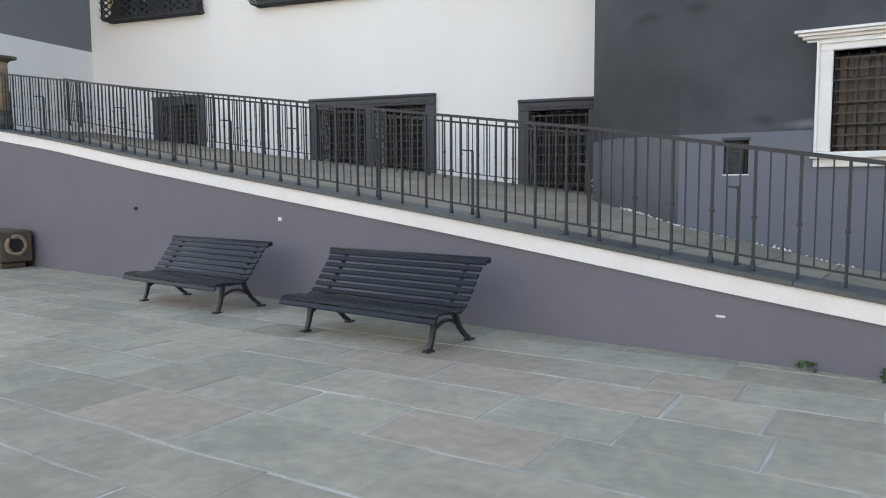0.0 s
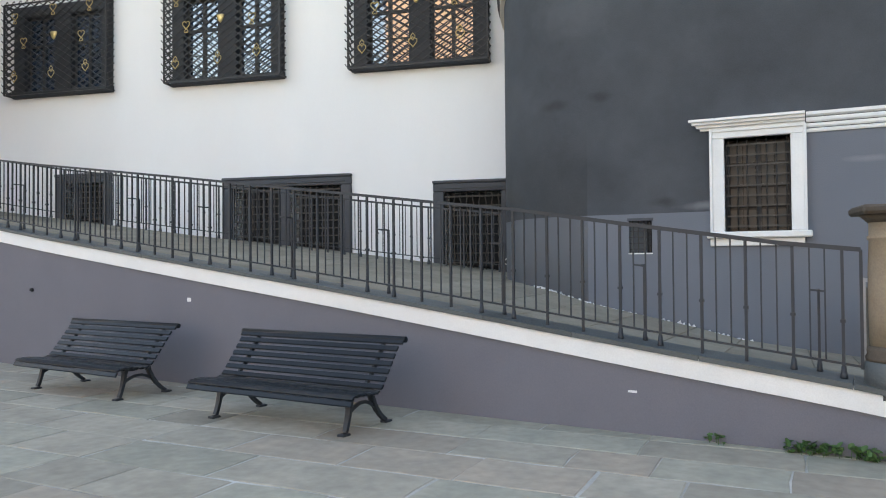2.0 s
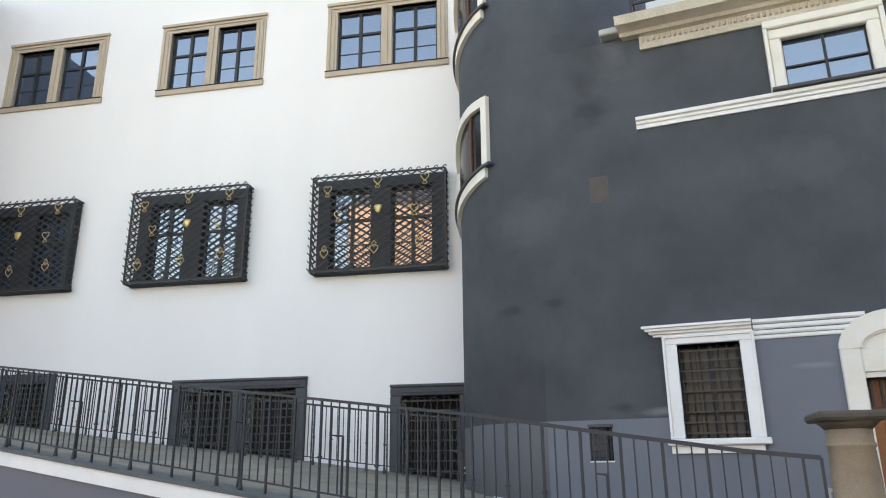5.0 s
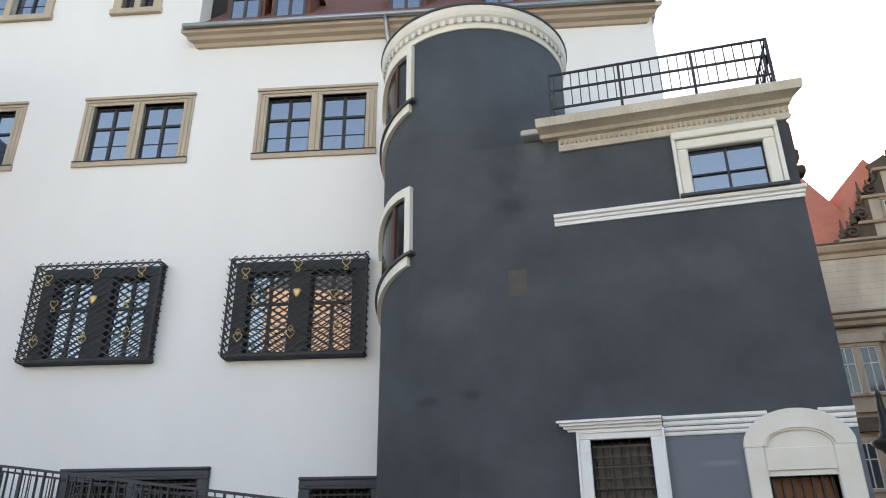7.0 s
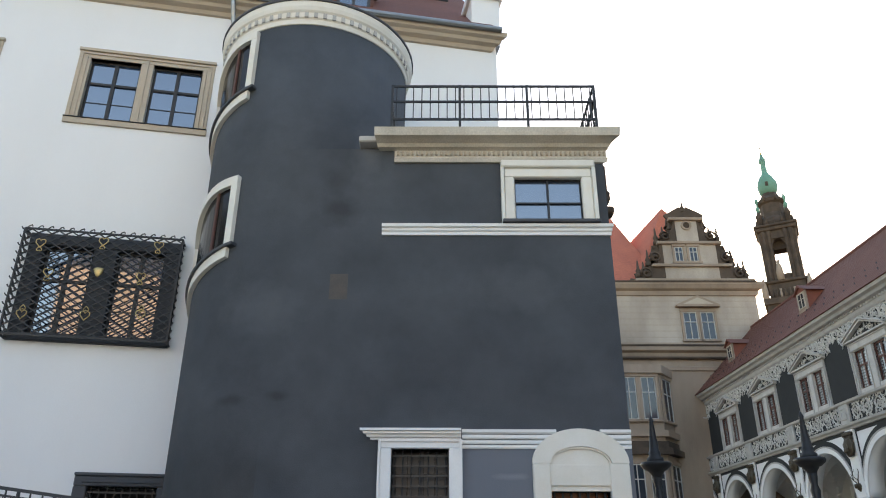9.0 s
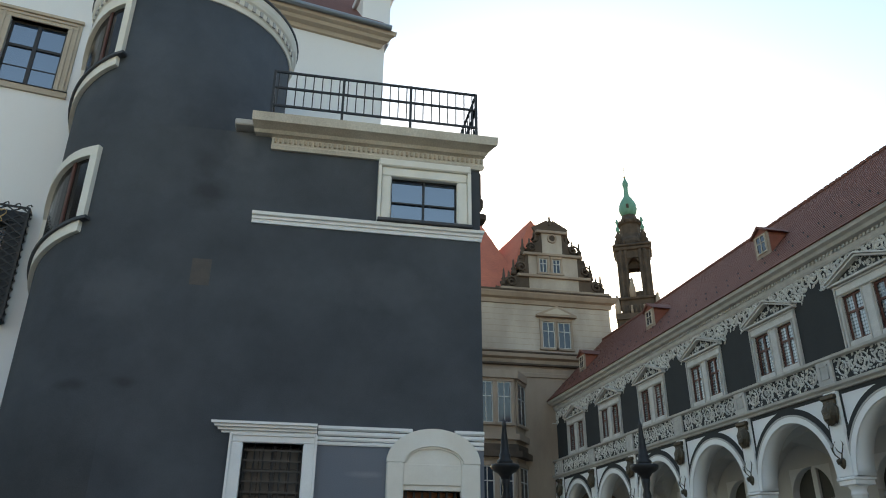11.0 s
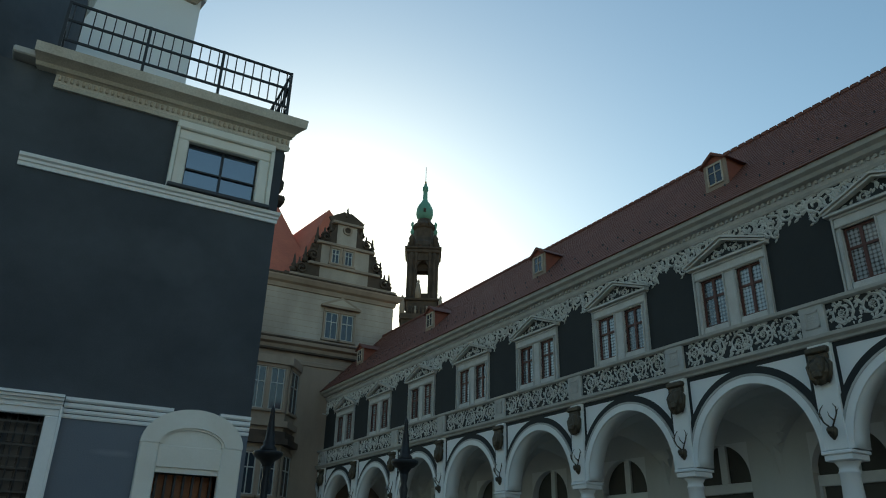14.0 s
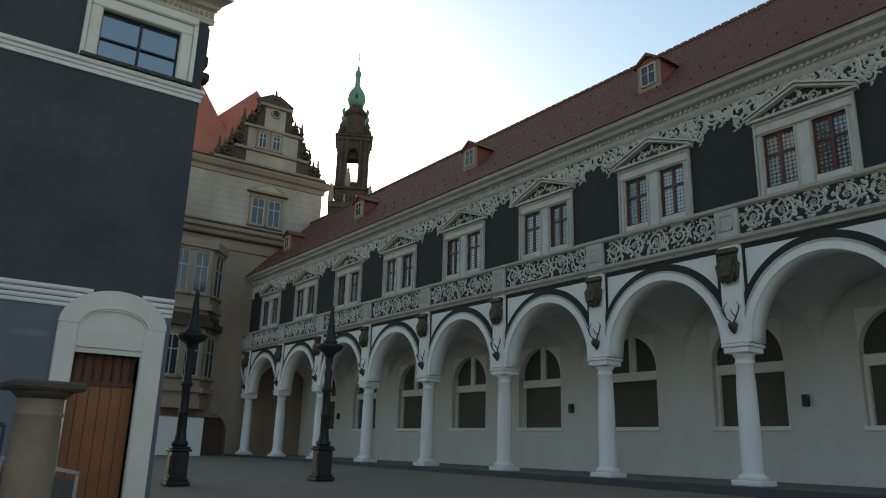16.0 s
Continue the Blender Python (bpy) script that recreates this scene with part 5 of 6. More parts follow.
def leaf(bm, cx, cz, r, a, y):
    c, s = math.cos(a), math.sin(a)
    out = [(-1.0, 0), (-0.3, 0.5), (0.5, 0.42), (1.1, 0), (0.5, -0.42), (-0.3, -0.5)]
    vs = [bm.verts.new((cx + r * (c * p - s * q), y + 0.03, cz + r * (s * p + c * q))) for p, q in out]
    m = bm.verts.new((cx, y - 0.005, cz))
    for i in range(6):
        bm.faces.new((vs[i], vs[(i + 1) % 6], m))


def rosette(bm, cx, cz, r, y):
    for i in range(8):
        a = 2 * math.pi * i / 8
        leaf(bm, cx + r * 0.62 * math.cos(a), cz + r * 0.62 * math.sin(a), r * 0.4, a, y)
    leaf(bm, cx, cz, r * 0.3, 0, y - 0.01)


def frieze_mesh(seed):
    """Scrolling foliage of one bay of the lower frieze, z from 0 to 0.72, x over 3.8 m."""
    rnd = random.Random(seed)
    bm = bmesh.new()
    for i, cx in enumerate((-1.55, -0.78, 0.0, 0.78, 1.55)):
        sgn = 1 if i % 2 else -1
        spiral(bm, cx, 0.37, 0.33, 1.9, -sgn * 1.4 + rnd.uniform(-0.3, 0.3), sgn, 0.042, 0)
        rosette(bm, cx, 0.37, 0.1, -0.01)
        for q in range(7):
            leaf(bm, cx + 0.39 + rnd.uniform(-0.12, 0.12), 0.06 + q * 0.1, rnd.uniform(0.06, 0.1), rnd.uniform(0, 6.3), 0)
        for q in range(34):
            a = rnd.uniform(0, 6.3)
            r = rnd.uniform(0.14, 0.4)
            leaf(bm, cx + r * math.cos(a), min(0.68, max(0.05, 0.37 + r * math.sin(a))), rnd.uniform(0.045, 0.095), rnd.uniform(0, 6.3), 0.004)
    return bm


def upper_scroll_mesh(seed):
    """The deep, ragged scroll border that hangs below the eaves and thickens over the window."""
    rnd = random.Random(seed)
    bm = bmesh.new()
    for i in range(11):
        x = -HB + BAY * (i + 0.5) / 11
        near = abs(x) / HB
        h = 0.42 + 0.40 * max(0, 1 - abs(near - 0.62) / 0.36)
        sgn = 1 if i % 2 else -1
        spiral(bm, x, 0.72 - h * 0.45, 0.2 + h * 0.13, 1.5, rnd.uniform(0, 6), sgn, 0.062, 0)
        for q in range(int(16 * h)):
            leaf(bm, x + rnd.uniform(-0.2, 0.2), 0.72 - rnd.uniform(0.0, h), rnd.uniform(0.08, 0.13), rnd.uniform(0, 6.3), 0)
        if 0.45 < near < 0.85:
            spiral(bm, x, 0.72 - h * 0.95, 0.17, 1.4, rnd.uniform(0, 6), -sgn, 0.045, 0)
    for i in range(24):
        leaf(bm, rnd.uniform(-HB, HB), 0.72 + rnd.uniform(-0.1, 0.06), 0.1, rnd.uniform(0, 6.3), 0)
    return bm


me_fr = [mesh_of("scroll_frieze", frieze_mesh(s), M_ORN) for s in (3, 4, 5)]
me_up = [mesh_of("scroll_border", upper_scroll_mesh(s), M_ORN) for s in (6, 7, 8)]
me_plate = mesh_of("frieze_ground", cbox(-HB + 0.35, HB - 0.35, -0.27, -0.2, 7.25, 7.93), M_SGRAF)
bm = cbox(-0.34, 0.34, -0.36, -0.2, 7.19, 7.99, bevel=0.02)
me_ped = mesh_of("pedestal", bm, M_LEDGE)
bm = bmesh.new()
for q in ((-0.2, 0.2, -0.385, -0.35, 7.37, 7.43), (-0.2, 0.2, -0.385, -0.35, 7.77, 7.83), (-0.2, -0.15, -0.385, -0.35, 7.37, 7.83), (0.15, 0.2, -0.385, -0.35, 7.37, 7.83)):
    box(bm, *q)
rosette(bm, 0, 7.6, 0.15, -0.37)
me_pedorn = mesh_of("pedestal_relief", bm, M_LEDGE)
me_led1 = mesh_of("lower_ledge", profile_run(bmesh.new(), -HB, HB, [(0.2, 6.95), (0.33, 6.97), (0.36, 7.03), (0.45, 7.09), (0.47, 7.17), (0.3, 7.23), (0.2, 7.23)]), M_LEDGE)
me_led2 = mesh_of("upper_ledge", profile_run(bmesh.new(), -HB, HB, [(0.2, 7.93), (0.32, 7.93), (0.4, 7.97), (0.42, 8.05), (0.2, 8.07)]), M_LEDGE)
arc.matrix_world = ST


# window of the upper storey, local x about its middle
WZ0, WZ1 = 8.34, 9.82
SILL = 8.07      # top of the ledge on which the window frames stand


def arcade_window(x):
    holder = new("window")
    holder.parent = arc
    holder.matrix_local = pose(x, 0, 0)
    stone, red = M_LEDGE, M_WOOD_RED
    for name, q in (("jamb", (-1.24, -1.08, -0.06, 0.2, SILL, WZ1)), ("jamb", (1.08, 1.24, -0.06, 0.2, SILL, WZ1)), ("mullion_post", (-0.22, 0.22, -0.05, 0.2, SILL, WZ1)), ("lintel", (-1.24, 1.24, -0.06, 0.2, WZ1, WZ1 + 0.42)), ("sill", (-1.08, -0.22, -0.08, 0.2, SILL, WZ0)), ("sill", (0.22, 1.08, -0.08, 0.2, SILL, WZ0))):
        part(name, cbox(*q, bevel=0.02), M_FRIEZE_STONE, holder)
    for q in ((-1.29, -1.24, -0.1, 0.05, SILL, WZ1 + 0.42), (1.24, 1.29, -0.1, 0.05, SILL, WZ1 + 0.42), (-1.13, -1.085, -0.1, -0.03, SILL, WZ1), (1.085, 1.13, -0.1, -0.03, SILL, WZ1), (-0.215, -0.17, -0.09, -0.03, SILL, WZ1), (0.17, 0.215, -0.09, -0.03, SILL, WZ1), (-1.24, 1.24, -0.1, -0.04, WZ1 + 0.04, WZ1 + 0.08), (-1.24, 1.24, -0.1, -0.04, WZ1 + 0.3, WZ1 + 0.36)):
        part("moulding", cbox(*q), M_LEDGE, holder)
    for sx in (-1, 1):
        part("pediment_slope", bar(bmesh.new(), (sx * 1.42, -0.08, 10.28), (0.0, -0.08, 10.82), 0.26, 0.06), M_FRIEZE_STONE, holder)
        part("pediment_slope", bar(bmesh.new(), (sx * 1.46, -0.12, 10.34), (0.0, -0.12, 10.9), 0.3, 0.045), M_FRIEZE_STONE, holder)
    part("pediment_base", cbox(-1.42, 1.42, -0.2, 0.05, 10.2, 10.25, bevel=0.01), M_FRIEZE_STONE, holder)
    part("pediment_base", cbox(-1.34, 1.34, -0.15, 0.05, 10.25, 10.3), M_LEDGE, holder)
    bm = sheet(bmesh.new(), [(-1.3, 10.3), (1.3, 10.3), (0, 10.83)], -0.03, 0.02)
    part("pediment_field", bm, M_SGRAF, holder)
    bm = bmesh.new()
    spiral(bm, -0.35, 10.44, 0.15, 1.5, 0, 1, 0.035, -0.06)
    spiral(bm, 0.35, 10.44, 0.15, 1.5, math.pi, -1, 0.035, -0.06)
    for a in range(10):
        leaf(bm, -0.9 + a * 0.2, 10.38 + 0.14 * (1 - abs(a - 4.5) / 4.5), 0.08, a, -0.06)
    leaf(bm, 0, 10.62, 0.12, 1.57, -0.06)
    part("pediment_scroll", bm, M_ORN, holder)["kind"] = "stuff"
    for s0, s1 in ((-1.08, -0.22), (0.22, 1.08)):
        leafw = s1 - s0
        bm = bmesh.new()
        w = 0.065
        box(bm, s0, s0 + w, 0.04, 0.1, WZ0, WZ1), box(bm, s1 - w, s1, 0.04, 0.1, WZ0, WZ1)
        box(bm, s0 + w, s1 - w, 0.04, 0.1, WZ0, WZ0 + w), box(bm, s0 + w, s1 - w, 0.04, 0.1, WZ1 - w, WZ1)
        m = (s0 + s1) / 2
        box(bm, m - 0.045, m + 0.045, 0.035, 0.1, WZ0 + w, WZ1 - w)
        zt = WZ0 + 0.88
        box(bm, s0 + w, m - 0.045, 0.038, 0.1, zt, zt + 0.07), box(bm, m + 0.045, s1 - w, 0.038, 0.1, zt, zt + 0.07)
        part("casement_frame", bm, red, holder)
        for a, b in ((s0 + w, m - 0.045), (m + 0.045, s1 - w)):
            for c, d in ((WZ0 + w, zt), (zt + 0.07, WZ1 - w)):
                part("pane", cbox(a, b, 0.075, 0.085, c, d), M_LEAD, holder)
    return holder


def leaded_glass():
    """Small round panes in lead: a fine grid of pale discs."""
    m = glass("bullseye_glass", (0.09, 0.10, 0.10), rough=0.12, ior=1.9)
    nt = m.node_tree
    b = nt.nodes["Principled BSDF"]
    geo = nt.nodes.new("ShaderNodeNewGeometry")
    vor = nt.nodes.new("ShaderNodeTexVoronoi")
    vor.inputs["Scale"].default_value, vor.inputs["Randomness"].default_value = 9.0, 0.1
    nt.links.new(geo.outputs["Position"], vor.inputs["Vector"])
    cr = nt.nodes.new("ShaderNodeValToRGB")
    cr.color_ramp.elements[0].position, cr.color_ramp.elements[0].color = 0.35, (0.34, 0.36, 0.36, 1)
    cr.color_ramp.elements[1].position, cr.color_ramp.elements[1].color = 0.62, (0.03, 0.03, 0.03, 1)
    nt.links.new(vor.outputs["Distance"], cr.inputs["Fac"])
    nt.links.new(cr.outputs["Color"], b.inputs["Base Color"])
    return m


M_LEAD = leaded_glass()
WIN_Y = [y - HB + 0.17 for y in COLS[1:]] + [COLS[-1] + HB + 0.17]
wholes = []
for y in WIN_Y:
    wholes += [(-y - 1.08, -y - 0.22, WZ0, WZ1), (-y + 0.22, -y + 1.08, WZ0, WZ1)]
part("upper_wall", wall_mesh(-END, -Y0, 6.97, 11.15, 0.35, wholes), M_SGRAF, arc, "black sgraffito plaster")
first = arcade_window(-WIN_Y[0])
for y in WIN_Y[1:]:
    copy_thing(first, pose(-y, 0, 0))
for i, y in enumerate(COLS):
    share("column", me_col, None, arc, pose(-y, 0, FLOOR_Z - 0.05))
    share("pier", me_pier, None, arc, pose(-y, 0, 0))
    share("pedestal", me_ped, None, arc, pose(-y, 0, 0))
    share("pedestal_relief", me_pedorn, None, arc, pose(-y, 0, 0))
    share("carved_mask", me_mask, None, arc, pose(-y, 0.02, 6.02))
    share("antler_trophy", me_trophy, None, arc, pose(-y, 0.1, 4.86))
for i, y in enumerate([c - HB for c in COLS[1:]] + [COLS[-1] + HB]):
    for me, nm in ((me_arch, "arch_wall"), (me_archiv, "archivolt"), (me_archiv2, "archivolt_rim"), (me_black, "painted_band"), (me_plate, "frieze_ground"), (me_led1, "lower_ledge"), (me_led2, "upper_ledge")):
        share(nm, me, None, arc, pose(-y, 0, 0))
    share("scroll_frieze", me_fr[i % 3], None, arc, pose(-y, -0.3, 7.24))
    share("scroll_border", me_up[i % 3], None, arc, pose(-y - 0.17, -0.04, 10.38))
bm = profile_run(bmesh.new(), -END, -Y0, [(-0.3, 11.05), (0.05, 11.07), (0.1, 11.15), (0.12, 11.25), (0.12, 11.35), (0.3, 11.39), (0.36, 11.49), (0.5, 11.55), (0.54, 11.67), (-0.3, 11.7)])
part("eaves_cornice", bm, M_LEDGE, arc, "pale stone eaves cornice")
me_dent = mesh_of("dentil", cbox(0, 0.08, -0.18, -0.1, 11.26, 11.35), M_LEDGE)
x = -END
while x < -Y0:
    share("dentil", me_dent, None, arc, pose(x, 0, 0))
    x += 0.18
bm = bmesh.new()
v = [bm.verts.new(p) for p in ((-END, -0.6, 11.67), (-Y0, -0.6, 11.67), (-Y0, 3.6, 16.0), (-END, 3.6, 16.0), (-END, 8, 11.65), (-Y0, 8, 11.65))]
for f in ((0, 1, 2, 3), (3, 2, 5, 4), (0, 3, 4), (1, 5, 2), (0, 4, 5, 1)):
    bm.faces.new([v[i] for i in f])
arc_roof = part("roof", bm, M_TILE, arc, "brown clay plain-tile roof")
# tile courses as thin stepped strips, ridge tiles on top
sl = math.hypot(4.2, 4.33)
dy, dz = 4.2 / sl, 4.33 / sl
for k in range(30):
    bm = bmesh.new()
    s = k * 0.2
    y, z = -0.6 + dy * s, 11.67 + dz * s
    a = [bm.verts.new((xx, y + dy * q - dz * 0.02 * o, z + dz * q + dy * 0.02 * o)) for xx in (-END, -Y0) for q, o in ((0, 0), (0, 1.0), (0.21, 0.25))]
    bm.faces.new((a[0], a[3], a[4], a[1])), bm.faces.new((a[1], a[4], a[5], a[2]))
    part("tile_course", bm, M_TILE, arc_roof)
bm = bmesh.new()
x = -END
while x < -Y0:
    box(bm, x, x + 0.3, 3.5, 3.7, 15.94, 16.1, bevel=0.03)
    x += 0.33
rt = part("ridge_tiles", bm, M_TILE, arc_roof)
rt["kind"] = "stuff"
# snow-guard stubs
bm = bmesh.new()
rnd = random.Random(9)
for k in range(2):
    x = -END
    while x < -Y0:
        s = 0.9 + k * 0.8
        box(bm, x, x + 0.035, -0.6 + dy * s - 0.04, -0.6 + dy * s, 11.67 + dz * s, 11.67 + dz * s + 0.07)
        x += 0.8
sg = part("snow_guard", bm, M_BLACK, arc_roof)
sg["kind"] = "stuff"
for y in (4.75, 13.95, 23.2, 32.4, 41.0):
    h = new("dormer")
    h.parent = arc
    h.matrix_local = pose(-y, 0.72, 13.1)
    part("body", cbox(-0.42, 0.42, 0.0, 1.3, -0.1, 0.85), M_CHEEK, h, "red-brown clay-clad cheeks")
    part("front", cbox(-0.44, 0.44, -0.05, 0.0, -0.1, 0.85), M_SAND_OLD, h)
    bm = sheet(bmesh.new(), [(-0.58, 0.82), (-0.42, 0.85), (0, 1.1), (0.42, 0.85), (0.58, 0.82), (0, 1.22)], -0.16, 1.6)
    part("roof", bm, M_TILE, h)
    part("gable", sheet(bmesh.new(), [(-0.44, 0.85), (0.44, 0.85), (0, 1.12)], -0.05, 1.5), M_CHEEK, h)
    part("pane", cbox(-0.26, 0.26, -0.07, -0.052, 0.1, 0.75), M_GLASS_FAR, h)
    bm = bmesh.new()
    for q in ((-0.3, -0.25, -0.1, -0.05, 0.05, 0.8), (0.25, 0.3, -0.1, -0.05, 0.05, 0.8), (-0.02, 0.02, -0.09, -0.05, 0.1, 0.75), (-0.25, 0.25, -0.095, -0.05, 0.75, 0.8), (-0.25, 0.25, -0.095, -0.05, 0.05, 0.1), (-0.25, 0.25, -0.085, -0.05, 0.48, 0.51)):
        box(bm, *q)
    part("frame", bm, M_SAND, h)
# arcade inside: back wall with blind windows, ceiling
GX = 3.9
gal_holes = []
for y in [c - HB for c in COLS[1:]]:
    gal_holes.append((-y - 1.2, -y + 1.2, 2.52, 5.72))
solid("wall_arcade_back", wall_mesh(-END, -Y0, 0.3, 6.9, 0.5, gal_holes), M_ARCADE, "white rendered back wall of the arcade", "wall", ST @ pose(0, GX, 0), kind="structure")
solid("ceiling_arcade", cbox(-END, -Y0, 0.36, GX + 0.1, 6.75, 6.95), M_WHITE, "white arcade ceiling", "ceiling", ST, kind="structure")


def vault_mesh():
    """A groin vault over one bay, open on all four sides."""
    nx, ny = 28, 20
    bm = bmesh.new()
    d0, d1 = 0.36, GX
    f = lambda t: math.sqrt(max(0.0, 1 - t * t))
    g = []
    for j in range(ny + 1):
        y = d0 + (d1 - d0) * j / ny
        g.append([bm.verts.new((-HB + BAY * i / nx, y, SPR + 0.12 + 2.1 * max(f((-1 + 2 * i / nx) * 1.03), f(-1 + 2 * j / ny)))) for i in range(nx + 1)])
    for a, b in zip(g, g[1:]):
        for i in range(nx):
            bm.faces.new((a[i], a[i + 1], b[i + 1], b[i])).smooth = False
    return bm


me_vault = mesh_of("vault", vault_mesh(), M_ARCADE)
for i, y in enumerate([c - HB for c in COLS[1:]] + [COLS[-1] + HB]):
    ob = new("vault", me_vault)
    ob.matrix_world = ST @ pose(-y, 0, 0)
    tagged(ob, "white rendered groin vault of an arcade bay", "vault", kind="structure")
for i, y in enumerate([c - HB for c in COLS[1:]]):
    n_win += 1
    t = thing("window_%d" % n_win, ST @ pose(-y, GX, 0), "round-headed window with drawn grey blinds in the arcade", "window", kind="structure")
    # the opening's upper corners are filled to a round head
    bm = bmesh.new()
    n = 16
    for s in (-1, 1):
        pts = [(s * 1.2, 5.72)] + [(s * 1.2 * math.cos(math.pi / 2 * k / n), 4.55 + 1.17 * math.sin(math.pi / 2 * k / n)) for k in range(n + 1)]
        sheet(bm, pts, 0.0, 0.3)
    part("head", bm, M_WHITE, t)
    part("blind", cbox(-1.2, 1.2, 0.34, 0.36, 2.52, 5.72), M_SHADE, t)
    part("sill", cbox(-1.28, 1.28, -0.06, 0.34, 2.4, 2.54, bevel=0.02), M_WHITE_TRIM, t)
    part("transom", cbox(-1.2, 1.2, 0.2, 0.34, 4.15, 4.47, bevel=0.02), M_WHITE_TRIM, t)
    part("mullion", cbox(-0.14, 0.14, 0.21, 0.34, 4.47, 5.72, bevel=0.015), M_WHITE_TRIM, t)
    for s in (-1, 1):
        part("jamb", cbox(min(s * 1.1, s * 1.2), max(s * 1.1, s * 1.2), 0.2, 0.34, 2.54, 4.15), M_WHITE_TRIM, t)
    lamp = solid("wall_lamp", cbox(-0.09, 0.09, -0.14, 0, 0, 0.34, bevel=0.02), M_BLACK, "small dark box lamp on the arcade's back wall", "wall lamp", ST @ pose(-y + 1.8, GX, 3.08), "arcade wall lamps") if i % 2 == 0 else None


# ---- dark candelabra posts in the court ----
def candelabrum(x, y, label):
    t = thing("candelabrum", pose(x, y, ground_z(x, y) - 0.02), label, "lamp post", "court candelabra")
    bm = bmesh.new()
    box(bm, -0.29, 0.29, -0.29, 0.29, 0, 0.1, bevel=0.02), box(bm, -0.25, 0.25, -0.25, 0.25, 0.1, 0.16, bevel=0.02), box(bm, -0.21, 0.21, -0.21, 0.21, 0.16, 0.8, bevel=0.02), box(bm, -0.26, 0.26, -0.26, 0.26, 0.8, 0.86, bevel=0.02), box(bm, -0.23, 0.23, -0.23, 0.23, 0.86, 0.92, bevel=0.02)
    part("pedestal", bm, M_BLACK, t)
    for sx, sy in ((0, -1), (0, 1), (1, 0), (-1, 0)):
        wx, wy = (0.13, 0.012) if sy else (0.012, 0.13)
        part("panel", cbox(sx * 0.218 - wx, sx * 0.218 + wx, sy * 0.218 - wy, sy * 0.218 + wy, 0.26, 0.7, bevel=0.006), M_BLACK, t)
    part("shaft", lathe(bmesh.new(), [(0.19, 0.92), (0.21, 1.0), (0.15, 1.08), (0.125, 1.25), (0.115, 1.7), (0.14, 1.73), (0.115, 1.78), (0.105, 2.38), (0.145, 2.42), (0.155, 2.48), (0.11, 2.54), (0.09, 2.7), (0.12, 2.95), (0.08, 3.1), (0.11, 3.25), (0.12, 3.4)], 0, 0, 16), M_BLACK, t)
    part("bowl", lathe(bmesh.new(), [(0.1, 3.3), (0.13, 3.42), (0.2, 3.52), (0.28, 3.56), (0.37, 3.64), (0.39, 3.7), (0.37, 3.74), (0.2, 3.76)], 0, 0, 20), M_BLACK, t)
    part("finial", lathe(bmesh.new(), [(0.22, 3.74), (0.22, 3.84), (0.15, 3.9), (0.17, 3.98), (0.13, 4.04), (0.115, 4.2), (0.055, 4.75), (0.07, 4.8), (0.01, 4.95)], 0, 0, 8), M_BLACK, t)
    return t


candelabrum(5.38, 19.3, "black cast-iron candelabrum post on a square pedestal")
candelabrum(9.3, 19.25, "black cast-iron candelabrum post nearer the arcade")

# ---- palace gatehouse at the far end of the court ----
GB = pose(-0.27, 44, 0)
gate = thing("gatehouse", GB, "tall sandstone gatehouse with scrolled gable and orange roof", "building")
part("lower_wall", wall_mesh(6, 20.15, 0, 14.4, 0.6, [(13.1, 15.1, 0, 3.0)]), M_SAND_OLD, gate, "brown weathered sandstone")
part("upper_wall", wall_mesh(6, 20.15, 14.4, 18.5, 0.6, [(15.3, 16.15, 15.2, 17.0), (16.4, 17.25, 15.2, 17.0)]), M_SAND_PALE, gate, "pale coursed ashlar")
part("belt_cornice", profile_run(bmesh.new(), 6, 20.15, [(0, 14.0), (0.15, 14.05), (0.2, 14.3), (0.45, 14.4), (0.5, 14.62), (0.25, 14.7), (0.2, 14.95), (0, 15.0)], 0, 1), M_SAND_OLD, gate, "weathered belt cornice")
part("belt_cap", cbox(6, 20.65, -0.54, 0.0, 14.63, 14.76, bevel=0.03), M_SAND_BLACK, gate, "soot-dark cap of the belt cornice")
part("belt_drip", cbox(6, 20.3, -0.24, 0.0, 13.92, 14.06, bevel=0.03), M_SAND_BLACK, gate)
part("lower_band", profile_run(bmesh.new(), 6, 20.15, [(0, 13.2), (0.1, 13.22), (0.12, 13.45), (0, 13.5)], 0, 1), M_SAND_OLD, gate)
part("eaves_cornice", profile_run(bmesh.new(), 6, 20.15, [(0, 18.1), (0.1, 18.12), (0.15, 18.4), (0.35, 18.5), (0.5, 18.75), (0.5, 18.9), (-0.6, 19.0), (-0.6, 18.1)], 0, 1), M_SAND_OLD, gate, "weathered eaves cornice")
part("eaves_gutter", cbox(6, 20.15, -0.56, -0.42, 18.86, 18.98, bevel=0.02), M_SAND_BLACK, gate)
part("side_wall", cbox(19.55, 20.15, 0.62, 9, 0, 19), M_SAND_OLD, gate)
for k in range(1, 8):
    part("ashlar_joint", cbox(6, 20.15, -0.006, 0.0, 14.95 + k * 0.4, 14.97 + k * 0.4), M_SAND_OLD, gate)
# scrolled gable
GCX = 16.3
GS = lambda z: 19.0 + (z - 19.0) * 0.83
half = [(3.65, 19.0), (3.6, 19.35), (3.2, 19.5), (2.85, 19.9), (2.75, 20.35), (2.3, 20.5), (2.15, 20.15), (2.12, 21.2), (1.95, 21.9), (1.95, 22.25), (1.65, 22.4), (1.35, 22.8), (1.2, 23.2), (1.2, 23.45), (1.0, 23.6), (0.85, 24.1), (0.82, 24.5)]
half = [(a, GS(z)) for a, z in half]
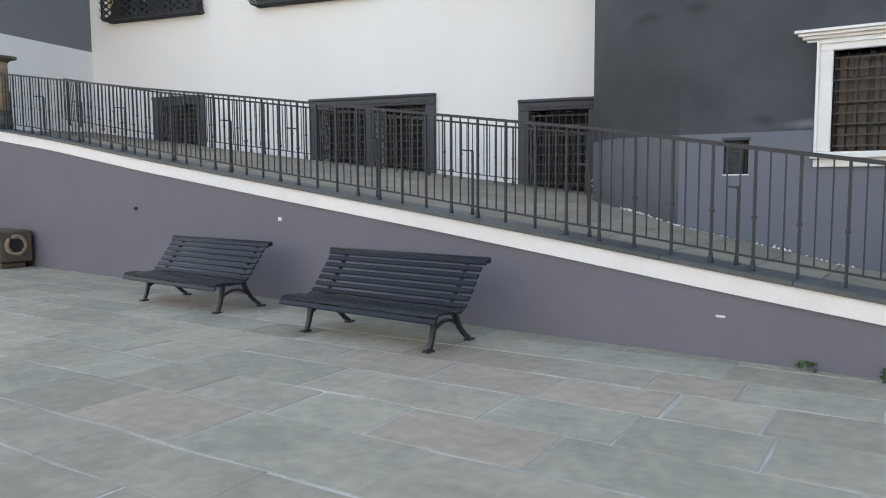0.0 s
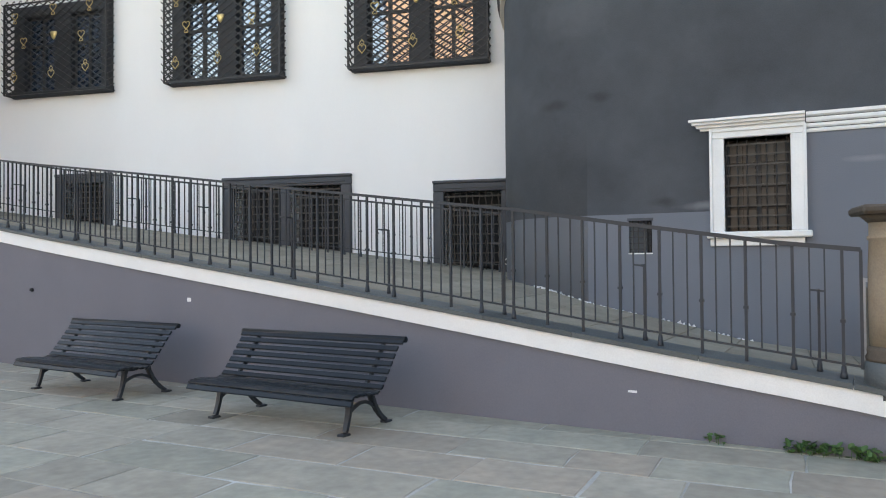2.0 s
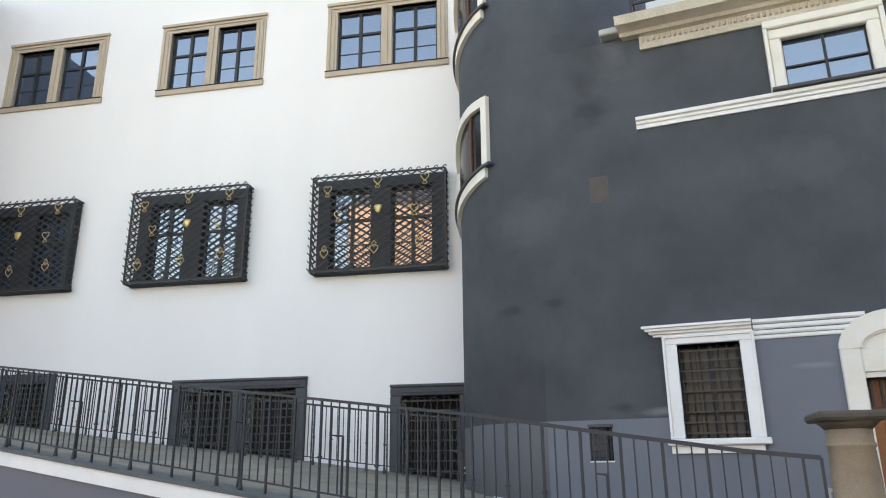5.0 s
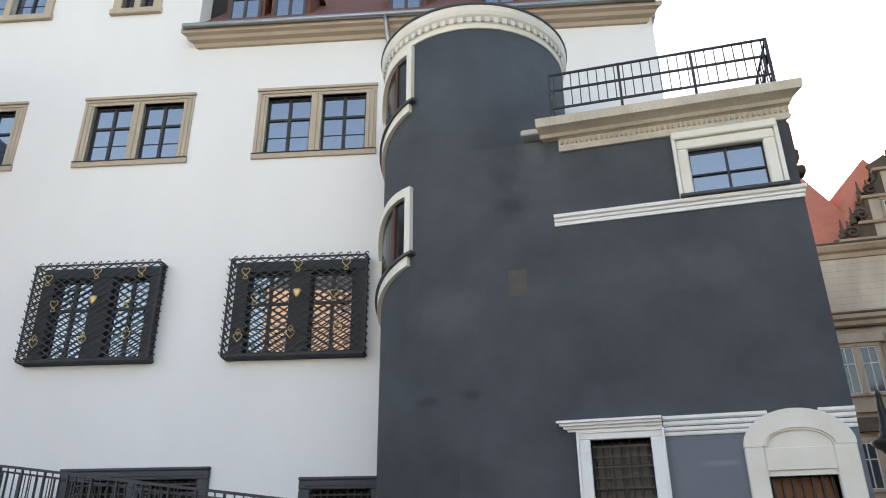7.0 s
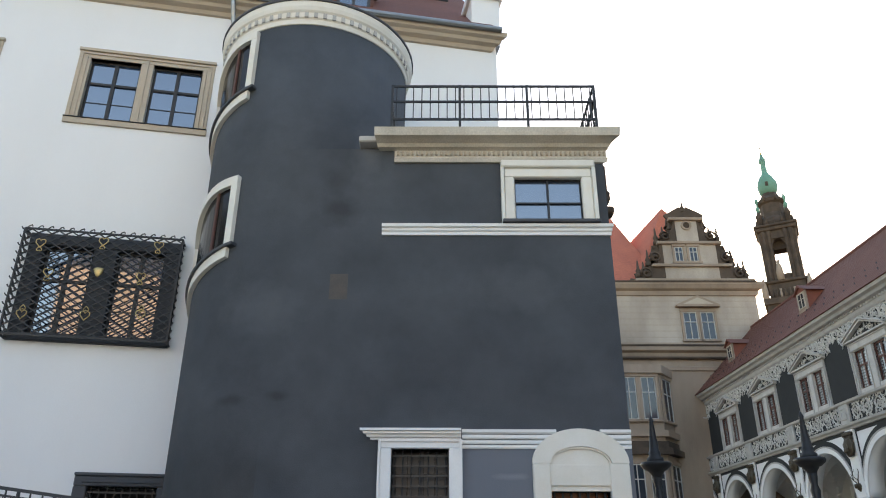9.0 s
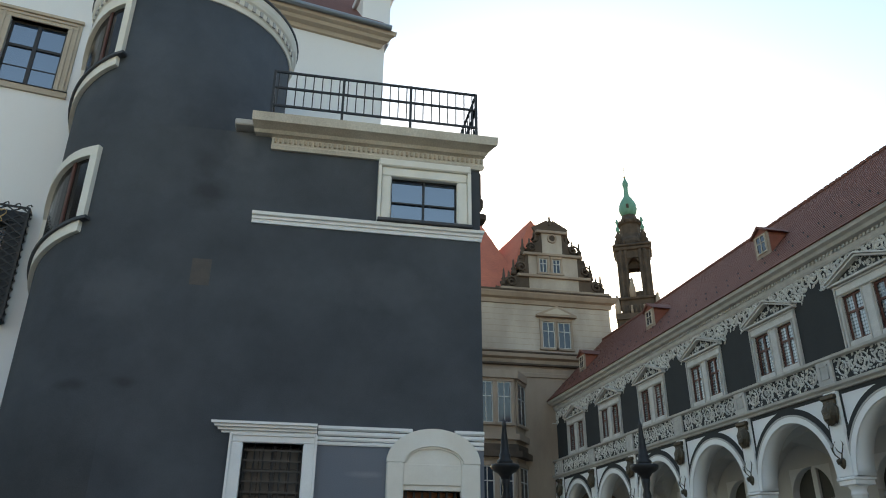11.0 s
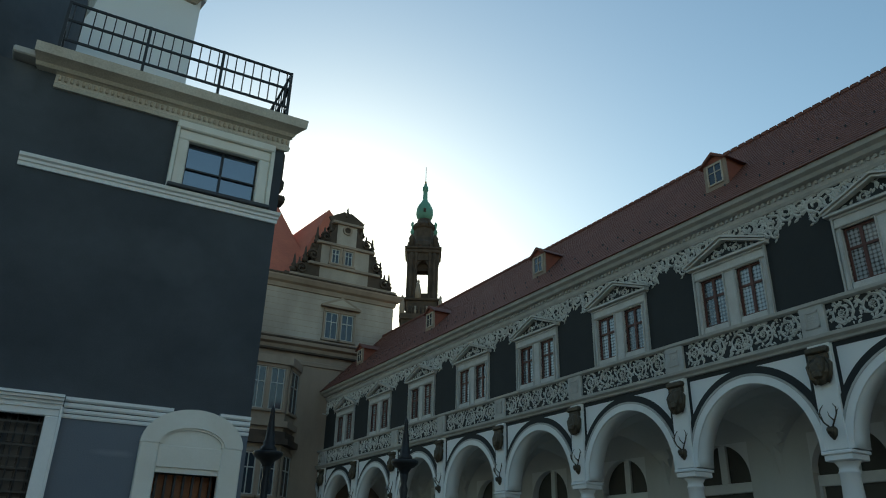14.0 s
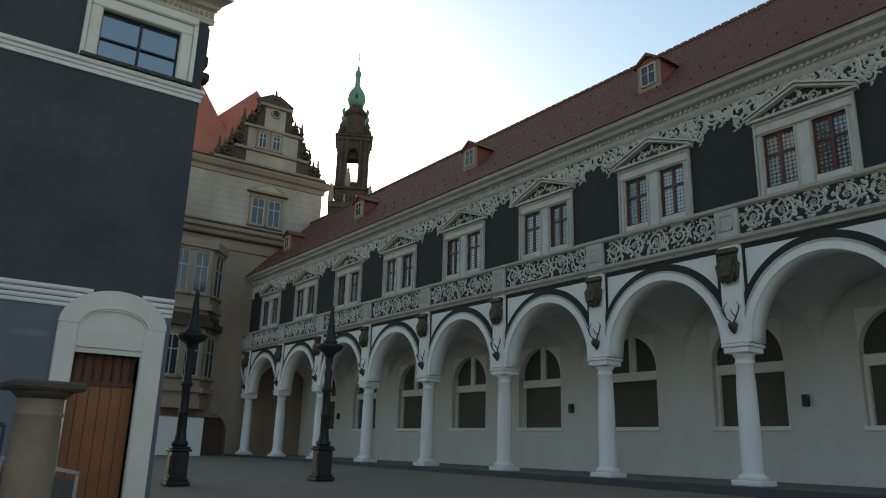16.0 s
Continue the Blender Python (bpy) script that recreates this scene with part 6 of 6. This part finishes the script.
outline = [(GCX + a, z) for a, z in half] + [(GCX, GS(25.2))] + [(GCX - a, z) for a, z in reversed(half)]
part("gable", sheet(bmesh.new(), outline, -0.1, 0.4), M_SAND_BLACK, gate, "sooty scrolled stone gable")
part("gable_field", cbox(GCX - 1.75, GCX + 1.75, -0.115, 0.0, GS(19.25), GS(22.25)), M_SAND_PALE, gate, "pale ashlar field of the gable")
part("gable_field", cbox(GCX - 0.72, GCX + 0.72, -0.115, 0.0, GS(22.45), GS(24.35)), M_SAND_PALE, gate, "pale ashlar field of the gable")
for s in (-1, 1):
    for (a0, z0), (a1, z1) in zip(half, half[1:]):
        part("coping_stone", bar(bmesh.new(), (GCX + s * a0, 0.15, z0), (GCX + s * a1, 0.15, z1), 0.85, 0.16, up=(0, 1, 0)), M_SAND_BLACK, gate)
    part("coping_stone", bar(bmesh.new(), (GCX + s * 1.1, 0.15, GS(24.5)), (GCX, 0.15, GS(25.25)), 0.9, 0.2, up=(0, 1, 0)), M_SAND_BLACK, gate)
for z, w in ((20.4, 2.6), (22.35, 2.1), (24.45, 1.15), (19.15, 3.8)):
    part("gable_band", cbox(GCX - w, GCX + w, -0.3, 0.1, GS(z) - 0.1, GS(z) + 0.1, bevel=0.03), M_SAND_OLD, gate)
for a, z, h in ((3.45, 19.5, 1.3), (2.75, 20.5, 1.2), (2.05, 22.35, 1.3), (1.1, 23.6, 1.1), (0.0, 25.2, 0.85), (3.1, 19.8, 0.9), (2.4, 21.0, 0.9), (1.55, 22.9, 0.9)):
    for s in ((-1, 1) if a else (1,)):
        bm = bmesh.new()
        lathe(bm, [(0.2, 0), (0.2, 0.18 * h), (0.12, 0.25 * h), (0.19, 0.36 * h), (0.1, 0.5 * h), (0.05, 0.9 * h), (0.01, h)], GCX + s * a, 0.15, 8)
        bmesh.ops.translate(bm, verts=bm.verts, vec=(0, 0, GS(z)))
        part("finial", bm, M_SAND_BLACK, gate)
for s in (-1, 1):
    for a, z, r in ((3.0, 19.75, 0.42), (2.3, 21.1, 0.4), (1.5, 22.95, 0.36)):
        bm = bmesh.new()
        tube(bm, [(GCX + s * (a + r * (1 - k / 16) * math.cos(k * 0.7)), -0.18, GS(z) + r * (1 - k / 16) * math.sin(k * 0.7)) for k in range(14)], 0.07, 5)
        part("scroll", bm, M_SAND_BLACK, gate)
part("roundel", arch_strip(GCX, GS(23.9), 0.22, 0.22, 0.12, -0.22, -0.08, 20, 0, 2 * math.pi), M_SAND_OLD, gate)
part("roundel_recess", lathe(bmesh.new(), [(0.24, 0), (0.23, 0.03)], 0, 0, 16), M_SAND_BLACK, gate).matrix_local = pose(GCX, -0.1, GS(23.9), 90, 0, 0)


def gate_window(x0, x1, z0, z1, parent=gate, y=0.0):
    holder = new("window")
    holder.parent = parent
    m = (x0 + x1) / 2
    for name, q in (("jamb", (x0 - 0.16, x0, y - 0.1, y + 0.15, z0, z1)), ("jamb", (x1, x1 + 0.16, y - 0.1, y + 0.15, z0, z1)), ("lintel", (x0 - 0.16, x1 + 0.16, y - 0.12, y + 0.15, z1, z1 + 0.2)), ("sill", (x0 - 0.22, x1 + 0.22, y - 0.18, y + 0.15, z0 - 0.16, z0))):
        part(name, cbox(*q, bevel=0.02), M_SAND_OLD, holder)
    part("pane", cbox(x0, x1, y - 0.02, y + 0.0, z0, z1), M_GLASS_FAR, holder)
    bm = bmesh.new()
    for x in (x0, m - 0.04, x1 - 0.07):
        box(bm, x, x + 0.06, y - 0.06, y - 0.02, z0, z1)
    for z in (z0, z0 + (z1 - z0) * 0.62, z1 - 0.07):
        box(bm, x0, x1, y - 0.055, y - 0.025, z, z + 0.06)
    part("frame", bm, M_LEDGE, holder)
    return holder


gate_window(15.3, 16.15, 15.2, 17.0)
gate_window(16.4, 17.25, 15.2, 17.0)
part("window_pediment", sheet(bmesh.new(), [(14.9, 17.3), (17.65, 17.3), (17.65, 17.42), (16.28, 18.05), (14.9, 17.42)], -0.35, 0.05), M_SAND_OLD, gate)
part("window_pediment_field", sheet(bmesh.new(), [(15.3, 17.45), (17.25, 17.45), (16.28, 17.88)], -0.37, -0.34), M_SAND, gate)
gate_window(15.3, 15.85, 20.45, 21.5, y=-0.1)
gate_window(16.25, 16.8, 20.45, 21.5, y=-0.1)
# oriel at the corner, three faces, two storeys
orl = new("oriel")
orl.parent = gate
orl.matrix_local = pose(0.5, 0, 0)


def oriel_ring(r, z0, z1, mat, name):
    bm = bmesh.new()
    out = [(9.6 - r, 0.3), (9.9 - r * 0.6, -1.3 - r), (12.4 + r * 0.6, -1.3 - r), (13.6 + r, 0.3)]
    lo = [bm.verts.new((x, y, z0)) for x, y in out]
    hi = [bm.verts.new((x, y, z1)) for x, y in out]
    for i in range(4):
        j = (i + 1) % 4
        bm.faces.new((lo[i], lo[j], hi[j], hi[i]))
    bm.faces.new(lo[::-1]), bm.faces.new(hi)
    return part(name, bm, mat, orl)


oriel_ring(0.0, 4.0, 13.0, M_SAND_OLD, "body")
oriel_ring(0.25, 12.7, 13.2, M_SAND_OLD, "top_cornice")
oriel_ring(0.25, 9.0, 9.35, M_SAND_OLD, "band")
oriel_ring(0.4, 8.0, 8.35, M_SAND_BLACK, "eaves")
oriel_ring(0.15, 8.35, 8.75, M_SAND_BLACK, "sheet_roof")
oriel_ring(0.25, 4.3, 4.6, M_SAND_OLD, "band")
oriel_ring(0.1, 3.4, 4.0, M_SAND_OLD, "corbel")


def oriel_windows(z0, z1):
    for (xa, ya, xb, yb), spans in (((9.9, -1.3, 12.4, -1.3), ((0.1, 0.44), (0.56, 0.9))), ((12.4, -1.3, 13.6, 0.3), ((0.18, 0.82),))):
        L = math.hypot(xb - xa, yb - ya)
        ang = math.degrees(math.atan2(yb - ya, xb - xa))
        for f0, f1 in spans:
            w = gate_window(L * f0, L * f1, z0, z1, orl, 0.0)
            w.matrix_local = pose(xa, ya, 0, 0, 0, ang)


oriel_windows(10.0, 12.5)
oriel_windows(5.2, 7.5)
# archway and its dark gate
part("archway", arch_strip(14.1, 2.2, 1.0, 1.0, 0.3, -0.12, 0.1, 18), M_SAND_OLD, gate)
part("archway_jamb", cbox(12.8, 13.1, -0.12, 0.1, 0, 2.2), M_SAND_OLD, gate)
part("archway_jamb", cbox(15.1, 15.4, -0.12, 0.1, 0, 2.2), M_SAND_OLD, gate)
part("archway_gate", cbox(13.0, 15.2, 0.3, 0.4, 0, 3.3), M_SAND_BLACK, gate)
# roofs
bm = bmesh.new()
v = [bm.verts.new(p) for p in ((16.2, 4, 26.5), (14.4, 7.2, 25.1), (12.7, 0.3, 18.95), (19.9, 0.3, 18.95), (19.9, 9, 18.95))]
for f in ((0, 1, 2), (0, 2, 3), (0, 3, 4), (0, 4, 1), (1, 4, 2), (2, 4, 3)):
    bm.faces.new([v[i] for i in f])
part("cross_roof", bm, M_TILE_RED, gate, "orange clay tile cross roof")
bm = bmesh.new()
v = [bm.verts.new(p) for p in ((4, 0.0, 18.95), (14.5, 0.0, 18.95), (4, 10, 30.5), (12.6, 10, 30.5), (4, 11, 18.95), (14.5, 11, 18.95))]
for f in ((0, 1, 3, 2), (1, 5, 3), (2, 3, 5, 4), (0, 2, 4), (0, 4, 5, 1)):
    bm.faces.new([v[i] for i in f])
part("main_roof", bm, M_TILE_RED, gate, "orange clay tile main roof")
solid("site_board", cbox(10.4, 13.0, 42.4, 42.5, ground_z(12, 42) - 0.02, 2.9), M_WHITE_TRIM, "pale boarding in front of the gatehouse", "board")

# ---- church tower far behind the roofs ----
church = thing("church_tower", pose(67.2, 134.1, 2.1, 0, 0, -27) @ Matrix.Diagonal((0.79, 0.79, 0.962, 1)), "dark sandstone church tower with green copper dome", "tower")
W = 3.5
bm = bmesh.new()
box(bm, -5.2, 5.2, -5.2, 5.2, -2.5, 49), box(bm, -5.8, 5.8, -5.8, 5.8, 49, 50.2)
part("base", bm, M_SAND_BLACK, church)
for sx in (-1, 1):
    for sy in (-1, 1):
        bm = bmesh.new()
        box(bm, sx * 2.7 - 1.15, sx * 2.7 + 1.15, sy * 2.7 - 1.15, sy * 2.7 + 1.15, 54.0, 65.2)
        part("corner_pier", bm, M_SAND_BLACK, church)
        for dx, dy_ in ((sx * 3.95, sy * 3.1), (sx * 3.1, sy * 3.95), (sx * 3.95, sy * 1.9), (sx * 1.9, sy * 3.95)):
            part("column", lathe(bmesh.new(), [(0.5, 54), (0.4, 54.6), (0.38, 63.6), (0.55, 64.4), (0.55, 65.2)], dx, dy_, 10), M_SAND_BLACK, church)
part("pedestal", cbox(-4.2, 4.2, -4.2, 4.2, 50.2, 54.0), M_SAND_BLACK, church)
for z0, z1, w in ((65.2, 66.0, 4.7), (66.0, 66.5, 5.1), (53.6, 54.2, 4.8)):
    part("cornice", cbox(-w, w, -w, w, z0, z1, bevel=0.15), M_SAND_BLACK, church)
for k in (0, 90):
    part("parapet", cbox(-1.6, 1.6, -3.5, 3.5, 54.0, 55.6), M_SAND_BLACK, church).matrix_local = pose(0, 0, 0, 0, 0, k)
    for s in (-1, 1):
        part("arch_haunch", sheet(bmesh.new(), [(s * 1.6, 61.6), (s * 1.4, 62.4), (s * 0.9, 63.1), (s * 0.2, 63.5), (s * 1.6, 63.5)], -3.6, 3.6), M_SAND_BLACK, church).matrix_local = pose(0, 0, 0, 0, 0, k)
for k in range(10):
    for s in (-1, 1):
        for q in (0, 90):
            part("baluster", lathe(bmesh.new(), [(0.28, 50.2), (0.34, 50.9), (0.18, 51.6), (0.3, 52.0)], -4.7 + k * 1.04, s * 5.4, 6), M_SAND_OLD if k % 3 == 0 else M_SAND_BLACK, church).matrix_local = pose(0, 0, 0, 0, 0, q)
part("arch_head", cbox(-4.0, 4.0, -4.0, 4.0, 63.4, 65.2), M_SAND_BLACK, church)
part("clock_stage", lathe(bmesh.new(), [(4.4, 66.5), (4.5, 67.4), (4.2, 68.2), (3.4, 68.9), (2.9, 70.0), (2.8, 72.2), (3.4, 72.5), (3.6, 73.1), (2.2, 74.2), (1.9, 75.0)], 0, 0, 8, smooth=False), M_SAND_BLACK, church)
part("dome", lathe(bmesh.new(), [(1.7, 74.8), (2.3, 75.8), (2.5, 76.8), (2.3, 78.0), (1.6, 79.2), (0.9, 80.0), (0.7, 80.6), (0.62, 82.6), (0.85, 83.0), (0.8, 83.8), (0.4, 84.4), (0.3, 85.0)], 0, 0, 16), M_COPPER, church, "green copper onion dome")
part("dome_lucarne", cbox(-0.35, 0.35, -2.55, -2.0, 76.3, 77.3), M_SAND_BLACK, church)
part("cross", lathe(bmesh.new(), [(0.12, 85.0), (0.35, 85.3), (0.1, 85.6), (0.08, 89.4)], 0, 0, 8), M_GOLD, church)
for sx, sy in ((-1, -1), (1, -1), (1, 1), (-1, 1)):
    part("corner_pedestal", lathe(bmesh.new(), [(0.8, 66.5), (0.75, 68.6), (0.95, 68.9), (0.5, 69.6), (0.3, 70.0)], sx * 3.3, sy * 3.3, 8), M_SAND_BLACK, church)
    part("urn", lathe(bmesh.new(), [(0.15, 69.9), (0.5, 70.4), (0.55, 70.8), (0.2, 71.4), (0.18, 71.9), (0.42, 72.3), (0.45, 72.7), (0.05, 73.3)], sx * 3.3, sy * 3.3, 10), M_COPPER, church, "green copper urn finial")
    part("statue", lathe(bmesh.new(), [(0.7, 50.2), (0.75, 52.0), (0.5, 53.4), (0.32, 53.7), (0.38, 54.2), (0.1, 54.6)], sx * 5.1, sy * 5.1, 10), M_SAND_OLD, church, "plain weathered stone figure")
    part("statue", lathe(bmesh.new(), [(0.5, 66.5), (0.55, 67.6), (0.4, 68.6), (0.28, 69.0), (0.1, 69.4)], sx * 4.2, 0.0, 10), M_SAND_OLD, church)
part("statue", lathe(bmesh.new(), [(0.8, 54.0), (0.85, 55.8), (0.55, 57.2), (0.35, 57.6), (0.4, 58.2), (0.1, 58.6)], -1.0, -4.4, 10), M_SAND_OLD, church, "plain weathered stone figure")

for i in range(8):
    a = math.pi / 4 * i + math.pi / 8
    part("pinnacle", lathe(bmesh.new(), [(0.35, 0), (0.3, 0.6), (0.45, 0.8), (0.2, 1.1), (0.05, 2.2)], 4.75 * math.cos(a), 4.75 * math.sin(a), 6), M_SAND_BLACK, church).matrix_local = pose(0, 0, 66.4)
    part("pinnacle", lathe(bmesh.new(), [(0.25, 0), (0.2, 0.5), (0.3, 0.6), (0.05, 1.5)], 3.4 * math.cos(a), 3.4 * math.sin(a), 6), M_SAND_BLACK, church).matrix_local = pose(0, 0, 72.6)

# ---- unseen fronts behind the camera: ochre mirrored in panes, pale added for bounce ----
solid("wall_south", cbox(-13, -3, -27, -26, -0.2, 22), M_OCHRE, "ochre rendered house front closing the court", "wall", kind="structure")
# added pale walls, kept low so that the panes mirror open sky
solid("wall_south_low", cbox(-34, -13.01, -27, -26, -0.2, 9), M_PALE, "pale low wall added out of view to bounce light into the court", "wall", kind="structure")
solid("wall_south_east", cbox(-2.99, 34, -27, -26, -0.2, 9), M_PALE, "pale low wall added out of view to bounce light into the court", "wall", kind="structure")
# added roof, grey so that no red shows in the panes
solid("roof_south", sheet(bmesh.new(), [(-13.5, 22), (-2.5, 22), (-5, 24), (-11, 24)], -33, -26.5), M_FRAME, "grey sheet-metal roof added to the unseen ochre house", "roof", kind="structure")
solid("wall_south_west", cbox(-31, -30, -26, 11, -0.2, 9), M_PALE, "pale low wall added out of view to bounce light into the court", "wall", kind="structure")

# ---- stone slabs of the plaza, laid in courses ----
pavement = solid("pavement", cbox(-17.2, 2.6, -9, 8.6, -0.03, -0.003), M_JOINT, "mortar bed between the plaza's stone slabs", "pavement", pose(0, 0, PLAZA_Z), kind="structure")
rnd = random.Random(21)


def slab(bm, x0, x1, y0, y1, z):
    j = lambda: rnd.uniform(-0.013, 0.013)
    c = 0.008
    pts = [(x0, y0), ((x0 + x1) / 2, y0 + j()), (x1, y0), (x1, (y0 + y1) / 2 + j()), (x1, y1), ((x0 + x1) / 2, y1 + j()), (x0, y1), (x0, (y0 + y1) / 2 + j())]
    pts = [(p + j(), q + j()) for p, q in pts]
    cx, cy = (x0 + x1) / 2, (y0 + y1) / 2
    tz = [z + rnd.uniform(-0.002, 0.002) for _ in pts]
    lo = [bm.verts.new((p, q, -0.02)) for p, q in pts]
    mid = [bm.verts.new((p, q, t - 0.005)) for (p, q), t in zip(pts, tz)]
    top = [bm.verts.new((p + (c if p < cx else -c), q + (c if q < cy else -c), t)) for (p, q), t in zip(pts, tz)]
    n = len(pts)
    for i in range(n):
        k = (i + 1) % n
        bm.faces.new((lo[i], lo[k], mid[k], mid[i])), bm.faces.new((mid[i], mid[k], top[k], top[i]))
    bm.faces.new(top)
    return bm


rest = bmesh.new()
y = -8.9
while y < 8.4:
    h = rnd.uniform(0.45, 0.75)
    if 4.0 < y < 4.25:
        h = 4.27 - y + 0.45
    x = -17.1 + rnd.uniform(-0.6, 0)
    while x < 2.5:
        w = rnd.uniform(0.6, 1.6)
        gap = rnd.choice((0.006, 0.009, 0.013, 0.02))
        if y + h < 7.1 - (x + 3.51) * 0.089 + 0.4:
            if y > 2.3 and x > -14:
                part("slab", slab(bmesh.new(), x, x + w - gap, y, y + h - gap, rnd.uniform(0.0, 0.005)), rnd.choice((M_PAVER, M_PAVER, M_PAVER_G, M_PAVER_G, M_PAVER_R)), pavement)
            else:
                slab(rest, x, x + w - gap, y, y + h - gap, rnd.uniform(0.0, 0.005))
        x += w
    y += h
far_slabs = part("slabs", rest, M_PAVER, pavement)
far_slabs["kind"] = "stuff"

# flagstones of the ramp
rnd = random.Random(33)
x = -15.5
while x < 1.4:
    w = rnd.uniform(0.5, 0.85)
    if x < -4.6:
        y_end = 13.8 + (x + 5.2) * math.tan(radians(11)) - 0.12
    elif x < TX:
        y_end = TY - math.sqrt(max(0.05, TR ** 2 - (x - TX) ** 2)) - 0.1
    else:
        y_end = 10.72
    y = ramp_y0(x) + 0.24
    while y < y_end - 0.15:
        d = min(rnd.uniform(0.55, 1.25), y_end - y)
        bm = bmesh.new()
        pts = [(x + 0.008, y + 0.008), (x + w - 0.008, y + 0.008), (x + w - 0.008, y + d - 0.008), (x + 0.008, y + d - 0.008)]
        lo = [bm.verts.new((p, q, ramp_z(p, q) - 0.03)) for p, q in pts]
        hi = [bm.verts.new((p, q, ramp_z(p, q) + 0.012)) for p, q in pts]
        bm.faces.new(hi)
        for i in range(4):
            bm.faces.new((lo[i], lo[(i + 1) % 4], hi[(i + 1) % 4], hi[i]))
        part("flagstone", bm, M_RAMP, ramp)
        y += d
    x += w
